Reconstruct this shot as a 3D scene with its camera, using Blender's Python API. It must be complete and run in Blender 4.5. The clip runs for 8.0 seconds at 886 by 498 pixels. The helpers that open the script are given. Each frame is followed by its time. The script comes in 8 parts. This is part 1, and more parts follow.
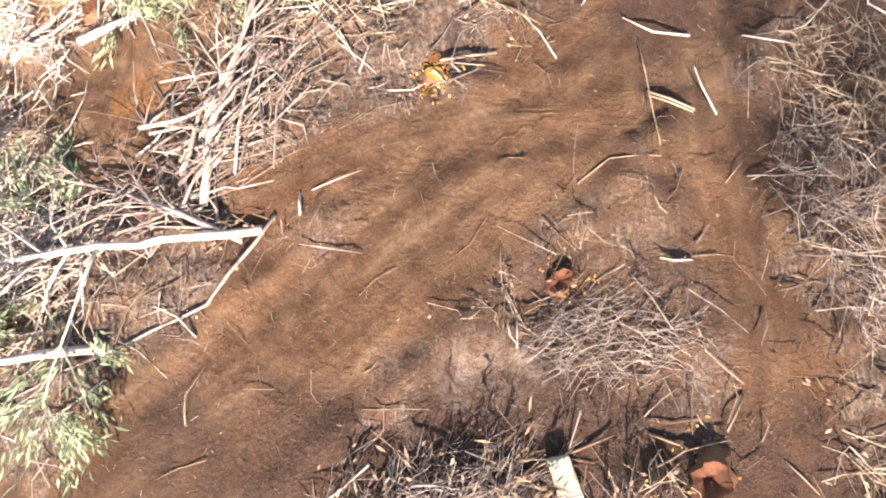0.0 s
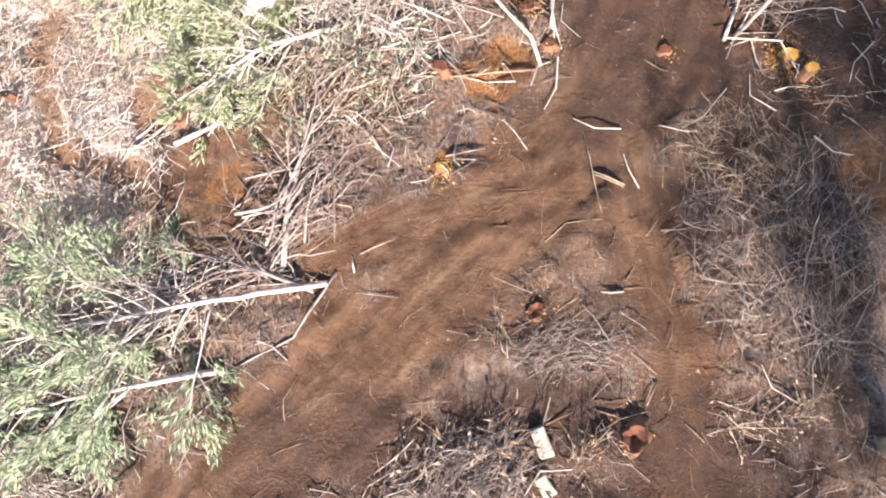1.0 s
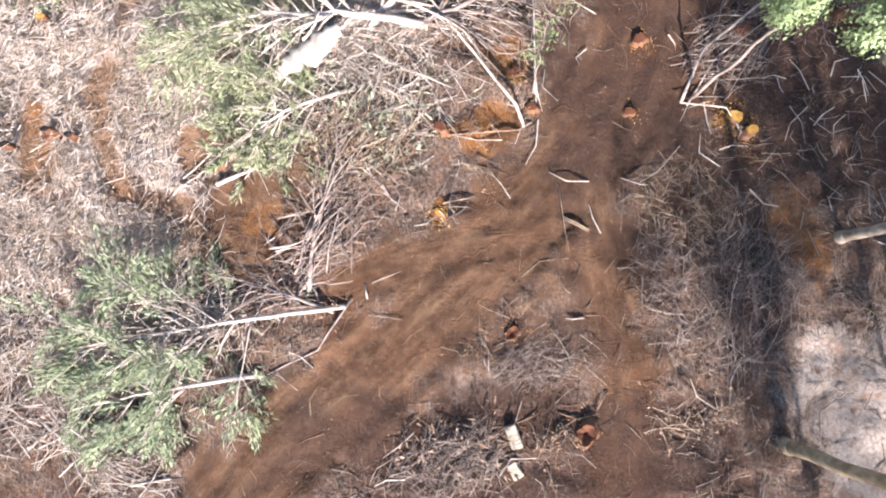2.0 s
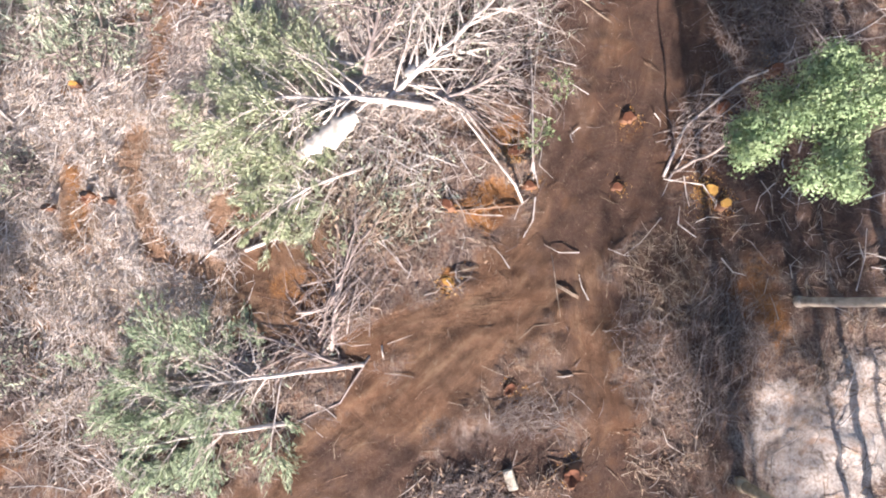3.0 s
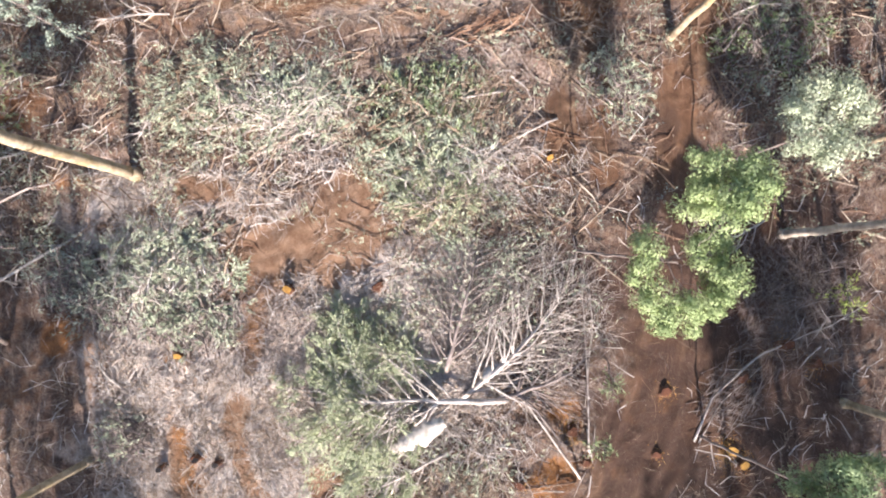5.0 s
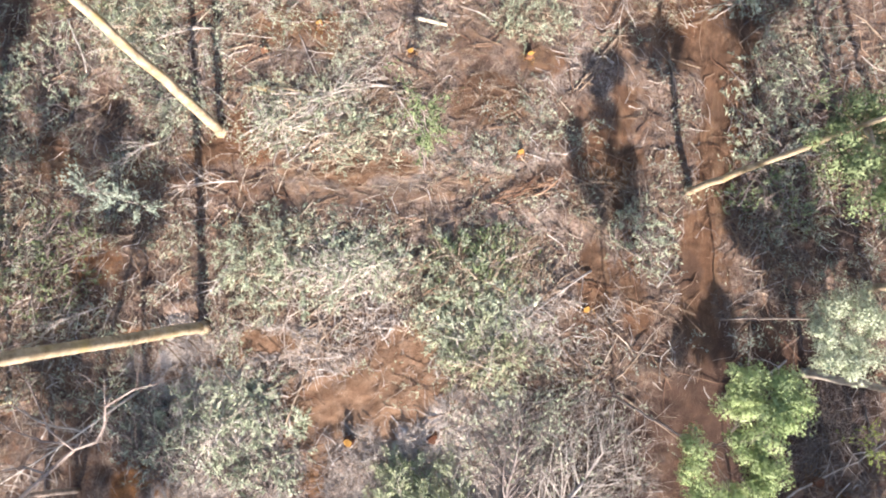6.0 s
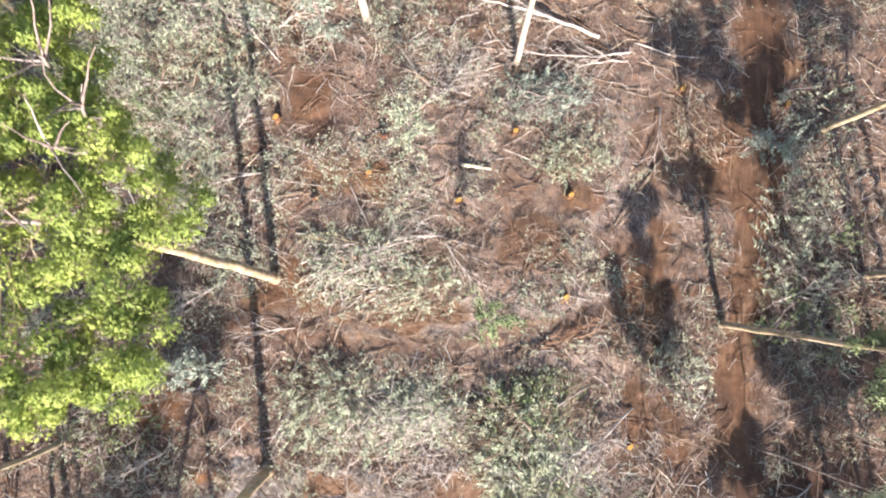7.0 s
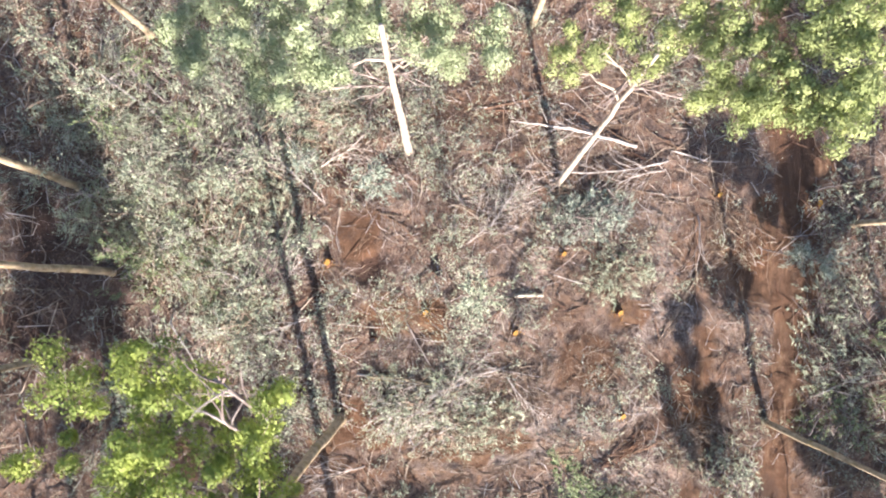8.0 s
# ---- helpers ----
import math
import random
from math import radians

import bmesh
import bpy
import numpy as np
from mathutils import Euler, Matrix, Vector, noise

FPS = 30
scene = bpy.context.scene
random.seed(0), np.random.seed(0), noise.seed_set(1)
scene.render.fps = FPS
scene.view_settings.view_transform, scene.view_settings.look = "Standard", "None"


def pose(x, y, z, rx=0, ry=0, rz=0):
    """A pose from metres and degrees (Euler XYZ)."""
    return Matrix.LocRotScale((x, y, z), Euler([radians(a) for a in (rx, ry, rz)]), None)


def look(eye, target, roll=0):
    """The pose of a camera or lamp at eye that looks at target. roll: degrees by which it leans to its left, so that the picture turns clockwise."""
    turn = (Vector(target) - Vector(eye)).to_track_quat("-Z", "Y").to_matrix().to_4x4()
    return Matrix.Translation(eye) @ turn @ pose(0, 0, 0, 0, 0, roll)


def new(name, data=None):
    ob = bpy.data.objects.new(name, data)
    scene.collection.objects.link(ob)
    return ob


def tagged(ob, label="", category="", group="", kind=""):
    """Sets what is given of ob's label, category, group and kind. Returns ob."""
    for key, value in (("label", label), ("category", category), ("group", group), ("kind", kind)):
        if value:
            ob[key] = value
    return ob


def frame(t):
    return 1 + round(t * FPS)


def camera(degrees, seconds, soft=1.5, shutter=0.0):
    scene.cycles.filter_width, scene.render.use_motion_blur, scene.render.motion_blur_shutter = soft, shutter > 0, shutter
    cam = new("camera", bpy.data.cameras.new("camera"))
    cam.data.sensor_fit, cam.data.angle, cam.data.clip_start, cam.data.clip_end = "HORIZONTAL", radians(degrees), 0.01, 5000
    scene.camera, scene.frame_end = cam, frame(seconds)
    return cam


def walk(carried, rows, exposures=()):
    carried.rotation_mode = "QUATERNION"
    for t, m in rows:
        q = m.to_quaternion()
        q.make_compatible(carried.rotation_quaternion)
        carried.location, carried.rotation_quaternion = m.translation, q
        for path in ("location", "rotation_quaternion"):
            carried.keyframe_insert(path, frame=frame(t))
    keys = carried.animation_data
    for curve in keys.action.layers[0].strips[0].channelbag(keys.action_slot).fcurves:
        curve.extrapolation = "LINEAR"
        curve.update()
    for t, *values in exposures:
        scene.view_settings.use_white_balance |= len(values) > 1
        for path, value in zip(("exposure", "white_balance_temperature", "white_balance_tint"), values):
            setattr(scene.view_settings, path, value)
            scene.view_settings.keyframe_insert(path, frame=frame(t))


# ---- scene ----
# ---- camera and its walk: a drone that climbs and flies on, looking almost straight down ----
cam = camera(95.0, 8.0, soft=2.0, shutter=0.12)


def drone(x, y, z, tilt, roll, heading):
    return Matrix.Translation((x, y, z)) @ pose(0, 0, 0, 0, 0, heading) @ pose(0, 0, 0, tilt) @ pose(0, 0, 0, 0, roll)


PATH = [
    (0, -0.008, -0.002, 5.923, 11.91, 3.48, 0.00),
    (0.5, -0.063, 0.152, 7.541, 11.70, 3.55, -0.80),
    (1, -0.179, 0.502, 8.929, 10.85, 3.14, -2.61),
    (2.5, 0.115, 2.364, 12.190, 7.18, 2.67, -1.05),
    (3, -0.194, 3.907, 13.050, 5.76, 2.17, -1.15),
    (3.5, -1.088, 6.239, 13.881, 4.06, 1.14, -0.18),
    (4, -1.917, 9.180, 14.642, 2.37, 0.52, 0.38),
    (4.5, -2.507, 12.421, 15.385, 1.46, 0.19, -0.70),
    (6, -5.004, 20.337, 18.171, 6.92, 0.28, -2.47),
    (6.5, -6.269, 24.062, 19.158, 5.99, -0.58, -3.48),
    (7, -7.436, 27.945, 19.868, 5.09, -0.80, -3.68),
    (7.5, -8.912, 32.252, 20.309, 3.10, -1.81, -4.69),
    (8, -10.146, 36.216, 20.591, 1.82, -2.53, -7.87),
]
walk(cam, [(t, drone(*r)) for t, *r in PATH], exposures=[(0.0, 1.98, 7150, 17), (1.0, 1.72, 6550, 18), (2.5, 1.54, 6300, 18), (3.5, 1.51, 6300, 19), (4.5, 1.46, 6300, 18), (6.5, 1.58, 6500, 15), (8.0, 1.6, 6400, 17)])

# ---- daylight: a lowish winter sun from the south, clear sky ----
SUN_UP, SUN_TURN = 26.0, 3.2
world = bpy.data.worlds.new("sky")
scene.world = world
world.use_nodes = True
wn = world.node_tree.nodes
sky = wn.new("ShaderNodeTexSky")
sky.sky_type, sky.sun_disc = "NISHITA", False
sky.sun_elevation, sky.sun_rotation = radians(SUN_UP), radians(180 - SUN_TURN)
wn["Background"].inputs["Strength"].default_value = 0.085
world.node_tree.links.new(sky.outputs[0], wn["Background"].inputs["Color"])
lamp = bpy.data.lights.new("sun", "SUN")
lamp.energy, lamp.angle, lamp.color = 5.0, radians(0.6), (1.0, 0.93, 0.84)
sun = new("sun", lamp)
su, st = radians(SUN_UP), radians(SUN_TURN)
toward = Vector((math.sin(st) * math.cos(su), -math.cos(st) * math.cos(su), math.sin(su)))
sun.matrix_world = look(toward * 60, (0, 0, 0))


# ---- materials ----
class Mat:
    """A small wrapper round a node material."""

    def __init__(self, name, rough=0.8, spec=0.25):
        self.m = bpy.data.materials.new(name)
        self.m.use_nodes = True
        self.t = self.m.node_tree
        self.b = self.t.nodes["Principled BSDF"]
        self.b.inputs["Roughness"].default_value = rough
        self.b.inputs["Specular IOR Level"].default_value = spec

    def node(self, kind, **inputs):
        n = self.t.nodes.new(kind)
        for key, value in inputs.items():
            n.inputs[key.replace("_", " ")].default_value = value
        return n

    def link(self, a, b):
        self.t.links.new(a, b)

    def coords(self):
        return self.node("ShaderNodeTexCoord").outputs["Object"]

    def noise(self, scale, detail=4.0, rough=0.55, stretch=None, turn=None):
        n = self.node("ShaderNodeTexNoise", Scale=scale, Detail=detail, Roughness=rough)
        where = self.coords()
        if stretch:
            mp = self.node("ShaderNodeMapping")
            mp.inputs["Scale"].default_value = stretch
            if turn:
                mp.inputs["Rotation"].default_value = turn
            self.link(where, mp.inputs["Vector"])
            where = mp.outputs[0]
        self.link(where, n.inputs["Vector"])
        return n.outputs["Fac"]

    def ramp(self, fac, *stops):
        r = self.node("ShaderNodeValToRGB")
        el = r.color_ramp.elements
        while len(el) < len(stops):
            el.new(0.5)
        for e, (at, col) in zip(el, stops):
            e.position = at
            e.color = (*col, 1) if isinstance(col, tuple) else (col, col, col, 1)
        self.link(fac, r.inputs["Fac"])
        return r.outputs["Color"]

    def mix(self, fac, a, b, blend="MIX"):
        n = self.t.nodes.new("ShaderNodeMix")
        n.data_type, n.blend_type = "RGBA", blend
        for sock, value in ((n.inputs[0], fac), (n.inputs[6], a), (n.inputs[7], b)):
            if isinstance(value, (int, float)):
                sock.default_value = value
            elif isinstance(value, tuple):
                sock.default_value = (*value, 1)
            else:
                self.link(value, sock)
        return n.outputs[2]

    def math(self, op, a, b=0.0):
        n = self.t.nodes.new("ShaderNodeMath")
        n.operation = op
        for sock, value in ((n.inputs[0], a), (n.inputs[1], b)):
            if isinstance(value, (int, float)):
                sock.default_value = value
            else:
                self.link(value, sock)
        return n.outputs[0]

    def attr(self, name):
        n = self.t.nodes.new("ShaderNodeAttribute")
        n.attribute_name = name
        return n.outputs["Fac"]

    def island(self):
        return self.t.nodes.new("ShaderNodeNewGeometry").outputs["Random Per Island"]

    def colour(self, out):
        self.link(out, self.b.inputs["Base Color"])

    def bump(self, height, strength=0.5, distance=0.02, after=None):
        n = self.node("ShaderNodeBump", Strength=strength, Distance=distance)
        self.link(height, n.inputs["Height"])
        if after:
            self.link(after, n.inputs["Normal"])
        self.link(n.outputs[0], self.b.inputs["Normal"])
        return n.outputs[0]


def ground_material():
    m = Mat("soil_and_litter", 0.92, 0.15)
    big, mid, fine, grain = m.noise(0.3, 5), m.noise(2.3, 6, 0.7), m.noise(11, 6, 0.75), m.noise(48, 4, 0.75)
    # streaks dragged along the tracks
    way = m.node("ShaderNodeCombineXYZ")
    m.link(m.math("MULTIPLY", m.attr("along"), 0.35), way.inputs[0])
    m.link(m.math("MULTIPLY", m.attr("across"), 2.1), way.inputs[1])
    drag = m.node("ShaderNodeTexNoise", Scale=1.0, Detail=4.0, Roughness=0.6)
    m.link(way.outputs[0], drag.inputs["Vector"])
    streak = drag.outputs["Fac"]
    soil = m.ramp(mid, (0.28, (0.078, 0.04, 0.024)), (0.46, (0.145, 0.078, 0.045)), (0.62, (0.22, 0.128, 0.078)), (0.8, (0.36, 0.245, 0.165)))
    soil = m.mix(m.ramp(streak, (0.36, 0.6), (0.52, 0.0)), soil, (0.062, 0.034, 0.02))
    soil = m.mix(m.ramp(streak, (0.52, 0.0), (0.7, 0.55)), soil, (0.34, 0.22, 0.13))
    soil = m.mix(m.ramp(big, (0.45, 0.0), (0.65, 0.32)), soil, (0.24, 0.105, 0.05))
    soil = m.mix(m.ramp(m.attr("pale"), (0.25, 0.0), (0.95, 0.62)), soil, m.ramp(mid, (0.3, (0.29, 0.155, 0.085)), (0.5, (0.42, 0.255, 0.16)), (0.7, (0.56, 0.39, 0.27))))
    fibres = m.noise(16, 4, 0.75, (1, 0.16, 1), (0, 0, 0.6))
    fibres2 = m.noise(16, 4, 0.75, (0.16, 1, 1), (0, 0, 0.3))
    litter = m.ramp(fine, (0.32, (0.05, 0.032, 0.03)), (0.47, (0.14, 0.09, 0.07)), (0.6, (0.28, 0.2, 0.155)), (0.76, (0.5, 0.41, 0.33)))
    litter = m.mix(m.ramp(fibres, (0.53, 0.0), (0.64, 0.7)), litter, (0.46, 0.37, 0.28))
    litter = m.mix(m.ramp(fibres2, (0.55, 0.0), (0.66, 0.65)), litter, (0.4, 0.31, 0.25))
    litter = m.mix(m.ramp(mid, (0.5, 0.0), (0.66, 0.7)), litter, m.ramp(fine, (0.35, (0.16, 0.07, 0.035)), (0.65, (0.36, 0.2, 0.12))))
    litter = m.mix(m.ramp(m.noise(1.1, 5, 0.7), (0.34, 0.75), (0.46, 0.0)), litter, (0.075, 0.05, 0.045))
    spread = m.math("ADD", m.math("MULTIPLY", m.math("SUBTRACT", mid, 0.5), 1.3), m.math("MULTIPLY", m.math("SUBTRACT", fine, 0.5), 0.9))
    straw = m.ramp(fine, (0.28, (0.42, 0.31, 0.25)), (0.42, (0.72, 0.59, 0.5)), (0.58, (0.86, 0.79, 0.72)))
    straw = m.mix(m.ramp(mid, (0.52, 0.0), (0.68, 0.75)), straw, (0.42, 0.24, 0.15))
    litter = m.mix(m.ramp(m.math("ADD", m.attr("pale"), spread), (0.25, 0.0), (0.75, 0.9)), litter, straw)
    col = m.mix(m.ramp(m.math("ADD", m.attr("bare"), m.math("MULTIPLY", spread, 0.75)), (0.4, 0.0), (0.72, 1.0)), litter, soil)
    rust = m.math("ADD", m.attr("rust"), spread)
    col = m.mix(m.ramp(rust, (0.33, 0.0), (0.78, 0.9)), col, m.ramp(fine, (0.35, (0.22, 0.08, 0.022)), (0.65, (0.48, 0.22, 0.07))))
    # dark humus, with tree shade and dark gaps painted into the same colour
    col = m.mix(m.ramp(m.math("ADD", m.attr("humus_shade"), spread), (0.4, 0.0), (0.8, 0.9)), col, m.ramp(fine, (0.35, (0.04, 0.022, 0.017)), (0.7, (0.145, 0.085, 0.062))))
    col = m.mix(m.ramp(grain, (0.36, 0.5), (0.52, 0.0)), col, (0.05, 0.03, 0.022))
    col = m.mix(m.ramp(grain, (0.58, 0.0), (0.72, 0.45)), col, (0.6, 0.5, 0.4))
    m.colour(col)
    lug = m.math("SINE", m.math("ADD", m.math("MULTIPLY", m.attr("along"), 36.0), m.math("MULTIPLY", mid, 22.0)))
    lug = m.math("MULTIPLY", m.math("MULTIPLY", lug, m.attr("tread")), 0.5)
    rough = m.math("ADD", m.math("ADD", m.math("MULTIPLY", fine, 1.0), m.math("MULTIPLY", grain, 0.5)), m.math("MULTIPLY", m.math("MULTIPLY", streak, m.attr("bare")), 1.2))
    first = m.bump(rough, 0.9, 0.09)
    m.bump(lug, 0.45, 0.02, first)
    return m.m


def wood_material(name, low, mid, high, spread=1.0, moss=0.0):
    """Dead or barked wood: every stick has its own tone, with long grain and stains."""
    m = Mat(name, 0.85, 0.2)
    tone = m.ramp(m.island(), (0.05, low), (0.5, mid), (0.95, high))
    stain, grain = m.noise(3.0, 5, 0.65), m.noise(38, 4, 0.6, (1, 1, 0.2))
    col = m.mix(m.ramp(stain, (0.36, 0.75), (0.58, 0.0)), tone, tuple(c * 0.42 for c in low))
    col = m.mix(m.ramp(grain, (0.35, 0.5), (0.6, 0.0)), col, low)
    if moss:
        col = m.mix(m.ramp(m.noise(1.3, 4), (0.5, 0.0), (0.72, moss)), col, (0.36, 0.27, 0.08))
    m.colour(col)
    m.bump(m.math("ADD", grain, stain), 0.5, 0.012)
    return m.m


def leaf_material(name, *tones, clear=0.14):
    m = Mat(name, 0.6, 0.2)
    blend = m.math("ADD", m.math("MULTIPLY", m.island(), 0.16), m.math("SUBTRACT", m.math("MULTIPLY", m.noise(1.5, 4), 1.2), 0.18))
    tone = m.ramp(blend, *[(i / max(1, len(tones) - 1), c) for i, c in enumerate(tones)])
    tone = m.mix(m.ramp(m.noise(0.9, 3), (0.36, 0.5), (0.5, 0.0)), tone, tones[0])
    m.colour(tone)
    glow = m.t.nodes.new("ShaderNodeBsdfTranslucent")
    m.link(tone, glow.inputs["Color"])
    mixer = m.t.nodes.new("ShaderNodeMixShader")
    mixer.inputs[0].default_value = clear
    m.link(m.b.outputs[0], mixer.inputs[1])
    m.link(glow.outputs[0], mixer.inputs[2])
    m.link(mixer.outputs[0], m.t.nodes["Material Output"].inputs["Surface"])
    return m.m


GROUND = ground_material()
PALE_WOOD = wood_material("bleached_wood", (0.44, 0.36, 0.3), (0.66, 0.58, 0.51), (0.8, 0.76, 0.72))
ROSE_WOOD = wood_material("pinkish_bare_limbs", (0.24, 0.18, 0.155), (0.42, 0.34, 0.3), (0.56, 0.49, 0.44))
GREY_WOOD = wood_material("grey_brushwood", (0.16, 0.12, 0.11), (0.34, 0.28, 0.25), (0.55, 0.47, 0.41))
STRAW = wood_material("straw_coloured_twigs", (0.2, 0.13, 0.085), (0.42, 0.32, 0.23), (0.68, 0.58, 0.46))
RED_WOOD = wood_material("red_brown_sticks", (0.2, 0.105, 0.065), (0.36, 0.225, 0.15), (0.5, 0.36, 0.25))
BARK = wood_material("gum_bark", (0.3, 0.22, 0.13), (0.47, 0.37, 0.25), (0.58, 0.5, 0.38), moss=0.6)
WHITE_BARK = wood_material("white_gum_bark", (0.4, 0.32, 0.25), (0.5, 0.43, 0.35), (0.6, 0.53, 0.45))
STUMP_BARK = wood_material("stump_bark", (0.12, 0.06, 0.04), (0.2, 0.1, 0.06), (0.28, 0.15, 0.08))
CUT = wood_material("fresh_cut_wood", (0.48, 0.23, 0.055), (0.64, 0.35, 0.085), (0.74, 0.46, 0.14))
CUT_RED = wood_material("weathered_cut_wood", (0.085, 0.032, 0.02), (0.17, 0.068, 0.036), (0.24, 0.105, 0.055))
DARK_SPOT = wood_material("dark_spot_wood", (0.02, 0.016, 0.016), (0.035, 0.03, 0.03), (0.06, 0.05, 0.05))
CHIPS = wood_material("wood_chips", (0.42, 0.18, 0.04), (0.6, 0.32, 0.08), (0.75, 0.55, 0.28))
WHITE_SLAB = wood_material("white_inner_bark", (0.46, 0.4, 0.33), (0.58, 0.53, 0.46), (0.64, 0.6, 0.54))
BILLET = wood_material("split_wood", (0.5, 0.42, 0.3), (0.66, 0.58, 0.44), (0.74, 0.68, 0.56))
LIME = leaf_material("lime_gum_leaves", (0.16, 0.23, 0.07), (0.29, 0.37, 0.1), (0.44, 0.51, 0.13), (0.6, 0.65, 0.2), clear=0.28)
MINT = leaf_material("pale_green_gum_leaves", (0.26, 0.32, 0.18), (0.36, 0.42, 0.24), (0.52, 0.58, 0.36), (0.66, 0.7, 0.47), clear=0.26)
SPRING = leaf_material("fresh_green_gum_leaves", (0.26, 0.32, 0.14), (0.34, 0.4, 0.16), (0.5, 0.55, 0.24), (0.64, 0.67, 0.34), clear=0.26)
GREEN = leaf_material("green_gum_leaves", (0.1, 0.14, 0.07), (0.2, 0.26, 0.12), (0.32, 0.38, 0.19), (0.45, 0.49, 0.27))
SAGE = leaf_material("fading_sage_leaves", (0.27, 0.31, 0.2), (0.43, 0.48, 0.33), (0.57, 0.61, 0.45), (0.7, 0.72, 0.57), clear=0.2)
BLUE_GREY = leaf_material("blue_grey_leaves", (0.24, 0.28, 0.22), (0.36, 0.42, 0.33), (0.48, 0.53, 0.43), (0.6, 0.63, 0.53), clear=0.2)
LEAFY = leaf_material("soft_green_gum_leaves", (0.18, 0.26, 0.12), (0.29, 0.39, 0.2), (0.4, 0.49, 0.27), (0.53, 0.59, 0.37), clear=0.28)
LIGHT_GREEN = leaf_material("light_green_gum_leaves", (0.24, 0.32, 0.14), (0.36, 0.45, 0.21), (0.47, 0.55, 0.28), (0.59, 0.64, 0.37), clear=0.28)
FADED = leaf_material("fading_green_foliage", (0.19, 0.25, 0.14), (0.32, 0.39, 0.24), (0.44, 0.5, 0.33), (0.57, 0.61, 0.44), clear=0.25)
FRESH = leaf_material("fresh_cut_foliage", (0.25, 0.29, 0.17), (0.41, 0.45, 0.27), (0.55, 0.58, 0.39), (0.69, 0.7, 0.52), clear=0.3)
DRY_LEAF = leaf_material("dry_leaves", (0.16, 0.09, 0.055), (0.32, 0.2, 0.13), (0.48, 0.36, 0.26), (0.62, 0.52, 0.4), clear=0.1)


# ---- building blocks ----
def mesh_of(name, verts, faces, material, smooth=False):
    """A mesh from vertices and a list of faces, or a list of arrays of faces."""
    me = bpy.data.meshes.new(name)
    verts = np.asarray(verts, float).reshape(-1, 3)
    if len(faces) and isinstance(faces[0], tuple):
        me.from_pydata(verts.tolist(), [], faces)
    else:
        totals = np.concatenate([np.full(len(f), f.shape[1]) for f in faces])
        me.vertices.add(len(verts))
        me.vertices.foreach_set("co", verts.ravel())
        me.loops.add(int(totals.sum()))
        me.polygons.add(len(totals))
        me.polygons.foreach_set("loop_start", np.concatenate([[0], np.cumsum(totals)[:-1]]))
        me.polygons.foreach_set("loop_total", totals)
        me.loops.foreach_set("vertex_index", np.concatenate([f.ravel() for f in faces]).astype(int))
    me.materials.append(material)
    if smooth:
        me.polygons.foreach_set("use_smooth", [True] * len(me.polygons))
    me.update(calc_edges=True)
    return me


def part(name, verts, faces, material, parent=None, label="", smooth=False):
    """Links one mesh as an object, under a thing where one is given."""
    ob = new(name, mesh_of(name, verts, faces, material, smooth))
    if parent is not None:
        ob.parent = parent
    if label:
        tagged(ob, label)
    return ob


def woody(name, tubes, material, parent, smooth=False, kind=""):
    return tagged(part(name, *tubes.arrays(), material, parent, smooth=smooth), kind=kind)


def single(name, pts, r0, r1, sides, material, parent):
    """One tapered stick as a part of its own."""
    tb = Tubes()
    tb.add(pts, r0, r1, sides)
    return woody(name, tb, material, parent, True)


def hold(name, place, label, category, group="", kind=""):
    """An empty at the base of a thing, which parents its parts."""
    ob = new(name)
    ob.location = place
    ob.empty_display_size = 0.3
    return tagged(ob, label, category, group, kind)


class Tubes:
    """Many tapered tubes in one mesh."""

    def __init__(self):
        self.kept = {}

    def add(self, pts, r0, r1, sides=5, cap=True):
        self.kept.setdefault((len(pts), sides, cap), []).append(([tuple(p) for p in pts], r0, r1))

    def arrays(self):
        verts, faces, start = [], [], 0
        for (n, sides, cap), some in self.kept.items():
            p = np.array([q for q, _, _ in some])
            r = np.array([[a + (b - a) * i / (n - 1) for i in range(n)] for _, a, b in some])
            d = np.empty_like(p)
            d[:, 1:-1], d[:, 0], d[:, -1] = p[:, 2:] - p[:, :-2], p[:, 1] - p[:, 0], p[:, -1] - p[:, -2]
            d /= np.linalg.norm(d, axis=-1, keepdims=True) + 1e-9
            ref = np.where(np.abs(d[:, :1, 2:]) > 0.8, np.array([1.0, 0.0, 0.0]), np.array([0.0, 0.0, 1.0]))
            u = np.cross(d, ref)
            u /= np.linalg.norm(u, axis=-1, keepdims=True) + 1e-9
            w = np.cross(d, u)
            ang = 2 * np.pi * np.arange(sides) / sides
            ring = u[:, :, None] * np.cos(ang)[:, None] + w[:, :, None] * np.sin(ang)[:, None]
            verts.append((p[:, :, None] + ring * r[:, :, None, None]).reshape(-1, 3))
            m, k = len(some), np.arange(sides)
            base = start + (np.arange(m) * n * sides)[:, None, None] + (np.arange(n - 1) * sides)[None, :, None]
            k2 = (k + 1) % sides
            faces.append(np.stack([base + k, base + sides + k, base + sides + k2, base + k2], -1).reshape(-1, 4))
            if cap:
                first = start + (np.arange(m) * n * sides)[:, None]
                faces += [first + k, first + (n - 1) * sides + k[::-1]]
            start += m * n * sides
        return np.concatenate(verts), faces


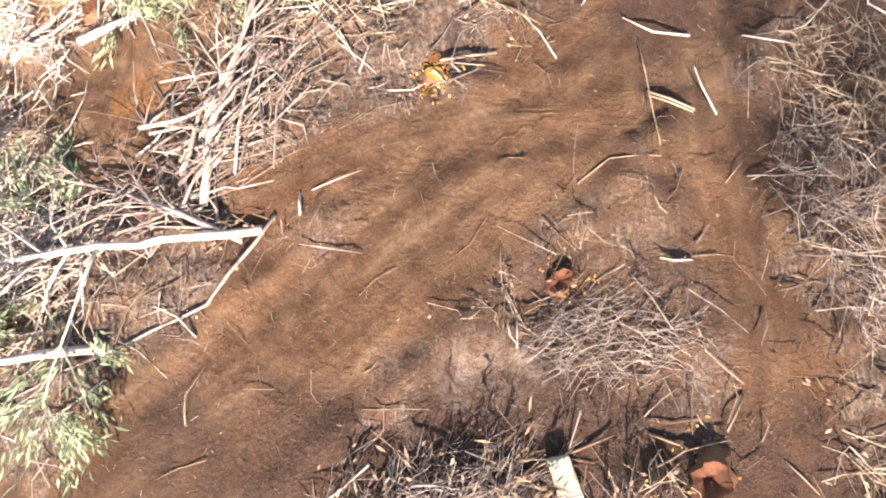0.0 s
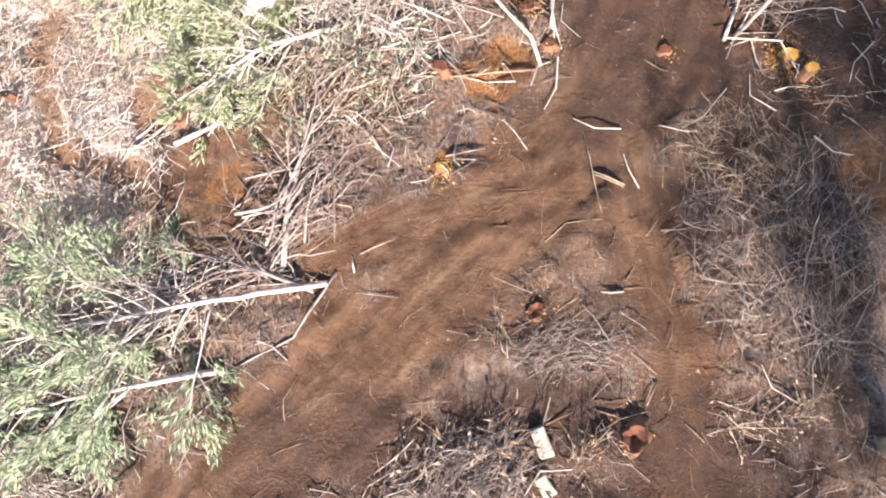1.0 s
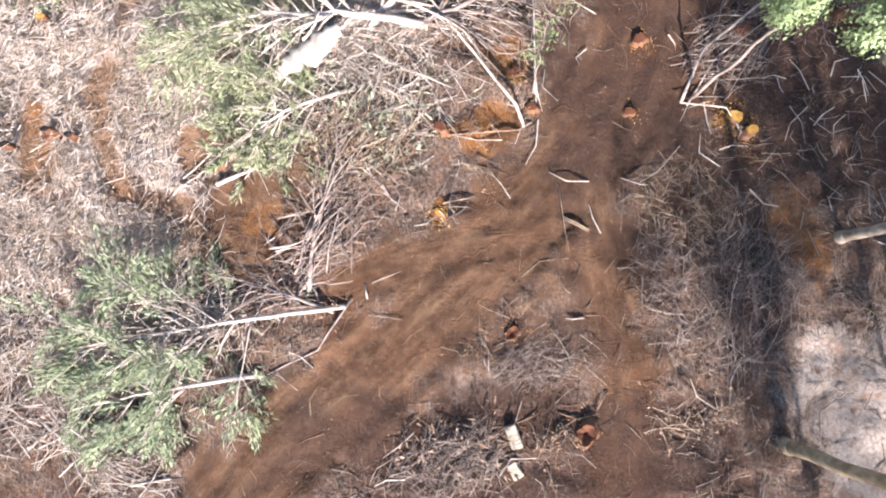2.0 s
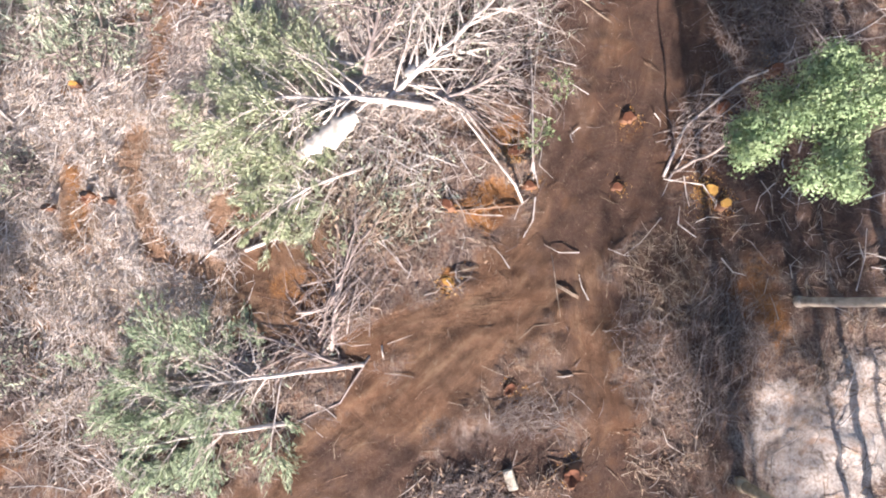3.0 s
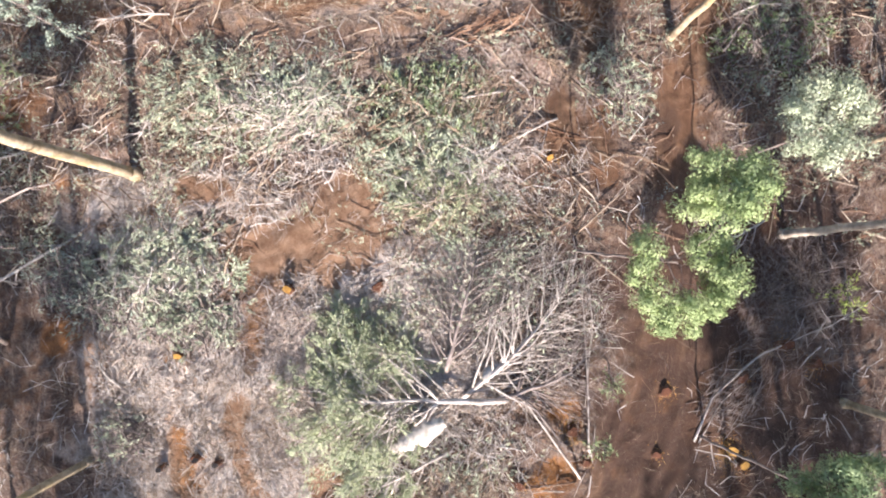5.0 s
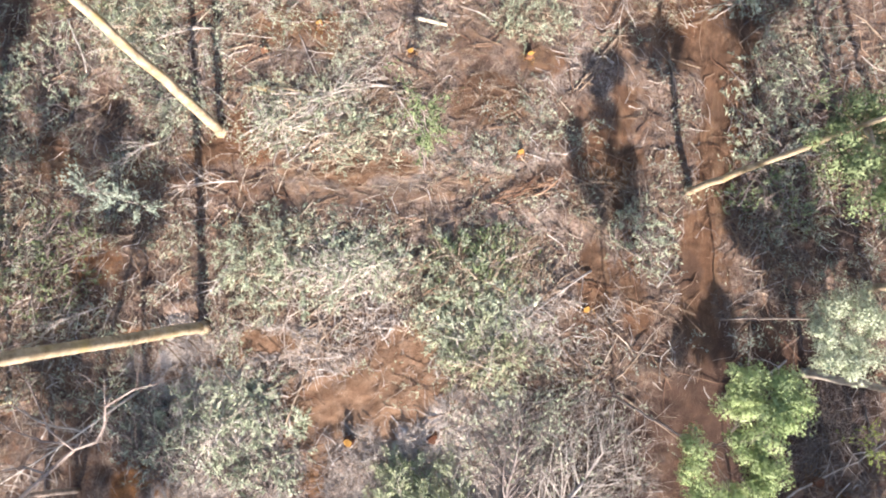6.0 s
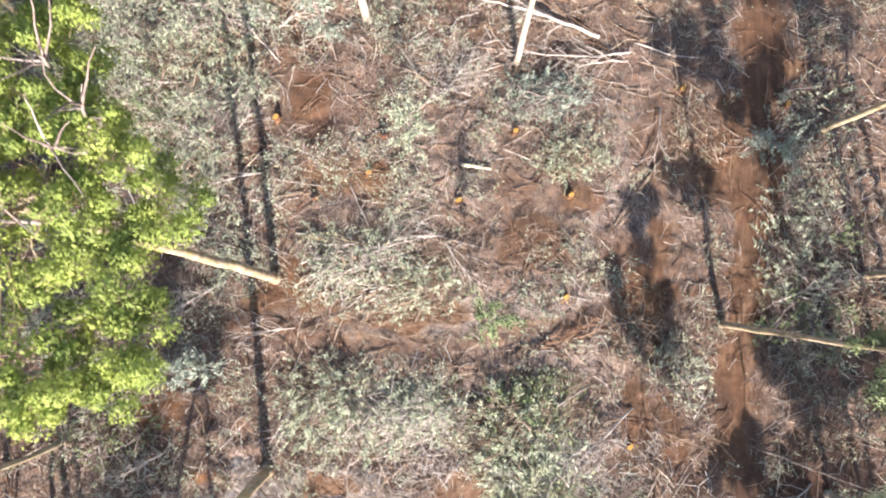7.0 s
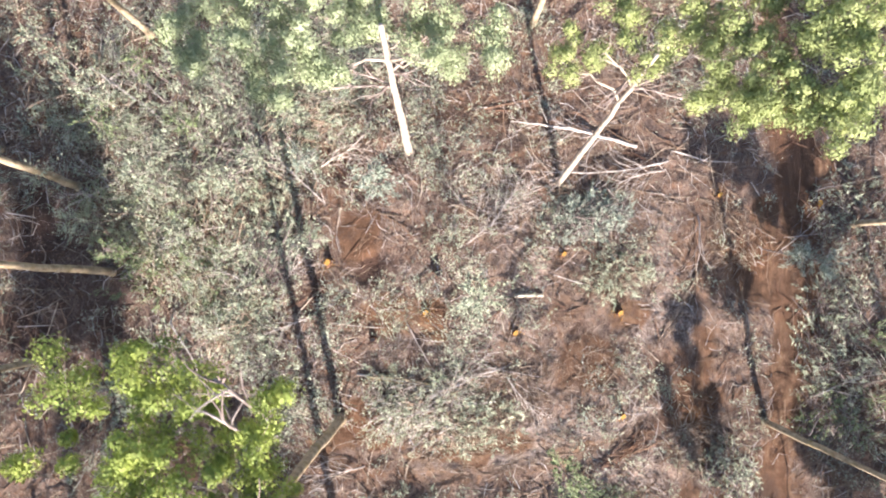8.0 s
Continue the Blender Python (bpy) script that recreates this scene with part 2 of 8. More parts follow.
class Leaves:
    """Many small folded leaves in one mesh."""

    def __init__(self, seed):
        self.rs, self.v, self.way, self.n = np.random.RandomState(seed), [], [], 0

    def batch(self, p, d, length, width, flat=0.6, up=None, facing=None):
        rs, n = self.rs, len(p)
        d = d / (np.linalg.norm(d, axis=1, keepdims=True) + 1e-9)
        up = up if up is not None else np.stack([rs.uniform(-1, 1, n) * (1 - flat), rs.uniform(-1, 1, n) * (1 - flat), np.ones(n)], 1)
        side = np.cross(d, up)
        side /= np.linalg.norm(side, axis=1, keepdims=True) + 1e-9
        ln, wd = (length * rs.uniform(0.6, 1.3, n))[:, None], (width * rs.uniform(0.7, 1.3, n))[:, None]
        mid = p + d * ln * 0.45 + np.cross(d, side) * wd * rs.uniform(-0.5, 0.5, n)[:, None]
        quad = np.stack([p, mid + side * wd * 0.5, p + d * ln, mid - side * wd * 0.5], 1)
        # the outline of the whole tuft shades its leaves, as a mass of foliage does
        face = facing if facing is not None else np.array((0, 0, 1.0)) + rs.normal(0, 0.6, (n, 3))
        face = face / (np.linalg.norm(face, axis=1, keepdims=True) + 1e-9)
        flip = (np.cross(quad[:, 1] - quad[:, 0], quad[:, 2] - quad[:, 0]) * face).sum(1) < 0
        quad[flip] = quad[flip][:, ::-1]
        self.v.append(quad.reshape(-1, 3))
        self.way.append(np.repeat(face, 4, 0))
        self.n += n

    def spray(self, p, d, count, reach, length, width, flat=0.6, drop=0.0):
        """A leafy shoot along d."""
        rs, d = self.rs, np.array(d)
        size = float(np.linalg.norm(d)) + 0.05
        at = np.array(p) + d * (reach * rs.rand(count))[:, None] + rs.normal(0, 1, (count, 3)) * (size * 0.13, size * 0.13, size * 0.09)
        at[:, 2] -= drop
        self.batch(at, d / size + rs.normal(0, 1, (count, 3)) * (0.4, 0.4, 0.25), length, width, flat)

    def clump(self, p, r, count, length, width):
        """A rounded tuft of leaves: most of them near its skin, with an uneven outline."""
        rs = self.rs
        u = rs.normal(0, 1, (count, 3)) + (0, 0, 0.25)
        u /= np.linalg.norm(u, axis=1, keepdims=True)
        q = np.array(p) + u * (1, 1, 0.75) * (r * rs.rand(count) ** 0.35 * rs.uniform(0.75, 1.15, count))[:, None]
        way = np.cross(u, rs.normal(0, 1, (count, 3))) + u * 0.25
        self.batch(q, way, length, width, up=u + rs.normal(0, 0.3, (count, 3)), facing=u + rs.normal(0, 0.22, (count, 3)))

    def place(self, name, material, parent, label=""):
        ob = part(name, np.concatenate(self.v), [np.arange(self.n * 4).reshape(-1, 4)], material, parent, label)
        ob.data.attributes.new("custom_normal", "FLOAT_VECTOR", "POINT").data.foreach_set("vector", np.concatenate(self.way).ravel())
        ob.data.update()
        return ob


def lattice(seed, n=256):
    return np.random.RandomState(seed).rand(n, n)


def value_noise(x, y, scale, table):
    x, y = np.asarray(x, float) * scale, np.asarray(y, float) * scale
    i, j = np.floor(x).astype(int), np.floor(y).astype(int)
    u, v = x - i, y - j
    u, v = u * u * (3 - 2 * u), v * v * (3 - 2 * v)
    n = len(table)
    g = lambda a, b: table[a % n, b % n]
    return (g(i, j) * (1 - u) + g(i + 1, j) * u) * (1 - v) + (g(i, j + 1) * (1 - u) + g(i + 1, j + 1) * u) * v


NOISE = [lattice(s) for s in range(6)]


def band(x, y, pts):
    """Distance to a line of points, the way along it, and the signed side of it."""
    x, y = np.asarray(x, float), np.asarray(y, float)
    best, along, side, run = np.full(x.shape, 1e9), np.zeros(x.shape), np.zeros(x.shape), 0.0
    for (ax, ay), (bx, by) in zip(pts, pts[1:]):
        dx, dy = bx - ax, by - ay
        ln = math.hypot(dx, dy)
        t = np.clip(((x - ax) * dx + (y - ay) * dy) / ln**2, 0, 1)
        d = np.hypot(x - ax - t * dx, y - ay - t * dy)
        near = d < best
        best = np.where(near, d, best)
        along = np.where(near, run + t * ln, along)
        side = np.where(near, ((x - ax) * dy - (y - ay) * dx) / ln, side)
        run += ln
    return best, along, side


def soft(d, inner, outer):
    return np.clip((outer - d) / (outer - inner), 0, 1)


# Vehicle tracks over the clearing (lines of x, y) and their half widths.
TRACKS, PATCHES = [], []


def track(pts, half, wheel, deep, much=1.0):
    TRACKS.append((pts, half, wheel, deep, much))


def patch(x, y, a, b, turn, kind, much):
    """A patch of the ground: half sizes, turn, what it holds and how much."""
    PATCHES.append((x, y, a, b, turn, kind, much))


track([(-6.6, -4.0), (-4.8, -2.1), (-2.2, -0.1), (-0.2, 1.8), (2.3, 4.2), (4.2, 6.2)], 1.7, 0.85, 0.05, 1.0)
track([(-3.2, 2.2), (-1.4, 2.9), (0.6, 3.3), (2.5, 3.8)], 0.8, 0.35, 0.04, 1.0)
track([(3.6, -5.0), (4.4, -0.4), (3.8, 2.9), (3.9, 6.5), (4.8, 8.1), (5.7, 10.2), (6.3, 12.3), (7.1, 14.6), (7.0, 19.6), (7.9, 24.2), (9.3, 27.9), (10.6, 33.0), (11.2, 40.0), (12.0, 56.0)], 1.25, 0.7, 0.05, 1.0)
track([(3.9, 6.5), (4.8, 8.1), (5.7, 10.2), (6.3, 12.3), (7.1, 14.6)], 2.3, 1.5, 0.04, 0.95)
track([(-20.0, 27.0), (-16.0, 26.4), (-12.4, 25.6), (-7.1, 25.1), (-0.4, 25.7), (3.2, 26.4), (7.5, 27.0)], 0.95, 0.6, 0.03, 0.62)
track([(-11.8, 9.4), (-12.0, 8.6), (-11.8, 7.5), (-11.4, 6.5), (-10.9, 5.7), (-9.9, 5.0), (-8.5, 4.7)], 0.6, 0.3, 0.05, 1.0)
track([(-11.6, 15.2), (-8.7, 16.7), (-5.9, 18.6)], 1.9, 0.8, 0.05, 0.95)
track([(4.0, 19.0), (3.6, 24.0), (4.4, 30.0)], 0.9, 0.5, 0.04, 0.75)
patch(-6.5, 4.3, 2.9, 1.7, 12, "bare", 1.0)
patch(-5.9, 4.1, 1.0, 0.6, 0, "rust", 0.6)
patch(-7.7, 6.7, 1.2, 0.8, 0, "bare", 1.0)
patch(-8.4, 16.4, 3.6, 2.2, 5, "bare", 0.9)
patch(-16.1, 17.6, 2.6, 0.8, 10, "rust", 0.55)
patch(-12.7, 18.6, 1.4, 0.8, 0, "bare", 0.9)
patch(-10.6, 15.4, 1.5, 3.0, 0, "bare", 0.6)
patch(-14.1, 7.4, 0.7, 3.2, 8, "rust", 0.55)
patch(-8.3, 16.0, 5, 1.6, 5, "bare", 0.6)
patch(1.1, 7.1, 1.1, 0.9, 0, "rust", 0.75)
patch(1.8, 9.2, 0.5, 0.8, 0, "rust", 0.9)
patch(7.9, 8.5, 1.4, 2.0, -20, "rust", 0.6)
patch(8.5, 7.2, 0.45, 0.5, 0, "rust", 1.0)
patch(9.9, 4.0, 0.8, 1.8, 10, "rust", 0.6)
patch(3.7, -2.8, 0.8, 0.6, 0, "rust", 0.6)
patch(-3.2, -1.7, 0.5, 0.7, 0, "rust", 0.45)
patch(-0.5, 4.4, 0.3, 0.35, 0, "rust", 0.9)
patch(-1.1, -0.2, 0.8, 0.8, 0, "rust", 0.35)
patch(1.4, 1.0, 0.9, 0.6, 0, "humus_shade", 0.7)
patch(2.2, 0.3, 1.1, 0.6, 0, "humus_shade", 0.45)
patch(-0.2, -2.2, 1.6, 0.8, 0, "humus_shade", 0.9)
patch(8.4, 2.1, 2.4, 2.0, 60, "humus_shade", 0.75)
patch(0.3, -0.5, 1.0, 0.7, 10, "pale", 0.55)
patch(11.1, -1.2, 2.6, 2.0, 0, "pale", 0.6)
patch(13.5, 0.2, 2, 2, 0, "pale", 0.55)
patch(-11.6, 4.6, 5.0, 4.4, 0, "pale", 0.85)
patch(-11.3, 3.6, 3.8, 2.6, 0, "pale", 0.8)
patch(-15.9, 10.3, 3.6, 5, 0, "pale", 0.65)
patch(-5.3, 11.2, 5, 3, 0, "pale", 0.7)
patch(-9.6, 30.6, 6, 3, 0, "pale", 0.3)
patch(-22.4, 34.2, 4, 6, 0, "pale", 0.3)
patch(1.8, 8.9, 0.6, 0.9, 0, "rust", 0.8)
patch(-6.4, 22.6, 0.9, 0.4, 0, "rust", 0.5)
patch(-18.9, 13.1, 1.5, 1.2, 0, "rust", 0.7)
patch(-22.6, 44.9, 1.0, 0.9, 0, "rust", 0.5)
patch(-2.2, 32.8, 3.6, 3.0, 0, "bare", 0.5)
patch(-1.5, 32.1, 3, 4, 0, "bare", 0.5)
patch(-12.8, 38.4, 1.8, 2.6, 0, "bare", 0.55)
patch(3.6, 27.0, 2.2, 1.6, 0, "bare", 0.9)
patch(-5.3, 43.8, 5, 1.2, 0, "bare", 0.55)
patch(9.1, 33.0, 1.6, 6, 4, "bare", 0.8)
patch(-22.0, 22.3, 3.2, 3, 0, "humus_shade", 0.5)
patch(3.0, 13.9, 1.6, 2.2, 0, "humus_shade", 0.9)
patch(-7.0, 4.6, 1.3, 1.2, 0, "bare", 1.0)
patch(-5.8, 3.2, 1.2, 0.8, 0, "bare", 1.0)
patch(-14.5, 28.3, 3.5, 1.6, 10, "bare", 0.8)
# Left edge: shade of the trees there, painted as dark ground.
patch(-27.6, 36.4, 3, 3, 0, "humus_shade", 0.5)
patch(-19.1, 9.0, 2.4, 5, 0, "humus_shade", 0.55)
patch(-14.4, 0.2, 2, 3, 0, "humus_shade", 0.5)
patch(5.1, 34.2, 2, 5, 0, "bare", 0.6)
patch(-2.2, -2.1, 1.8, 0.9, 20, "humus_shade", 0.55)
patch(2.4, -0.7, 1.6, 0.8, 20, "humus_shade", 0.5)
patch(3.1, -2.7, 1.4, 0.7, 20, "humus_shade", 0.5)
patch(-4.9, -2.8, 1.8, 0.7, 20, "humus_shade", 0.6)
patch(5.9, -1.4, 1.3, 1.0, 20, "humus_shade", 0.6)
patch(-0.2, 0.6, 1.2, 0.6, 20, "humus_shade", 0.35)
patch(1.5, 1.9, 1.5, 0.5, 20, "humus_shade", 0.3)
patch(6.5, 2.1, 1.4, 1.5, 20, "humus_shade", 0.5)
# Right side: dark humus and tree shade, both painted into the ground.
patch(12.2, 6.1, 1.2, 1.6, 20, "humus_shade", 0.55)
patch(7.7, 6.9, 1.2, 1.6, 20, "humus_shade", 0.7)
patch(11.3, 9.1, 1.6, 1.4, 20, "humus_shade", 0.7)
patch(13.4, 4.6, 1.5, 1.5, 20, "humus_shade", 0.7)
patch(8.8, 4.1, 1.3, 1.3, 20, "humus_shade", 0.7)
patch(13.7, 12.4, 1.6, 1.6, 20, "humus_shade", 0.7)
patch(10.1, 11.8, 1.4, 1.6, 20, "humus_shade", 0.6)
patch(13.2, 17.8, 1.8, 1.8, 20, "humus_shade", 0.7)
patch(8.7, 15.5, 1.4, 1.8, 20, "humus_shade", 0.7)
patch(11.5, 14.0, 1.6, 1.5, 20, "humus_shade", 0.7)
patch(-2.9, -1.3, 1.2, 0.7, 20, "humus_shade", 0.45)
patch(-0.9, -0.0, 1.2, 0.7, 20, "humus_shade", 0.45)
patch(1.1, 1.2, 1.2, 0.6, 20, "humus_shade", 0.4)
patch(-17.0, 17.6, 3, 2.4, 0, "pale", 0.85)
patch(-12.1, 13.7, 2.4, 1.6, 0, "pale", 0.85)
patch(-5.5, 18.2, 3.4, 1.6, 0, "pale", 0.85)
patch(-5.1, 14.8, 2.2, 1.4, 0, "pale", 0.85)
patch(-9.5, 8.5, 2.0, 2.0, 0, "pale", 0.85)
patch(-15.3, 11.0, 2.5, 2.5, 0, "pale", 0.85)
patch(5.9, 9.3, 1.7, 1.6, 0, "bare", 1.0)
patch(6.7, 12.0, 1.7, 1.6, 0, "bare", 1.0)
patch(4.9, 6.4, 1.5, 1.4, 0, "bare", 1.0)
patch(8.0, 11.2, 1.6, 1.6, 0, "bare", 1.0)
patch(9.0, 14.1, 1.5, 1.6, 0, "bare", 1.0)
patch(9.9, 17.0, 1.4, 1.6, 0, "bare", 1.0)
patch(-13.8, 7.5, 0.5, 1.1, 0, "rust", 0.6)
patch(-14.7, 11.6, 1.3, 0.6, 0, "rust", 0.6)
patch(-11.5, 12.5, 0.9, 0.7, 0, "rust", 0.6)
patch(0.9, 6.8, 0.5, 0.7, 0, "rust", 0.9)
patch(-5.9, 4.2, 0.9, 0.5, 0, "rust", 0.6)
patch(9.3, 3.5, 0.4, 1.2, 0, "rust", 0.9)
patch(-3.0, -1.5, 0.8, 0.5, 40, "rust", 0.4)
patch(7.8, 9.4, 0.4, 1.0, 0, "rust", 0.6)
patch(5.7, 9.9, 0.4, 0.3, 0, "rust", 0.6)
patch(-18.0, 10.8, 0.6, 1.6, 0, "rust", 0.6)
patch(-15.7, 4.1, 0.6, 1.0, 0, "rust", 0.6)
patch(8.7, 5.7, 0.6, 0.7, 0, "rust", 0.6)
patch(11.0, 15.2, 0.5, 1.6, 0, "rust", 0.6)
patch(-19.2, 19.3, 1.6, 0.5, 0, "rust", 0.6)
# Shade of the right-hand wood edge, painted over its dark humus.
patch(11, 8, 4.2, 5, 0, "humus_shade", 0.85)
patch(12, 16, 3.6, 5, 0, "humus_shade", 0.8)
patch(13.5, 25, 3, 6, 0, "humus_shade", 0.7)
patch(1.6, -0.4, 2.6, 1.5, 0, "humus_shade", 0.5)
patch(-1.5, -2.6, 1.6, 1.2, 0, "humus_shade", 0.5)
patch(7.5, 2.5, 2.2, 3.2, 0, "humus_shade", 0.6)
# Left side, darkened in colour where the trees shade it.
patch(-19, 15, 4, 4, 0, "humus_shade", 0.55)
patch(-28, 36, 3.5, 7, 0, "humus_shade", 0.6)
patch(-17.5, 8, 2.4, 6, 0, "humus_shade", 0.5)
patch(-16, 1, 2.5, 4, 0, "humus_shade", 0.45)
# Track and its right side, dark in colour for the trees' shadow.
patch(13, 34, 2.5, 6, 0, "humus_shade", 0.5)
patch(10, 31, 1.6, 4, 0, "humus_shade", 0.45)
patch(11.2, 39, 1.5, 5, 0, "humus_shade", 0.5)
patch(11.8, 47, 1.6, 5, 0, "humus_shade", 0.5)
patch(-5, 30, 5, 4, 0, "bare", 0.48)
patch(-1, 34, 5, 4, 0, "bare", 0.42)
patch(-8, 36, 3, 4, 0, "bare", 0.48)
patch(2, 28, 4, 3, 0, "bare", 0.4)
patch(-12, 31, 2.5, 3, 0, "bare", 0.4)
patch(3, 37, 4, 4, 0, "bare", 0.4)
patch(-3, 45, 6, 3, 0, "bare", 0.45)
patch(-3, 33, 4, 3, 0, "pale", 0.3)
patch(-12, 6.5, 5, 4.5, 0, "pale", 0.9)
patch(-9, 10.5, 3, 3, 0, "pale", 0.75)
patch(-10, 3, 4, 2, 0, "pale", 0.8)
patch(-15, 13, 3, 2.5, 0, "pale", 0.6)
patch(-8.1, 6.5, 1.0, 1.2, 0, "bare", 1.0)
# Shadowed spot of the dug soil, painted dark.
patch(-8.0, 5.7, 0.6, 0.7, 0, "humus_shade", 0.8)
patch(-6.6, 3.3, 2.2, 1.2, 10, "bare", 1.0)
patch(-7.0, 2.1, 2.2, 0.5, 10, "humus_shade", 0.9)
patch(-19.6, 12.6, 0.9, 1.0, 0, "rust", 0.9)
patch(-15.2, 17.9, 1.0, 0.5, 0, "rust", 0.8)
patch(-13.7, 18.7, 0.9, 0.7, 0, "bare", 1.0)
patch(-11.1, 14.0, 0.7, 1.6, 10, "bare", 0.95)
patch(-11.2, 12.2, 0.6, 1.4, 0, "bare", 0.9)
patch(-14.4, 7.4, 0.6, 2.4, 6, "bare", 1.0)
patch(-14.4, 8.2, 0.4, 1.2, 6, "rust", 0.7)
patch(-15.2, 2.1, 0.6, 1.2, 0, "rust", 0.7)
patch(-18.1, 11.8, 0.9, 1.2, 0, "rust", 0.6)
patch(-16.2, -1.4, 1.2, 1.0, 0, "rust", 0.5)
patch(-13.6, 1.9, 1.4, 0.9, -20, "humus_shade", 0.9)
patch(-13.8, 1.2, 1.5, 0.9, 0, "humus_shade", 0.7)
patch(11.2, -1.0, 2.6, 1.9, 0, "pale", 0.62)
patch(11.4, -2.9, 2.2, 1.6, 0, "pale", 0.66)
patch(10.5, 0.2, 1.2, 0.9, 0, "pale", 0.55)
patch(13.3, -1.0, 1.6, 1.6, 0, "pale", 0.8)
patch(10.0, 3.3, 0.7, 1.9, 15, "rust", 0.75)
patch(9.6, 3.9, 1.0, 1.2, 0, "rust", 0.6)
patch(1.3, 9.2, 0.7, 0.35, 0, "rust", 0.9)
patch(1.8, 8.5, 0.35, 0.7, 0, "rust", 0.9)
patch(0.6, 6.5, 0.7, 0.7, 0, "rust", 0.9)
patch(7.5, 9.3, 0.5, 1.1, 15, "rust", 0.85)
patch(5.9, 9.4, 0.5, 0.5, 0, "rust", 0.7)
patch(8.8, 8.8, 0.9, 0.6, 0, "rust", 0.7)
patch(13.1, 10.3, 0.5, 0.6, 0, "rust", 0.8)
patch(9.0, 6.5, 0.5, 1.2, 0, "rust", 0.6)
patch(10.0, 4.5, 0.9, 1.0, 0, "rust", 0.6)
patch(4.8, 5.9, 0.35, 0.35, 0, "humus_shade", 1.0)
patch(3.2, 6.4, 0.5, 1.3, 8, "humus_shade", 0.8)
patch(3.2, 1.9, 0.6, 1.4, 0, "humus_shade", 0.6)
patch(2.6, 1.4, 5.0, 5.5, 0, "bare", 0.56)
patch(6.8, 3.4, 3.0, 4.0, 0, "bare", 0.55)
patch(9.0, 12.0, 3.5, 5.0, 0, "bare", 0.6)
patch(-1.0, 0.8, 3.5, 4.0, 0, "bare", 0.6)
patch(-8.7, 26.5, 4.0, 1.0, 0, "bare", 0.8)
patch(-2.5, 29.9, 2.6, 1.6, 10, "bare", 0.7)
patch(-13.7, 27.7, 1.6, 1.2, 0, "bare", 0.85)
patch(-10.1, 33.3, 1.4, 1.2, 0, "bare", 0.8)
patch(0.1, 31.9, 1.8, 1.0, 0, "bare", 0.7)
patch(3.4, 25.9, 2.0, 1.0, 10, "rust", 0.45)
patch(1.9, 21.3, 1.2, 2.0, 0, "bare", 0.8)
patch(-13.2, 37.9, 1.8, 2.0, 0, "bare", 0.75)
patch(-12.0, 33.7, 2.4, 1.4, 0, "bare", 0.7)
patch(2.7, 28.9, 2.0, 2.0, 0, "bare", 0.6)
patch(-3.3, 32.4, 2.0, 1.2, 0, "bare", 0.6)
patch(7.8, 33.2, 1.6, 3.0, 0, "bare", 0.8)
patch(12.1, 38.4, 2.2, 2.6, 0, "bare", 0.8)
patch(-21.5, 22.7, 1.6, 1.2, 0, "rust", 0.55)
patch(-24.0, 27.9, 1.4, 1.8, 0, "bare", 0.7)
# Shade under the left-hand wood, put into the ground colour.
patch(-29.9, 40.3, 1.6, 3.4, 0, "humus_shade", 0.8)
patch(-31.0, 34.6, 1.6, 2.4, 0, "humus_shade", 0.8)
patch(-28.9, 46.4, 1.2, 0.6, 0, "rust", 0.5)
# Broad dark patches stand in for shaded sides of the rough ground.
patch(2.0, -2.6, 8.5, 2.8, 0, "humus_shade", 0.78)
patch(2.5, 0.2, 5.0, 2.4, 0, "humus_shade", 0.45)
patch(7.5, 8.5, 6.5, 6.0, 0, "humus_shade", 0.8)
patch(8.5, 15.0, 5.5, 5.0, 0, "humus_shade", 0.78)
patch(2.5, 14.5, 2.5, 3.0, 0, "humus_shade", 0.55)
patch(-6.0, 31.0, 10.0, 9.0, 0, "pale", 0.33)
patch(-3.0, 22.0, 8.0, 4.0, 0, "pale", 0.36)
patch(3.0, 33.0, 5.0, 6.0, 0, "pale", 0.34)
patch(-14.0, 9.0, 5.0, 5.0, 0, "pale", 0.9)
patch(-5.0, 15.0, 3.0, 2.2, 0, "pale", 0.9)
patch(0.5, 12.5, 3.0, 3.2, 0, "humus_shade", 0.8)
patch(-17.0, 12.0, 2.5, 3.0, 0, "pale", 0.8)
patch(-15.0, 13.5, 4.0, 3.0, 0, "pale", 1.0)
patch(-9.0, 11.5, 3.0, 3.0, 0, "pale", 1.0)
patch(-5.5, 13.5, 3.5, 3.0, 0, "pale", 1.0)
patch(-13.0, 9.0, 5.0, 4.0, 0, "pale", 1.0)
patch(-8.5, 16.3, 4.2, 2.8, 5, "pale", 0.75)
patch(-6.0, 26.0, 9.0, 1.8, 0, "pale", 0.45)
patch(-12.5, 18.6, 2.4, 1.2, 0, "pale", 0.7)
dice = random.Random(77)
# Shaded gaps in the undergrowth, painted as dark spots at random.
for _ in range(44):
    patch(dice.uniform(-27, -9), dice.uniform(29, 51), dice.uniform(0.3, 1.0), dice.uniform(0.5, 1.6), dice.uniform(-30, 30), "humus_shade", dice.uniform(0.6, 1.0))
for _ in range(46):
    patch(dice.uniform(-20, 8), dice.uniform(20, 50), dice.uniform(0.4, 1.3), dice.uniform(0.4, 1.1), dice.uniform(0, 90), "humus_shade", dice.uniform(0.35, 0.8))


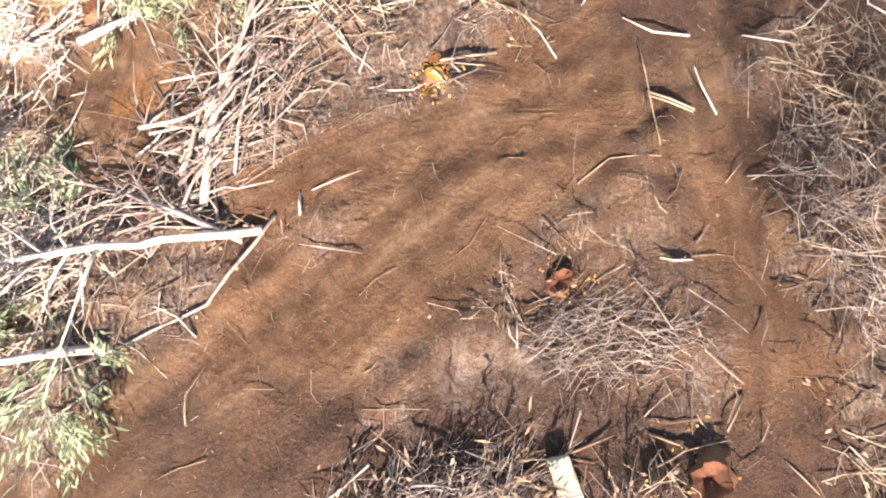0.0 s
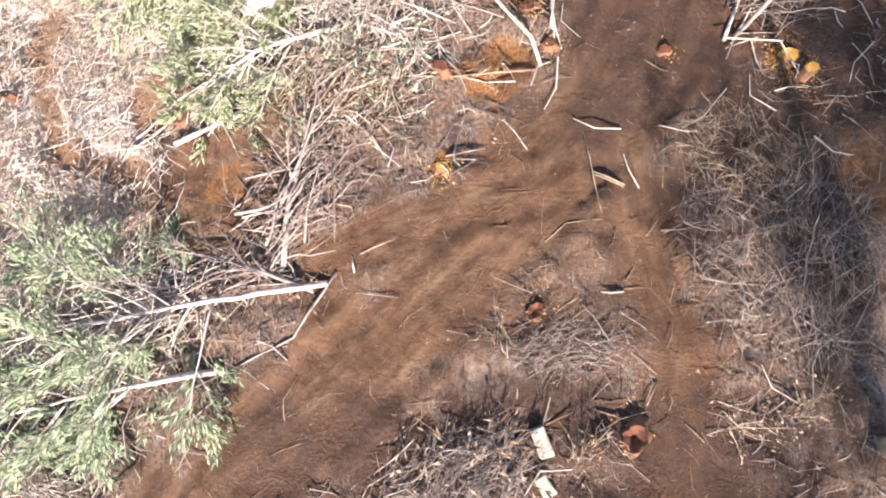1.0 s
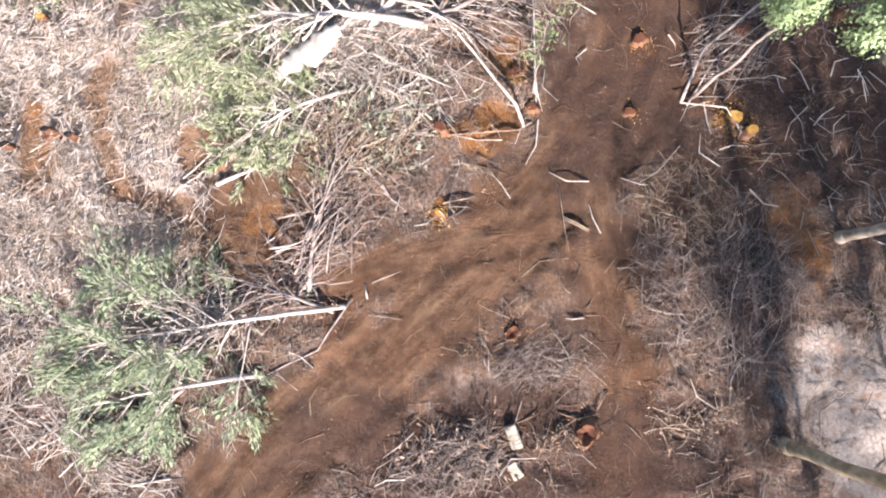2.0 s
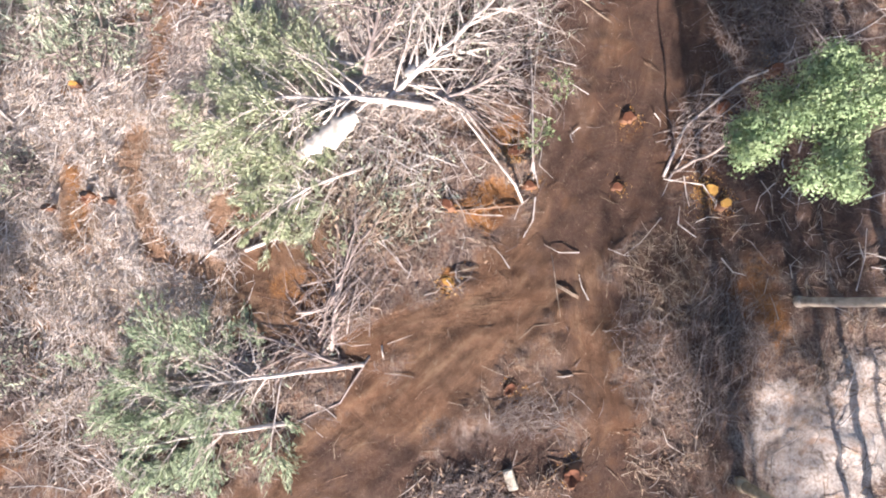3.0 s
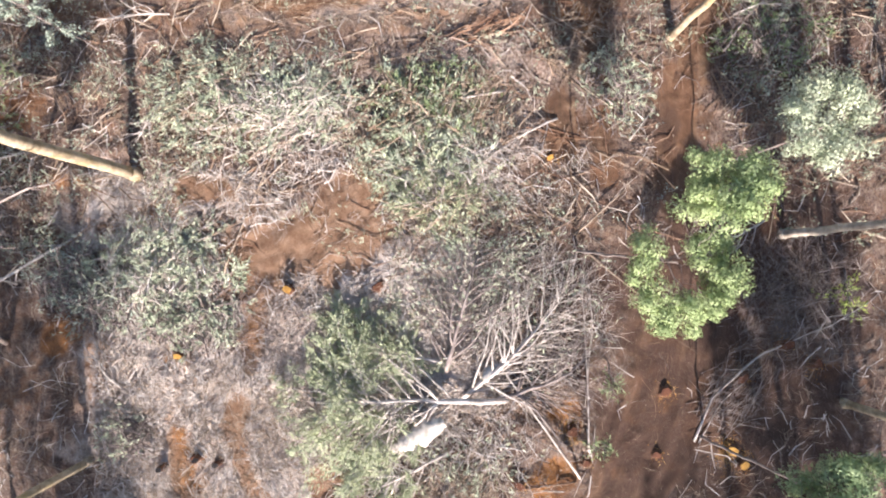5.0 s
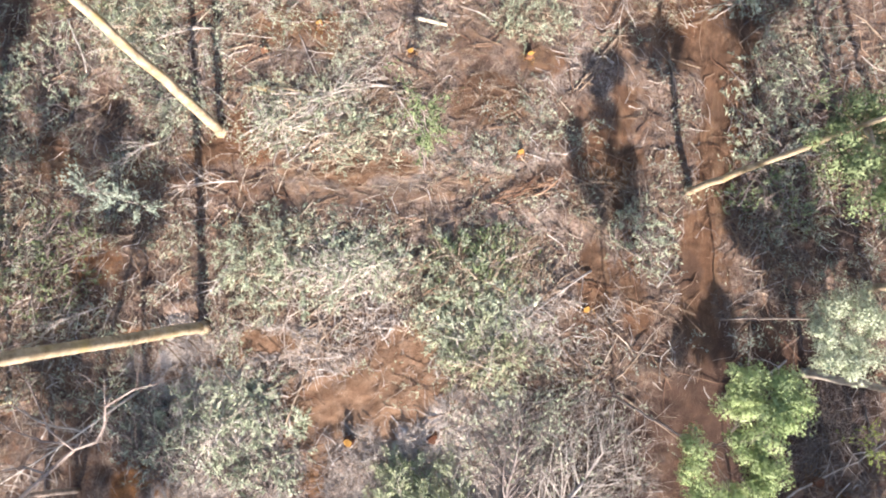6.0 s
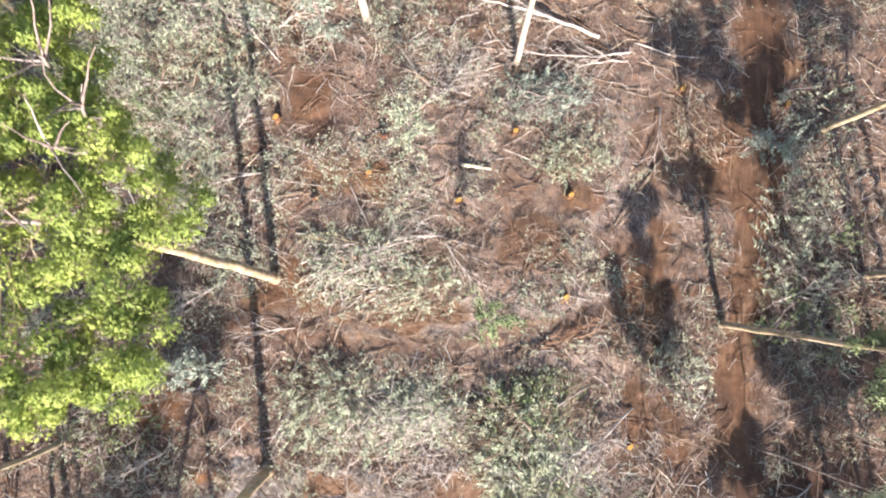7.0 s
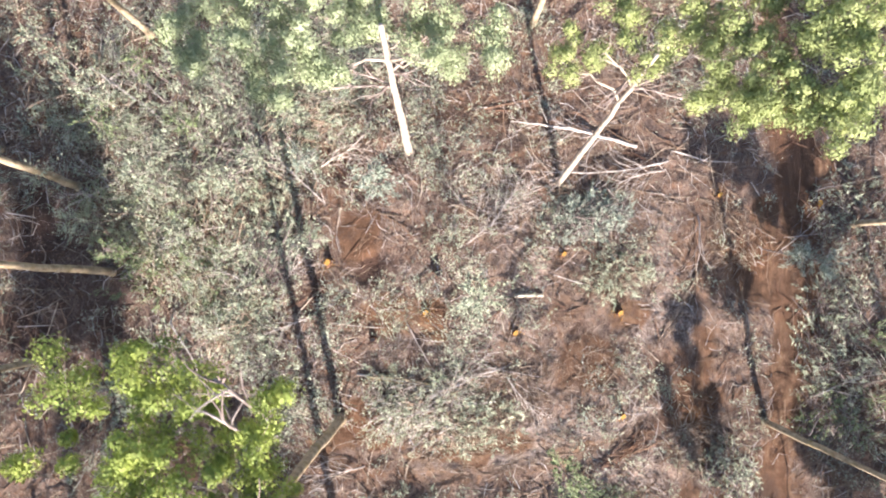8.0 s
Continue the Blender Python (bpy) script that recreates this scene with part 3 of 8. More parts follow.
def ground_fields(x, y):
    x, y = np.asarray(x, float), np.asarray(y, float)
    wob = (value_noise(x, y, 0.9, NOISE[0]) - 0.5) * 1.6 + (value_noise(x, y, 2.7, NOISE[1]) - 0.5) * 0.7
    out = {k: np.zeros(x.shape) for k in ("bare", "rust", "humus_shade", "pale", "tread", "along", "across", "rut")}
    out["bare"] += 0.04 + 0.55 * np.clip(value_noise(x, y, 0.28, NOISE[1]) + 0.5 * value_noise(x, y, 0.9, NOISE[3]) - 0.45, 0, 1)
    nearest = np.full(x.shape, 1e9)
    for pts, half, wheel, deep, much in TRACKS:
        d, along, side = band(x, y, pts)
        out["bare"] = np.maximum(out["bare"], much * soft(d + wob * min(0.75, half * 0.5), half * 0.3, half * 1.6))
        w = soft(np.abs(np.abs(side) - wheel), 0.12, 0.34) * soft(d, half, half * 1.2)
        out["rut"] += deep * (w - 0.7 * soft(np.abs(np.abs(side) - wheel - 0.45), 0.05, 0.25) * soft(d, half, half * 1.3))
        own = d / half < nearest
        nearest = np.where(own, d / half, nearest)
        out["along"], out["across"] = np.where(own, along + np.abs(np.abs(side) - wheel) * 0.6, out["along"]), np.where(own, side, out["across"])
        out["tread"] = np.maximum(out["tread"], w * (0.35 + 0.65 * value_noise(x, y, 0.5, NOISE[2])))
    out["across"] = np.clip(out["across"], -4, 4)
    for px, py, a, b, turn, kind, much in PATCHES:
        c, s = math.cos(radians(turn)), math.sin(radians(turn))
        u, v = ((x - px) * c + (y - py) * s) / a, ((y - py) * c - (x - px) * s) / b
        out[kind] = np.maximum(out[kind], much * soft(np.hypot(u, v) + wob * 0.4, 0.6, 1.25))
    return out


def ground_z(x, y, fields=None):
    x, y = np.asarray(x, float), np.asarray(y, float)
    d = np.clip((x + 0.27 * y) / 14, -1, 1)
    z = -0.6 * (1 - np.cos(d * np.pi))
    f = fields or ground_fields(x, y)
    lump = (value_noise(x, y, 0.45, NOISE[3]) - 0.5) * 0.22 + (value_noise(x, y, 1.5, NOISE[4]) - 0.5) * 0.3
    small = (value_noise(x, y, 4.3, NOISE[5]) - 0.5) * 0.13
    return z + lump * (1 - 0.75 * f["bare"]) + small * (1 - 0.65 * f["bare"]) - f["rut"] - 0.1 * f["humus_shade"]


LO_X, LO_Y, STEP = -36.0, -14.0, 0.16
GRID = ground_z(*np.meshgrid(np.arange(LO_X, 22, STEP), np.arange(LO_Y, 58, STEP)))
ROWS_Z = GRID.tolist()


def gz(x, y):
    """The ground's height, from a table."""
    u, v = max(0.0, (x - LO_X) / STEP), max(0.0, (y - LO_Y) / STEP)
    i, j = min(int(u), len(ROWS_Z[0]) - 2), min(int(v), len(ROWS_Z) - 2)
    u, v = min(1.0, u - i), min(1.0, v - j)
    a, b = ROWS_Z[j], ROWS_Z[j + 1]
    return (a[i] * (1 - u) + a[i + 1] * u) * (1 - v) + (b[i] * (1 - u) + b[i + 1] * u) * v


def build_ground():
    """One sheet, fine in the clearing and coarse out to the horizon."""
    def axis(lo, hi, step):
        mid = np.arange(lo, hi + 1e-6, step)
        far = np.array([0.6, 2, 5, 11, 25, 60, 150, 400, 1200.0])
        return np.concatenate([lo - far[::-1], mid, hi + far])

    xs, ys = axis(-34, 20, 0.16), axis(-8, 56, 0.16)
    gx, gy = np.meshgrid(xs, ys)
    f = ground_fields(gx, gy)
    z = ground_z(gx, gy, f)
    n, k = gx.shape
    idx = np.arange(n * k).reshape(n, k)
    quads = np.stack([idx[:-1, :-1], idx[:-1, 1:], idx[1:, 1:], idx[1:, :-1]], -1).reshape(-1, 4)
    me = bpy.data.meshes.new("ground")
    me.vertices.add(n * k)
    me.vertices.foreach_set("co", np.stack([gx, gy, z], -1).ravel())
    me.loops.add(quads.size)
    me.polygons.add(len(quads))
    me.polygons.foreach_set("loop_start", np.arange(len(quads)) * 4)
    me.polygons.foreach_set("loop_total", np.full(len(quads), 4))
    me.loops.foreach_set("vertex_index", quads.ravel())
    me.polygons.foreach_set("use_smooth", np.ones(len(quads), bool))
    me.update()
    for key in ("bare", "rust", "humus_shade", "pale", "tread", "along", "across"):
        a = me.attributes.new(key, "FLOAT", "POINT")
        a.data.foreach_set("value", f[key].ravel())
    me.materials.append(GROUND)
    return tagged(new("ground", me), "red-brown cleared forest soil with tyre tracks and woody litter", "ground", kind="structure")


# ---- kinds of things ----
def wander(p, d, length, steps, rng, bend, drop=0.0, floor=None):
    """A crooked line from p along d."""
    pts, d = [Vector(p)], Vector(d).normalized()
    for _ in range(steps):
        d = (d + Vector((rng.gauss(0, bend), rng.gauss(0, bend), rng.gauss(0, bend * 0.6) - drop))).normalized()
        q = pts[-1] + d * (length / steps)
        if floor is not None:
            low = gz(q.x, q.y) + floor
            if q.z < low:
                q.z = low
        pts.append(q)
    return pts


def fallen_branch(pts, r0, r1, material, label, twigs=0, seed=1, lift=0.05, name="fallen_branch"):
    """One stick or thin log on the ground along a line of x, y, with side twigs of its own."""
    rng = random.Random(seed)
    line = []
    for (ax, ay), (bx, by) in zip(pts, pts[1:]):
        n = max(2, int(math.hypot(bx - ax, by - ay) / 0.5))
        line += [(ax + (bx - ax) * i / n, ay + (by - ay) * i / n) for i in range(n)]
    line.append(pts[-1])
    bow = rng.uniform(-0.012, 0.012)
    n, out, z0, z1 = len(line), [], gz(*line[0]), gz(*line[-1])
    nx, ny = -(pts[-1][1] - pts[0][1]), pts[-1][0] - pts[0][0]
    for i, (x, y) in enumerate(line):
        t = i / (n - 1)
        s = math.sin(math.pi * t) * bow + rng.gauss(0, 0.002)
        x, y, r = x + nx * s, y + ny * s, r0 + (r1 - r0) * t
        out.append(Vector((x, y, max(gz(x, y) + r * 0.8, z0 + (z1 - z0) * t + lift))))
    out[0].z = gz(out[0].x, out[0].y) + r0 * 0.7
    thing = hold(name, out[0], label, "branch")
    o = Vector(out[0])
    tb = Tubes()
    tb.add([p - o for p in out], r0, r1, 6)
    woody("stem", tb, material, thing, smooth=True)
    if twigs:
        tw = Tubes()
        for _ in range(twigs):
            i = rng.randrange(n // 3, n)
            d = (out[min(i + 1, n - 1)] - out[max(i - 1, 0)]).normalized()
            d = d + Vector((rng.gauss(0, 0.7), rng.gauss(0, 0.7), abs(rng.gauss(0, 0.15))))
            ln = rng.uniform(0.3, 1.2) * (0.6 + 0.1 * len(pts))
            q = wander(out[i], d, ln, 4, rng, 0.18, 0.04, 0.02)
            r = max(0.006, (r0 + (r1 - r0) * i / (n - 1)) * 0.45)
            tw.add([p - o for p in q], r, r * 0.35, 4)
        woody("brushwood", tw, material, thing, kind="stuff")
    return thing


def fallen_tree(base, tip, r0, label, wood, leaf, seed, limbs=14, reach=2.2, leaves=3500, fan=0.75, leaf_size=(0.18, 0.045), start=0.3, rise=0.25, name="felled_tree"):
    """A felled tree lying on the ground: trunk, crooked limbs that fan out, twigs, and leafy shoots at their ends."""
    rng = random.Random(seed)
    bx, by = base
    tx, ty = tip
    ln = math.hypot(tx - bx, ty - by)
    ax = Vector(((tx - bx) / ln, (ty - by) / ln, 0))
    ac = Vector((-ax.y, ax.x, 0))
    n = max(6, int(ln / 0.5))
    trunk, bow = [], rng.uniform(-0.05, 0.05)
    for i in range(n + 1):
        t = i / n
        p = Vector((bx, by, 0)) + ax * (ln * t) + ac * (ln * bow * math.sin(math.pi * t) + rng.gauss(0, 0.012))
        p.z = gz(p.x, p.y) + r0 * 0.8 + rise * math.sin(math.pi * min(1, t * 0.8)) + 0.1 * t
        trunk.append(p)
    o = Vector((trunk[0].x, trunk[0].y, gz(bx, by)))
    thing = hold(name, o, label, "fallen tree")
    tb, br, lv = Tubes(), Tubes(), Leaves(seed)
    tb.add([p - o for p in trunk], r0, r0 * 0.25, 9)
    woody("trunk", tb, wood, thing, smooth=True)
    per = max(1, int(leaves / (limbs * 9)))
    for k in range(limbs):
        t = start + (1 - start) * (k + rng.random()) / limbs
        i = min(n - 1, int(t * n))
        sgn = 1 if (k + seed) % 2 else -1
        d = ax * rng.uniform(0.45, 1.0) + ac * (sgn * rng.uniform(0.25, 1.0) * fan) + Vector((0, 0, rng.uniform(-0.1, 0.35)))
        size = reach * rng.uniform(0.55, 1.15) * (1.1 - 0.45 * t)
        limb = wander(trunk[i], d, size, 6, rng, 0.13, 0.05, 0.04)
        rl = max(0.017, r0 * 0.45 * (1.15 - t))
        single("limb", [p - o for p in limb], rl, rl * 0.3, 6, wood, thing)
        for j in range(9):
            q = limb[rng.randrange(2, 7)]
            dd = (limb[6] - limb[3]).normalized() + Vector((rng.gauss(0, 0.6), rng.gauss(0, 0.6), rng.gauss(0.05, 0.25)))
            tw = wander(q, dd, size * rng.uniform(0.25, 0.55), 3, rng, 0.2, 0.05, 0.03)
            br.add([tw[0] - o, tw[1] - o, tw[3] - o], max(0.008, rl * 0.42), 0.004, 3, False)
            if leaves:
                lv.spray(tw[1] - o, tw[3] - tw[1], per, 1.2, leaf_size[0], leaf_size[1], 0.6, 0.18)
    woody("brushwood", br, wood, thing, kind="stuff")
    if leaves:
        lv.place("foliage", leaf, thing)
    return thing


def brush_pile(x, y, a, b, turn, label, wood, leaf, seed, sticks=160, leaves=2500, high=0.5, aim=None, spread=0.6, size=1.6, thick=0.016, leaf_size=(0.23, 0.042)):
    """A heap of cut branches, most of them lying one way, with or without leaves."""
    rng = random.Random(seed)
    o = Vector((x, y, gz(x, y)))
    thing = hold("brush_pile", o, label, "brush pile")
    br, lv = Tubes(), Leaves(seed)
    c, s = math.cos(radians(turn)), math.sin(radians(turn))
    per = leaves / max(1, sticks)
    for k in range(sticks):
        w, r = rng.uniform(0, 2 * math.pi), math.sqrt(rng.random())
        u, v = a * r * math.cos(w), b * r * math.sin(w)
        px, py = x + u * c - v * s, y + u * s + v * c
        h = high * (1 - r * r) * rng.random() + 0.03
        ang = rng.gauss(radians(aim), spread) if aim is not None else rng.uniform(0, 2 * math.pi)
        d = Vector((math.cos(ang), math.sin(ang), rng.gauss(0.08, 0.16)))
        ln = size * rng.uniform(0.35, 1.2)
        st = Vector((px, py, gz(px, py) + h)) - d * (ln * 0.5)
        st.z = max(st.z, gz(st.x, st.y) + 0.02)
        q = wander(st, d, ln, 5, rng, 0.23, 0.03, 0.02)
        coarse = [q[0], q[2], q[3], q[5]]
        rad = thick * rng.uniform(0.5, 1.5)
        if k < sticks * 0.07 and k < 16:
            single("branch", [p - o for p in q], rad * 1.5, rad * 0.6, 6, wood, thing)
        else:
            br.add([p - o for p in coarse], rad, rad * 0.35, 3, False)
        leafy = rng.random() < 0.55
        for _ in range(2):
            i = rng.randrange(2, 5)
            dd = (q[5] - q[i]).normalized() + Vector((rng.gauss(0, 0.6), rng.gauss(0, 0.6), rng.gauss(0.05, 0.2)))
            tw = wander(q[i], dd, ln * 0.35, 3, rng, 0.2, 0.03, 0.02)
            br.add([tw[0] - o, tw[1] - o, tw[3] - o], rad * 0.45, 0.004, 3, False)
            if leafy and rng.random() < min(1, per / 4):
                lv.spray(tw[1] - o, tw[3] - tw[1], max(2, int(per * 0.95)), 1.3, leaf_size[0], leaf_size[1])
    woody("brushwood", br, wood, thing, kind="stuff")
    if lv.n:
        lv.place("foliage", leaf, thing)
    return thing


def standing_tree(x, y, height, r0, label, bark, leaf, seed, lean=(0.0, 0.0), crowns=(), clumps=8, size=0.65, leaves=150, leaf_size=(0.2, 0.09), bend=0.25, deadwood=0, fork=0.45, bare=(), group="standing trees"):
    """A standing tree: tapered crooked trunk, limbs to every part of the crown, and rounded leafy tufts.
    crowns: parts of the crown, as x, y, z and radius from the foot; bare: ends of leafless limbs."""
    rng = random.Random(seed)
    o = Vector((x, y, gz(x, y)))
    thing = hold("tree", o, label, "tree", group)
    wood = PALE_WOOD if deadwood else bark
    n, trunk = 12, []
    ph = rng.uniform(0, 6)
    for i in range(n + 1):
        t = i / n
        w = bend * math.sin(t * 2.2)
        trunk.append(Vector((lean[0] * t + w * 0.3 * math.cos(ph) * t + rng.gauss(0, 0.02), lean[1] * t + w * 0.3 * math.sin(ph) * t + rng.gauss(0, 0.02), -0.1 + (height + 0.1) * t)))
    tb = Tubes()
    tb.add([trunk[0]] + [trunk[0].lerp(trunk[1], 0.35)], r0 * 1.45, r0 * 1.05, 10)
    tb.add(trunk, r0 * 1.05, r0 * 0.35, 10)
    woody("trunk", tb, bark, thing, smooth=True)
    li, lv = Tubes(), Leaves(seed)
    nodes = [(trunk[i], r0 * (1.05 - 0.7 * i / n)) for i in range(int(n * fork), n + 1)]
    for cx, cy, cz, cr in sorted(crowns, key=lambda q: math.hypot(q[0] - trunk[-1].x, q[1] - trunk[-1].y)):
        c = Vector((cx, cy, cz))
        st, rs = min(nodes, key=lambda q: (q[0] - c).length + 2.5 * max(0, q[0].z - c.z + 0.3))
        span = (c - st).length
        limb = [st.lerp(c, t / 5) + Vector((rng.gauss(0, 0.05) * span, rng.gauss(0, 0.05) * span, 0.1 * span * math.sin(math.pi * t / 5))) * (0 < t < 5) for t in range(6)]
        rl = min(rs * 0.62, 0.03 + 0.022 * span)
        arm = single("limb", limb, rl, rl * 0.45, 6, wood, thing)
        li = Tubes()
        nodes += [(q, rl * (1 - 0.1 * i)) for i, q in enumerate(limb[1:5])]
        for _ in range(clumps):
            u = Vector((rng.gauss(0, 1), rng.gauss(0, 1), rng.gauss(0.15, 0.7)))
            u = u.normalized() * (cr * rng.uniform(0.45, 1.15))
            u.z *= 0.7
            q = c + u
            knee = limb[rng.randrange(2, 5)]
            li.add([knee, knee.lerp(q, 0.5) + Vector((rng.gauss(0, 0.1), rng.gauss(0, 0.1), 0.08)), q], rl * 0.35, 0.008, 4, False)
            lv.clump(q, size * rng.uniform(0.6, 1.25), int(leaves * rng.uniform(0.6, 1.3)), leaf_size[0], leaf_size[1])
        woody("twig_growth", li, wood, arm, True, "stuff")
    li = Tubes()
    for bx, by, bz in bare:
        c = Vector((bx, by, bz))
        st, rs = min(nodes, key=lambda q: (q[0] - c).length + 2.5 * max(0, q[0].z - c.z + 0.3))
        q = wander(st, c - st, (c - st).length, 7, rng, 0.13)
        dead = single("dead_limb", q, 0.05, 0.015, 6, ROSE_WOOD, thing)
        tw = Tubes()
        for j in (2, 3, 4, 5, 6, 6):
            way = (q[7] - q[j]).normalized() + Vector((rng.gauss(0, 0.7), rng.gauss(0, 0.7), rng.gauss(0, 0.3)))
            tw.add(wander(q[j], way, rng.uniform(0.5, 1.3), 4, rng, 0.2), 0.026, 0.008, 4, False)
        woody("twig_growth", tw, ROSE_WOOD, dead, True, "stuff")
    for _ in range(deadwood):
        i = rng.randrange(7, n)
        w = rng.uniform(0, 6.28)
        q = wander(trunk[i], (math.cos(w), math.sin(w), 0.25), rng.uniform(0.8, 2.4), 5, rng, 0.2)
        single("dead_limb", q, r0 * 0.2, 0.008, 5, PALE_WOOD, thing)
        for _ in range(3):
            j = rng.randrange(2, 5)
            li.add(wander(q[j], (q[5] - q[j]) + Vector((rng.gauss(0, 0.5), rng.gauss(0, 0.5), rng.gauss(0, 0.3))), 0.8, 3, rng, 0.2), r0 * 0.1, 0.005, 4, False)
    if li.kept:
        woody("twig_growth", li, wood, thing, True, "stuff")
    if lv.n:
        lv.place("crown", leaf, thing)
    return thing


def dead_tree(x, y, height, limb, forks, seed):
    """A leafless bleached tree: a leaning stem, one long crooked limb and its forks, with fine twigs."""
    rng = random.Random(seed)
    o = Vector((x, y, gz(x, y)))
    thing = hold("dead_tree", o, "bleached dead tree with bare crooked limbs", "tree")
    at = lambda p, r: Vector((p[0] - x, p[1] - y, height + rng.uniform(-r, r)))
    line = [at(p, 0.12) for p in limb]
    stem = [Vector((0, 0, -0.1)).lerp(line[0], t / 6) + Vector((rng.gauss(0, 0.05), rng.gauss(0, 0.05), 0)) * (0 < t < 6) for t in range(7)]
    single("trunk", stem, 0.13, 0.075, 8, ROSE_WOOD, thing)
    for way, r in [(line, 0.07)] + [([at(p, 0.1) for p in f], 0.035) for f in forks]:
        arm = single("limb", way, r, r * 0.35, 6, ROSE_WOOD, thing)
        tw = Tubes()
        for i in range(1, len(way)):
            for _ in range(3):
                d = (way[i] - way[i - 1]).normalized() + Vector((rng.gauss(0, 0.7), rng.gauss(0, 0.7), rng.gauss(0, 0.4)))
                tw.add(wander(way[i], d, rng.uniform(0.3, 0.9), 4, rng, 0.3), 0.014, 0.005, 4, False)
        woody("twig_growth", tw, ROSE_WOOD, arm, True, "stuff")
    return thing


def stump(x, y, r, h, label, cut, seed, chips=0, hollow=False):
    """A sawn stump: flared uneven bark, a cut face with a hinge step, wood chips strewn round it."""
    rng = random.Random(seed)
    o = Vector((x, y, gz(x, y)))
    thing = hold("stump", o, label, "stump", "stumps in the clearing")
    k, rings = 18, [(-0.12, 1.55), (0.02, 1.35), (h * 0.35, 1.08), (h * 0.92, 1.0), (h, 0.94)]
    shape = [1 + rng.uniform(-0.14, 0.14) + 0.16 * math.sin(4 * math.pi * (i + r * 500) / k) for i in range(k)]
    v, f = [], []
    tx, ty = rng.uniform(-0.15, 0.15), rng.uniform(-0.15, 0.15)
    for z, s in rings:
        for i in range(k):
            w = 2 * math.pi * i / k
            rr = r * (1 + (shape[i] - 1) * s * 1.3) * s
            px, py = rr * math.cos(w), rr * math.sin(w)
            v.append((px, py, z + (tx * px + ty * py + (rng.uniform(-0.03, 0.05) if hollow and z == h else 0) if z > h * 0.5 else 0)))
    for a in range(len(rings) - 1):
        for i in range(k):
            q = a * k
            f.append((q + i, q + (i + 1) % k, q + k + (i + 1) % k, q + k + i))
    part("bark", v, f, STUMP_BARK, thing, smooth=True)
    top = [Vector(p) for p in v[-k:]]
    mid = sum(top, Vector()) / k
    step = 0.05 * r if not hollow else -0.6 * r
    tv = [p.lerp(mid, 0.03) for p in top] + [p.lerp(mid, 0.55) + Vector((0, 0, rng.uniform(-0.004, 0.008) - (0.28 * r * rng.random() if hollow else 0))) for p in top] + [mid + Vector((0.1 * r, 0, step))]
    tf = [(i, (i + 1) % k, k + (i + 1) % k, k + i) for i in range(k)] + [(k + i, k + (i + 1) % k, 2 * k) for i in range(k)]
    part("cut_face", tv, tf, cut, thing, "sawn face of the stump", smooth=hollow)
    if chips:
        lf = Leaves(seed)
        w, d = lf.rs.normal(rng.uniform(0, 6.28), 1.3, chips), r + np.abs(lf.rs.normal(0, r * 1.3, chips))
        px, py = d * np.cos(w), d * np.sin(w)
        pz = np.array([gz(x + a, y + b) for a, b in zip(px, py)]) - o.z + lf.rs.uniform(0.01, 0.04, chips)
        lf.batch(np.stack([px, py, pz], 1), lf.rs.normal(0, 1, (chips, 3)) * (1, 1, 0.25), 0.06, 0.035, 0.7)
        tagged(lf.place("sawdust", CHIPS, thing, "orange sawdust chips round the stump"), kind="stuff")
    return thing


def billet(x, y, turn, size, seed):
    """A short split block of firewood, rough at its edges."""
    rng = random.Random(seed)
    a, b, c = size
    o = Vector((x, y, gz(x, y)))
    bm = bmesh.new()
    bmesh.ops.create_cube(bm, size=1)
    for vv in bm.verts:
        vv.co = Vector((vv.co.x * a * (1 - 0.12 * (vv.co.z > 0)), vv.co.y * b, vv.co.z * c)) + Vector([rng.uniform(-0.02, 0.02) for _ in range(3)])
    bmesh.ops.bevel(bm, geom=bm.edges[:], offset=0.018, segments=2, affect="EDGES")
    me = bpy.data.meshes.new("firewood_block")
    bm.to_mesh(me)
    bm.free()
    me.materials.append(BILLET)
    ob = new("firewood_block", me)
    ob.matrix_world = Matrix.Translation(o + Vector((0, 0, c * 0.5 - 0.01))) @ pose(0, 0, 0, rng.uniform(-4, 4), rng.uniform(-4, 4), turn)
    return tagged(ob, "pale split block of firewood lying on bare soil", "firewood")


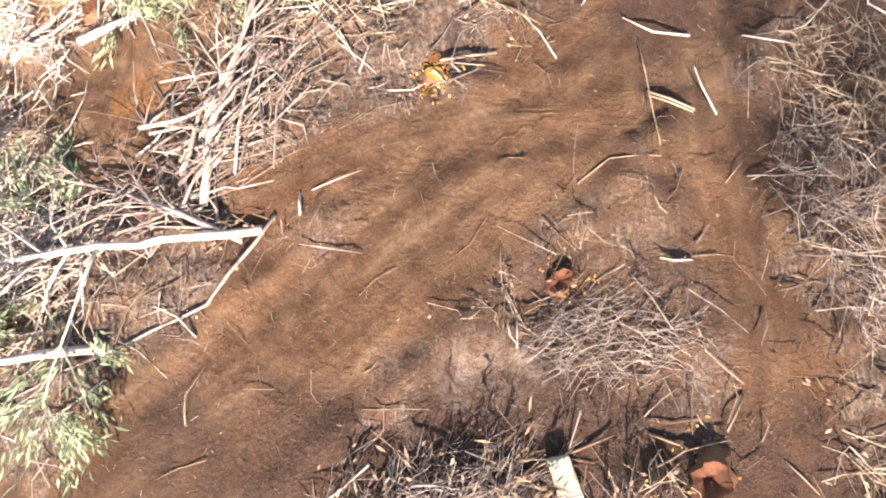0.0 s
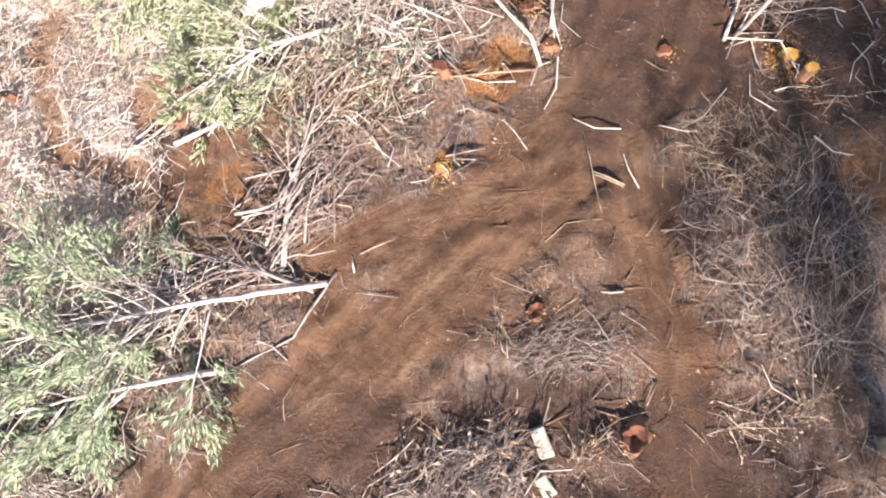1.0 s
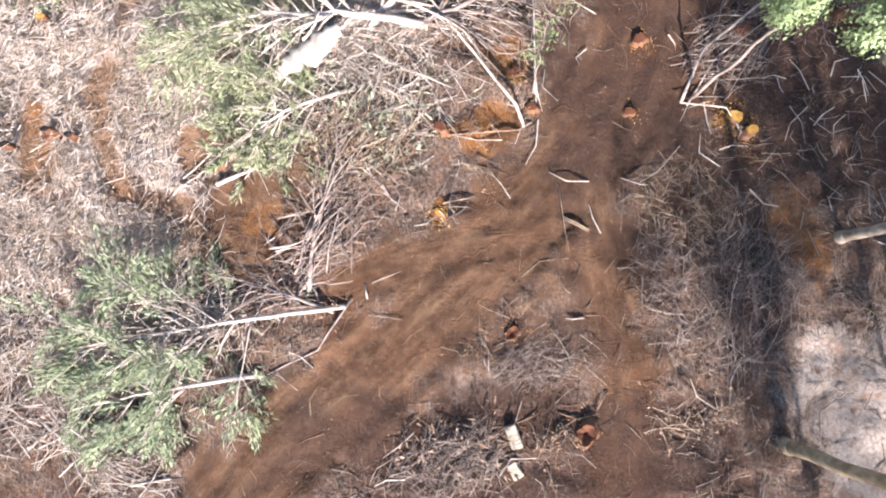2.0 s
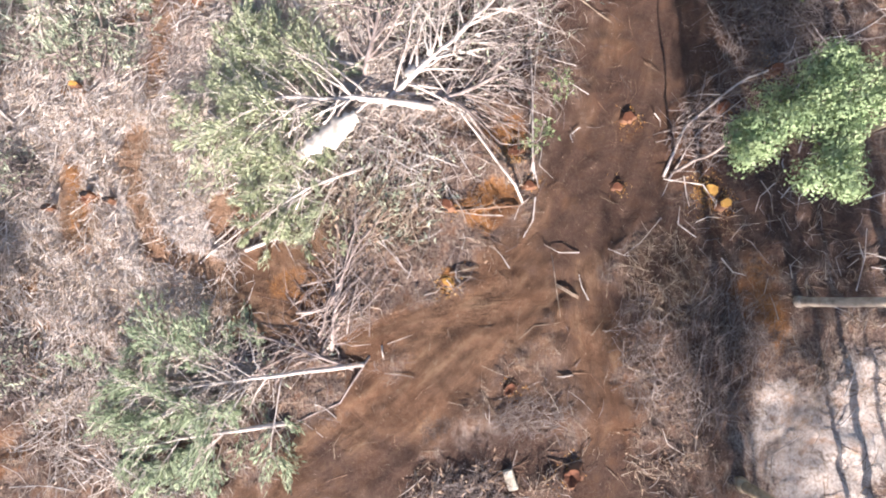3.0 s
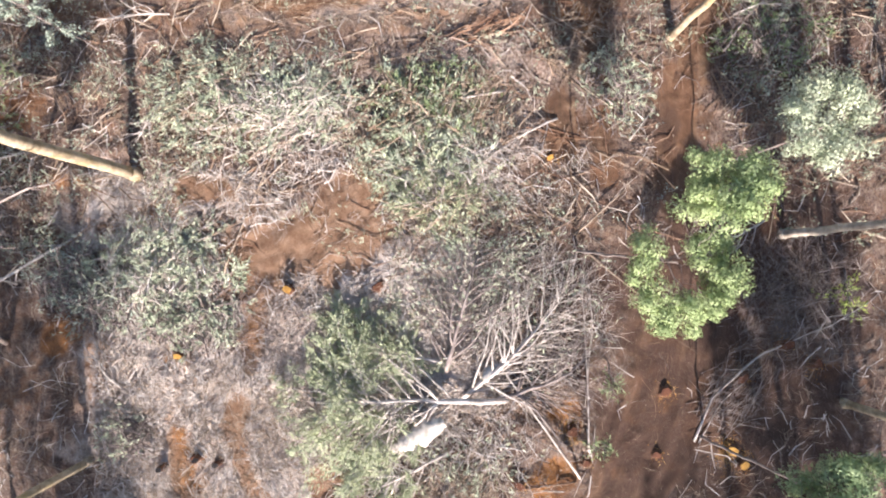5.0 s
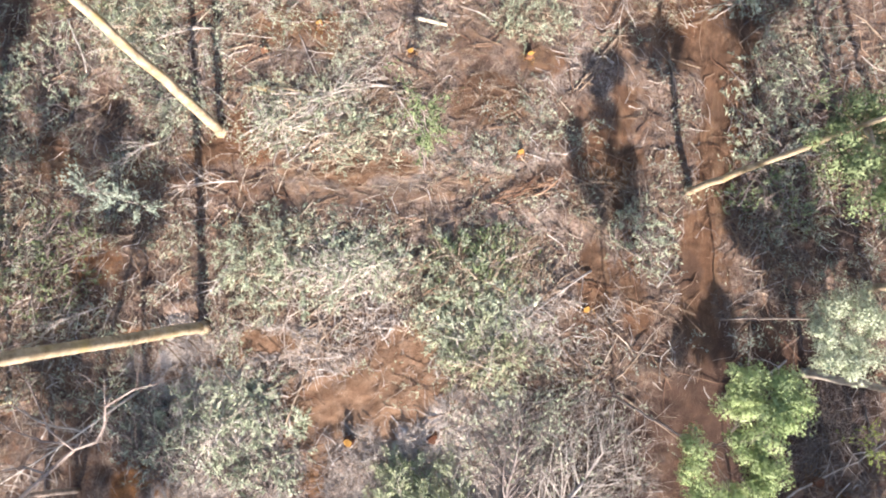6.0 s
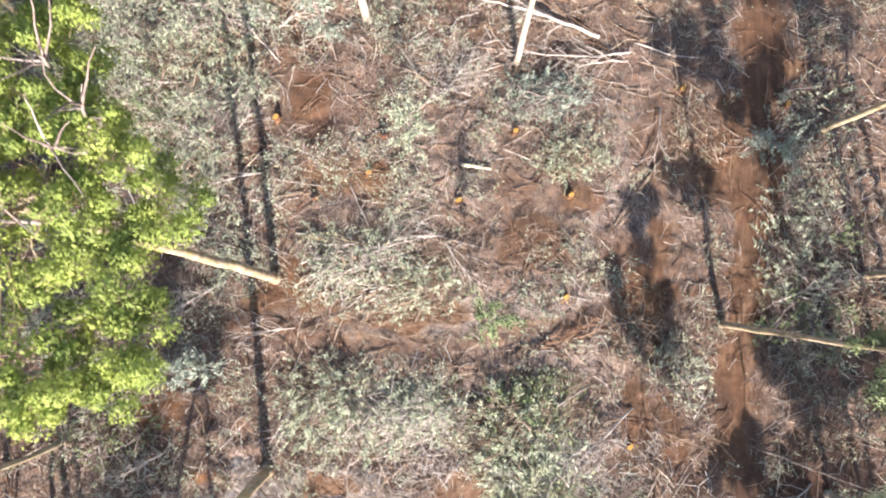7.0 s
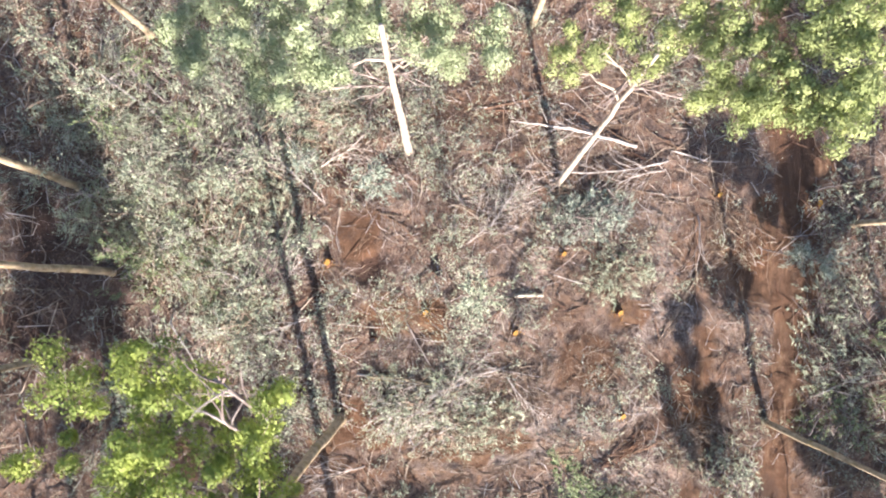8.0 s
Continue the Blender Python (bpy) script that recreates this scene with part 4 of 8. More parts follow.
def bark_sheet(pts, width, lift, label, seed):
    """A stripped sheet of bark: long, ragged at its edges, curled like a trough."""
    rng = random.Random(seed)
    (ax, ay), (bx, by) = pts
    o = Vector((ax, ay, gz(ax, ay) + lift))
    run = Vector((bx - ax, by - ay, gz(bx, by) - gz(ax, ay)))
    side = Vector((-run.y, run.x, 0)).normalized()
    rows, cols = 14, 7
    ragged = [(rng.uniform(0.55, 1.1), rng.uniform(0.55, 1.1)) for _ in range(rows)]
    v, f = [], []
    for deep in (0.0, -0.025):
        for i in range(rows):
            t = i / (rows - 1)
            taper = 0.45 + 0.55 * math.sin(math.pi * min(1.0, 0.15 + 0.8 * t))
            for j in range(cols):
                u = 2 * j / (cols - 1) - 1
                wide = width * taper * ragged[i][u > 0]
                v.append(run * (t + 0.03 * rng.uniform(-1, 1) * (i in (0, rows - 1))) + side * (u * wide * 0.5) + Vector((0, 0, deep + 0.16 * width * (1 - u * u) + rng.uniform(-0.008, 0.008) + 0.05 * math.sin(5 * t + seed))))
    n = rows * cols
    for i in range(rows - 1):
        for j in range(cols - 1):
            a = i * cols + j
            f += [(a, a + cols, a + cols + 1, a + 1), (n + a, n + a + 1, n + a + cols + 1, n + a + cols)]
    edge = [j for j in range(cols)] + [i * cols + cols - 1 for i in range(1, rows)] + [(rows - 1) * cols + j for j in range(cols - 2, -1, -1)] + [i * cols for i in range(rows - 2, 0, -1)]
    f += [(a, b, n + b, n + a) for a, b in zip(edge, edge[1:] + edge[:1])]
    ob = part("bark_sheet", v, f, WHITE_SLAB, smooth=True)
    ob.location = o
    return tagged(ob, label, "bark")


def sapling(x, y, height, top, label, leaf, seed, r=0.9, leaves=1500, long=1.0, turn=0.0):
    """A thin young gum: a whip of a stem and an airy feathery head."""
    rng = random.Random(seed)
    o = Vector((x, y, gz(x, y)))
    thing = hold("sapling", o, label, "sapling", "young trees")
    t = Vector(top)
    stem = [Vector((0, 0, -0.05)).lerp(Vector((t.x, t.y, height)), i / 8) + Vector((rng.gauss(0, 0.03), rng.gauss(0, 0.03), 0)) for i in range(9)]
    tb, lv = Tubes(), Leaves(seed)
    tb.add(stem, 0.035, 0.012, 6)
    c, s = math.cos(radians(turn)), math.sin(radians(turn))
    for k in range(34):
        i = rng.randrange(4, 9)
        u, v = rng.gauss(0, 0.5) * r * long, rng.gauss(0, 0.5) * r
        q = stem[i] + Vector((u * c - v * s, u * s + v * c, rng.gauss(0.1, 0.3)))
        tb.add([stem[i], stem[i].lerp(q, 0.5) + Vector((0, 0, 0.06)), q], 0.012, 0.004, 3, False)
        lv.spray(stem[i].lerp(q, 0.35), q - stem[i].lerp(q, 0.35), leaves // 34, 1.3, 0.14, 0.045, 0.3)
    woody("stem", tb, GREY_WOOD, thing, smooth=True)
    lv.place("crown", leaf, thing)
    return thing


def scatter_twigs(name, label, material, count, seed, box, keep, sizes, radii, lift, sides=3):
    """Loose twigs strewn over the ground; keep: the share that stays, by the fields of the ground."""
    rs = np.random.RandomState(seed)
    x, y = rs.uniform(box[0], box[1], count), rs.uniform(box[2], box[3], count)
    f = ground_fields(x, y)
    ok = rs.rand(count) < keep(x, y, f)
    x, y = x[ok], y[ok]
    n = len(x)
    ln, r = rs.uniform(*sizes, n) ** 1.0, rs.uniform(*radii, n)
    a = rs.uniform(0, 2 * np.pi, n)
    dx, dy = np.cos(a), np.sin(a)
    off = rs.normal(0, 0.16, n) * ln
    pts = []
    for t in (-0.5, 0.05, 0.5):
        px, py = x + dx * ln * t - dy * off * (abs(t) < 0.2), y + dy * ln * t + dx * off * (abs(t) < 0.2)
        pts.append(np.stack([px, py, ground_z(px, py) + r + np.abs(rs.normal(0, 1, n)) * lift], -1))
    verts = np.empty((n, 3, sides, 3))
    side, up = np.stack([-dy, dx, np.zeros(n)], -1), np.array([0, 0, 1.0])
    for i, p in enumerate(pts):
        rr = r * (1.0, 0.85, 0.45)[i]
        for k in range(sides):
            w = 2 * np.pi * k / sides + 0.5
            verts[:, i, k] = p + side * (rr * np.cos(w))[:, None] + up * (rr * np.sin(w))[:, None]
    base = (np.arange(n) * 3 * sides)[:, None]
    faces = []
    for i in range(2):
        for k in range(sides):
            faces.append(base + np.array([i * sides + k, i * sides + (k + 1) % sides, (i + 1) * sides + (k + 1) % sides, (i + 1) * sides + k]))
    quads = np.stack(faces, 1).reshape(-1, 4)
    return tagged(bulk(name, verts.reshape(-1, 3), quads, material), label, "twigs", kind="stuff")


def bulk(name, verts, quads, material):
    me = bpy.data.meshes.new(name)
    me.vertices.add(len(verts))
    me.vertices.foreach_set("co", np.ascontiguousarray(verts, float).ravel())
    me.loops.add(quads.size)
    me.polygons.add(len(quads))
    me.polygons.foreach_set("loop_start", np.arange(len(quads)) * 4)
    me.polygons.foreach_set("loop_total", np.full(len(quads), 4))
    me.loops.foreach_set("vertex_index", np.ascontiguousarray(quads, int).ravel())
    me.update(calc_edges=True)
    me.materials.append(material)
    return new(name, me)


def scatter_flakes(name, label, material, count, seed, box, keep, size):
    """Dead leaves and bark flakes lying about."""
    rs = np.random.RandomState(seed)
    x, y = rs.uniform(box[0], box[1], count), rs.uniform(box[2], box[3], count)
    ok = rs.rand(count) < keep(x, y, ground_fields(x, y))
    x, y = x[ok], y[ok]
    n = len(x)
    a, ln = rs.uniform(0, 2 * np.pi, n), rs.uniform(*size, n)
    wd = ln * rs.uniform(0.2, 0.45, n)
    d, s = np.stack([np.cos(a), np.sin(a), rs.normal(0, 0.25, n)], -1), np.stack([-np.sin(a), np.cos(a), rs.normal(0, 0.35, n)], -1)
    p = np.stack([x, y, ground_z(x, y) + 0.012 + np.abs(rs.normal(0, 0.03, n))], -1)
    v = np.stack([p - d * ln[:, None] * 0.5, p + s * wd[:, None] * 0.5, p + d * ln[:, None] * 0.5, p - s * wd[:, None] * 0.5], 1)
    return tagged(bulk(name, v.reshape(-1, 3), np.arange(n * 4).reshape(-1, 4), material), label, "leaf litter", kind="stuff")



def scatter_tufts(name, label, wood, leaf, count, seed, box, keep, radius, shoots, per, leaf_size, high):
    """Small heaps of broken leafy shoots, too many to count."""
    rs = np.random.RandomState(seed)
    x, y = rs.uniform(box[0], box[1], count), rs.uniform(box[2], box[3], count)
    ok = rs.rand(count) < keep(x, y, ground_fields(x, y))
    x, y = x[ok], y[ok]
    n = len(x) * shoots
    turn, rad = np.repeat(rs.uniform(0, 2 * np.pi, len(x)), shoots), np.repeat(rs.uniform(*radius, len(x)), shoots)
    a = turn + rs.normal(0, 0.9, n)
    off = rs.normal(0, 0.45, (n, 2)) * rad[:, None]
    px, py = np.repeat(x, shoots) + off[:, 0], np.repeat(y, shoots) + off[:, 1]
    d = np.stack([np.cos(a), np.sin(a), rs.normal(0.12, 0.25, n)], 1)
    ln = rad * rs.uniform(0.7, 1.6, n)
    p0 = np.stack([px, py, ground_z(px, py) + rs.rand(n) * high * rad + 0.02], 1)
    p2 = p0 + d * ln[:, None]
    p2[:, 2] = np.maximum(p2[:, 2], ground_z(p2[:, 0], p2[:, 1]) + 0.03)
    p1 = (p0 + p2) / 2 + rs.normal(0, 0.09, (n, 3)) * ln[:, None] + (0, 0, 0.03)
    tb = Tubes()
    for q0, q1, q2, r in zip(p0.tolist(), p1.tolist(), p2.tolist(), rs.uniform(0.005, 0.014, n).tolist()):
        tb.add((q0, q1, q2), r, r * 0.4, 3, False)
    ob = tagged(part(name, *tb.arrays(), wood), label, "broken twigs", kind="stuff")
    if per:
        lv = Leaves(seed)
        t = rs.uniform(0.25, 1.15, (n, per, 1))
        at = p0[:, None] * (1 - t) + p2[:, None] * t + rs.normal(0, 0.1, (n, per, 3)) * ln[:, None, None]
        way = np.repeat(d[:, None], per, 1) + rs.normal(0, 0.7, (n, per, 3)) * (1, 1, 0.5)
        lv.batch(at.reshape(-1, 3), way.reshape(-1, 3), leaf_size[0], leaf_size[1], 0.6)
        tagged(lv.place(name + "_leaves", leaf, None), label, "cut foliage", kind="stuff")
    return ob


build_ground()


# ---- standing trees round the clearing ----
standing_tree(-16.30, 19.50, 18.5, 0.25, "tall standing gum with mossy golden bark", BARK, GREEN, 1, lean=(0.1, -0.5), crowns=[(-0.5, -0.1, 17.9, 1.0), (-1.4, 1.3, 17.7, 1.2), (-2.2, 1.2, 18.0, 1.1), (-3.1, 0.6, 17.4, 1.2), (-4.0, -0.2, 18.1, 0.9), (-2.9, -1.0, 18.2, 1.0), (-1.6, -0.9, 16.7, 1.0)])
standing_tree(11.50, 16.18, 11, 0.17, "tall pale gum at the edge of the track", WHITE_BARK, GREEN, 2, lean=(0.2, 0.1), crowns=[(2.4, 0.5, 9.2, 0.9), (1.1, 1.5, 10.2, 1.0), (-0.2, 1.2, 10.0, 0.9), (-0.7, 0.1, 10.3, 1.3), (0.2, -1.4, 9.8, 1.0), (0.8, -0.9, 9.8, 1.0)])
standing_tree(-15.50, 28.85, 12.4, 0.25, "tall gum with golden bark and a lime-green crown", BARK, LIME, 3, lean=(-0.2, 1.1), crowns=[(-0.1, 6.4, 13.4, 0.5), (-0.1, 6.0, 13.4, 0.4), (0.9, 5.7, 13.5, 0.5), (2.3, 5.2, 13.6, 0.4), (1.8, 4.7, 13.4, 0.5), (-0.3, 4.8, 13.6, 0.5), (-0.1, 4.5, 13.0, 0.5), (-0.7, 3.9, 13.3, 0.5), (0.2, 3.6, 13.6, 0.5), (0.9, 3.9, 13.4, 0.5), (0.5, 2.9, 13.5, 0.5), (1.8, 3.3, 13.1, 0.5), (0.9, 2.8, 13.3, 0.5), (-1.2, 2.8, 13.1, 0.5), (2.1, 2.4, 13.3, 0.5), (0.3, 2.3, 13.3, 0.5), (0.0, 1.6, 13.0, 0.5), (2.1, 1.8, 13.1, 0.5), (1.7, 1.1, 13.2, 0.6), (2.7, 1.6, 13.5, 0.5), (1.5, 0.7, 13.5, 0.5), (1.9, 0.5, 13.1, 0.4), (-0.1, 0.9, 13.5, 0.5), (-1.2, 1.4, 13.1, 0.5), (-0.5, 0.3, 13.4, 0.5), (-1.4, 0.5, 13.1, 0.5), (2.4, 0.7, 13.0, 0.4), (1.4, 2.2, 13.5, 0.3), (2.5, 1.2, 11.8, 0.6), (2.7, 0.4, 13.1, 0.6), (1.3, 2.9, 11.8, 0.6), (1.1, 4.1, 12.5, 0.6), (0.2, 5.1, 12.4, 0.6), (-1.4, 4.4, 11.9, 0.6), (0.1, 2.1, 12.5, 0.6), (0.7, 1.3, 12.1, 0.6), (0.6, 1.1, 13.1, 0.6), (-1.2, 2.1, 12.2, 0.6), (3.1, 0.9, 13.1, 0.6), (2.0, 2.1, 11.8, 0.6), (0.7, 4.6, 12.4, 0.6), (-0.8, 5.8, 12.2, 0.6), (-1.7, 5.8, 12.5, 0.6), (0.5, 3.2, 12.4, 0.6), (-1.9, 3.1, 11.9, 0.6), (0.9, -0.0, 13.1, 0.6), (2.1, -0.1, 13.1, 0.6), (0.0, 0.2, 13.1, 0.6), (-2.3, 1.8, 11.9, 0.6), (-2.5, 6.2, 12.6, 0.6), (-2.8, 4.7, 12.6, 0.6), (-2.5, 2.8, 12.6, 0.6), (0.5, -0.9, 13.0, 0.5), (1.0, -1.4, 13.0, 0.5), (1.7, -1.0, 12.9, 0.5), (2.3, -1.5, 13.1, 0.5), (2.7, -2.0, 13.2, 0.5), (1.7, -2.0, 12.9, 0.5), (0.9, -2.1, 13.2, 0.5), (1.3, -2.3, 13.1, 0.5), (2.3, -2.4, 13.1, 0.5), (0.7, -2.6, 13.3, 0.5), (2.8, -1.1, 13.1, 0.5), (1.4, -0.4, 13.1, 0.5), (2.3, -0.6, 13.1, 0.5)], clumps=5, size=0.3, fork=0.5, leaves=230, leaf_size=(0.085, 0.04), bare=[(1.2, 4.9, 14.0), (1.5, 3.2, 14.0), (0.0, 1.9, 14.0), (1.8, 1.9, 14.0), (1.1, 0.5, 14.0), (2.0, 2.7, 14.0), (1.7, 6.0, 14.0)])
standing_tree(7.05, 25.00, 9.6, 0.17, "standing gum beside the track with green crown", BARK, GREEN, 4, lean=(0.3, -0.3), crowns=[(2.4, -1.2, 7.7, 0.9), (2.6, -0.5, 8.6, 1.1), (1.3, -0.1, 8.0, 0.9), (1.0, -0.3, 7.4, 1.2), (-0.1, -1.4, 8.4, 0.9), (0.4, -2.0, 8.3, 1.1), (1.7, -2.0, 8.1, 1.1), (2.2, -1.8, 7.9, 0.8)], leaves=360, leaf_size=(0.1, 0.045), size=0.5)
standing_tree(-26.40, 38.00, 12, 0.2, "mossy gum at the wood's edge", BARK, GREEN, 5, lean=(0.2, 0.8), crowns=[(0.8, 0.1, 11.4, 1.4), (-0.3, 1.9, 10.1, 1.2), (-2.2, 1.2, 11.5, 1.0), (-2.3, 0.0, 11.0, 1.2), (-1.9, -0.8, 10.5, 1.4), (-0.3, -0.9, 11.4, 1.0)], deadwood=3)
standing_tree(-10.18, 41.90, 9.4, 0.22, "smooth white-barked gum with a wide pale green crown", WHITE_BARK, MINT, 6, lean=(-0.3, 1.2), crowns=[(-6.5, 2.1, 8.4, 0.6), (-5.8, 3.0, 7.7, 0.6), (-4.8, 1.3, 8.8, 0.6), (-4.7, 1.0, 7.6, 0.6), (-3.7, 1.0, 8.5, 0.6), (-3.7, 0.1, 8.6, 0.5), (-4.8, 3.1, 7.6, 0.6), (-2.6, 1.5, 8.5, 0.6), (-2.5, 0.9, 8.0, 0.5), (-1.6, 1.9, 8.3, 0.6), (-0.9, 2.5, 7.6, 0.6), (-0.1, 2.0, 7.7, 0.6), (0.9, 1.9, 7.8, 0.6), (1.0, 0.3, 8.7, 0.5), (1.8, 0.5, 7.8, 0.5), (1.7, 1.6, 8.5, 0.5), (2.8, 1.2, 8.7, 0.6), (2.8, -0.0, 8.7, 0.4), (-6.3, 1.6, 8.0, 0.5), (-3.3, 2.5, 8.0, 0.6), (-2.0, 0.4, 8.2, 0.4), (-2.0, 3.1, 8.5, 0.7), (-0.4, 3.4, 7.7, 0.7), (-3.7, 3.4, 8.5, 0.7), (1.3, 2.8, 8.6, 0.7)], clumps=6, size=0.42, fork=0.45, leaves=300, leaf_size=(0.1, 0.045), bare=[(-1.88, 1.28, 7.2), (-2.53, 0.59, 7.2), (0.24, 0.26, 7.2), (-1.27, 0.25, 7.2), (1.20, 1.69, 7.2)])
standing_tree(-2.49, 39.40, 9.6, 0.17, "slender white gum with forked stem and lime crown", WHITE_BARK, SPRING, 7, lean=(0.2, 2.0), crowns=[(-2.0, 3.3, 8.4, 0.5), (-1.1, 2.8, 8.5, 0.5), (-2.2, 2.7, 8.2, 0.5), (-0.2, 3.2, 9.0, 0.5), (0.2, 2.0, 9.0, 0.5), (0.8, 2.6, 9.5, 0.5), (-0.5, 3.7, 9.0, 0.6), (1.5, 2.2, 10.0, 0.5), (1.3, 2.9, 10.0, 0.5), (1.5, 1.4, 10.5, 0.5), (1.9, 1.7, 11.0, 0.5), (2.2, 0.7, 11.2, 0.5), (2.4, 0.1, 11.4, 0.5), (2.5, -0.7, 11.6, 0.4), (2.1, -0.5, 11.2, 0.4), (1.9, 0.3, 10.8, 0.5), (2.8, 1.1, 11.6, 0.5), (3.1, 1.2, 12.0, 0.5), (3.6, 1.2, 12.0, 0.5), (3.5, 0.3, 12.2, 0.5), (3.2, -0.1, 12.0, 0.5), (2.9, -0.9, 12.0, 0.5), (2.8, -1.4, 12.0, 0.4), (3.7, -0.4, 12.0, 0.4), (2.0, 2.3, 11.0, 0.6), (3.0, 2.7, 11.0, 0.6), (3.1, 2.1, 12.0, 0.6), (1.3, 0.4, 9.6, 0.5), (1.9, 0.7, 9.8, 0.4), (2.3, -0.2, 10.0, 0.4), (4.2, 1.6, 12.0, 0.6)], clumps=6, size=0.36, fork=0.5, leaves=280, leaf_size=(0.095, 0.042), bare=[(-0.10, 2.55, 8.6), (2.24, 1.71, 8.6), (2.69, 2.13, 8.6), (0.30, 1.48, 8.6), (-0.71, 1.04, 8.6)])
standing_tree(-27.50, 42.60, 11, 0.2, "mossy trunk among dark undergrowth", BARK, GREEN, 8, lean=(0.6, 1.0), crowns=[(1.0, -0.3, 9.3, 1.3), (-0.1, 0.9, 10.7, 1.1), (-1.9, 1.2, 9.8, 1.2), (-2.9, 0.4, 9.2, 1.1), (-1.9, -0.9, 9.8, 1.4), (-0.5, -1.0, 9.5, 1.4)], deadwood=2)
standing_tree(11.17, 3.33, 11, 0.15, "pale gum with stripped bark at the track", WHITE_BARK, GREEN, 9, lean=(0.1, 0.2), crowns=[(1.8, -0.0, 8.8, 1.3), (1.5, 1.0, 10.0, 0.9), (-0.3, 1.3, 8.7, 1.0), (-0.8, -0.2, 9.8, 0.9), (-0.1, -0.8, 9.4, 1.3), (1.4, -1.4, 9.2, 1.2)])
standing_tree(8.59, -2.35, 9.5, 0.18, "mossy gum standing on bare sandy soil", BARK, GREEN, 10, lean=(0.6, 0.2), crowns=[(2.9, -0.4, 8.0, 0.9), (2.3, 1.1, 8.1, 0.9), (1.4, 0.8, 7.5, 1.0), (0.8, -0.4, 8.5, 0.9), (1.3, -2.1, 7.3, 0.9), (3.1, -1.6, 8.1, 0.9)])
# Right-hand edge gums, mostly out of view, added to throw shade inwards.
standing_tree(9.90, -18.50, 12, 0.17, "standing gum at the clearing's edge", BARK, GREEN, 20, lean=(0.2, 0.1), crowns=[(2.2, 0.5, 10.5, 1.4), (1.5, 1.5, 10.7, 1.4), (-0.4, 1.1, 10.0, 1.4), (-1.1, 0.4, 10.8, 1.2), (-0.7, -1.1, 10.8, 1.1), (1.2, -1.6, 10.6, 1.2)], clumps=6, leaves=90, leaf_size=(0.16, 0.07))
standing_tree(13.00, -8.00, 12, 0.17, "standing gum at the clearing's edge", BARK, GREEN, 21, lean=(0.2, 0.1), crowns=[(2.2, -0.4, 10.3, 1.2), (1.6, 1.6, 10.6, 1.2), (-0.4, 1.2, 9.3, 1.1), (-0.9, -0.1, 10.6, 1.1), (-0.4, -0.9, 10.9, 1.3), (1.6, -1.4, 9.4, 1.1)], clumps=6, leaves=90, leaf_size=(0.16, 0.07))
standing_tree(14.50, 1.00, 12, 0.17, "standing gum at the clearing's edge", BARK, GREEN, 22, lean=(0.2, 0.1), crowns=[(1.5, 0.3, 9.3, 1.4), (1.1, 0.9, 10.3, 1.1), (-0.6, 1.0, 10.8, 1.1), (-1.9, -0.1, 10.4, 1.4), (-0.1, -1.1, 10.7, 1.2), (0.8, -1.2, 10.7, 1.2)], clumps=6, leaves=90, leaf_size=(0.16, 0.07))
standing_tree(13.50, 9.00, 11, 0.17, "standing gum at the clearing's edge", BARK, GREEN, 23, lean=(0.2, 0.1), crowns=[(2.5, 0.6, 9.7, 1.0), (1.0, 1.4, 9.1, 1.0), (-0.2, 1.5, 8.7, 1.2), (-0.9, 0.3, 9.4, 1.2), (-0.7, -1.7, 8.9, 1.0), (1.5, -1.4, 9.4, 1.3)], clumps=6, leaves=90, leaf_size=(0.16, 0.07))
standing_tree(15.00, 20.00, 12, 0.17, "standing gum at the clearing's edge", BARK, GREEN, 24, lean=(0.2, 0.1), crowns=[(2.4, 0.3, 9.6, 1.4), (1.5, 1.5, 9.4, 1.3), (-0.3, 1.9, 10.5, 1.3), (-1.8, 0.1, 10.9, 1.0), (-0.8, -2.0, 10.5, 1.2), (1.2, -2.1, 9.4, 1.3)], clumps=6, leaves=90, leaf_size=(0.16, 0.07))
standing_tree(15.00, 27.00, 12, 0.17, "standing gum at the clearing's edge", BARK, GREEN, 25, lean=(0.2, 0.1), crowns=[(2.5, -0.2, 10.6, 1.1), (0.9, 1.8, 9.4, 1.4), (-0.2, 1.4, 10.0, 1.2), (-1.6, 0.4, 10.6, 1.2), (-0.3, -1.7, 10.6, 1.0), (1.0, -1.5, 9.5, 1.4)], clumps=6, leaves=90, leaf_size=(0.16, 0.07))
standing_tree(14.00, 35.00, 11, 0.17, "standing gum at the clearing's edge", BARK, GREEN, 26, lean=(0.2, 0.1), crowns=[(1.6, 0.2, 8.6, 1.2), (1.7, 1.4, 9.5, 1.0), (-0.7, 1.4, 9.3, 1.4), (-1.2, -0.5, 9.7, 1.3), (0.0, -1.1, 9.8, 1.1), (0.8, -1.7, 9.6, 1.4)], clumps=6, leaves=90, leaf_size=(0.16, 0.07))
# Sparse gums added out of view so their crowns dapple the ground.
standing_tree(8.60, -21.50, 13, 0.09, "slender sparse gum beyond the clearing", BARK, GREEN, 80, lean=(0.2, 0.1), crowns=[(2.2, -0.3, 11.4, 1.7), (1.6, 1.4, 10.9, 1.4), (-0.7, 2.3, 11.8, 1.6), (-0.8, 1.0, 11.8, 1.4), (-1.7, -0.5, 11.8, 1.2), (-0.1, -1.4, 11.9, 1.2), (1.0, -1.1, 10.5, 1.1)], clumps=6, leaves=60, leaf_size=(0.17, 0.06), size=0.7)
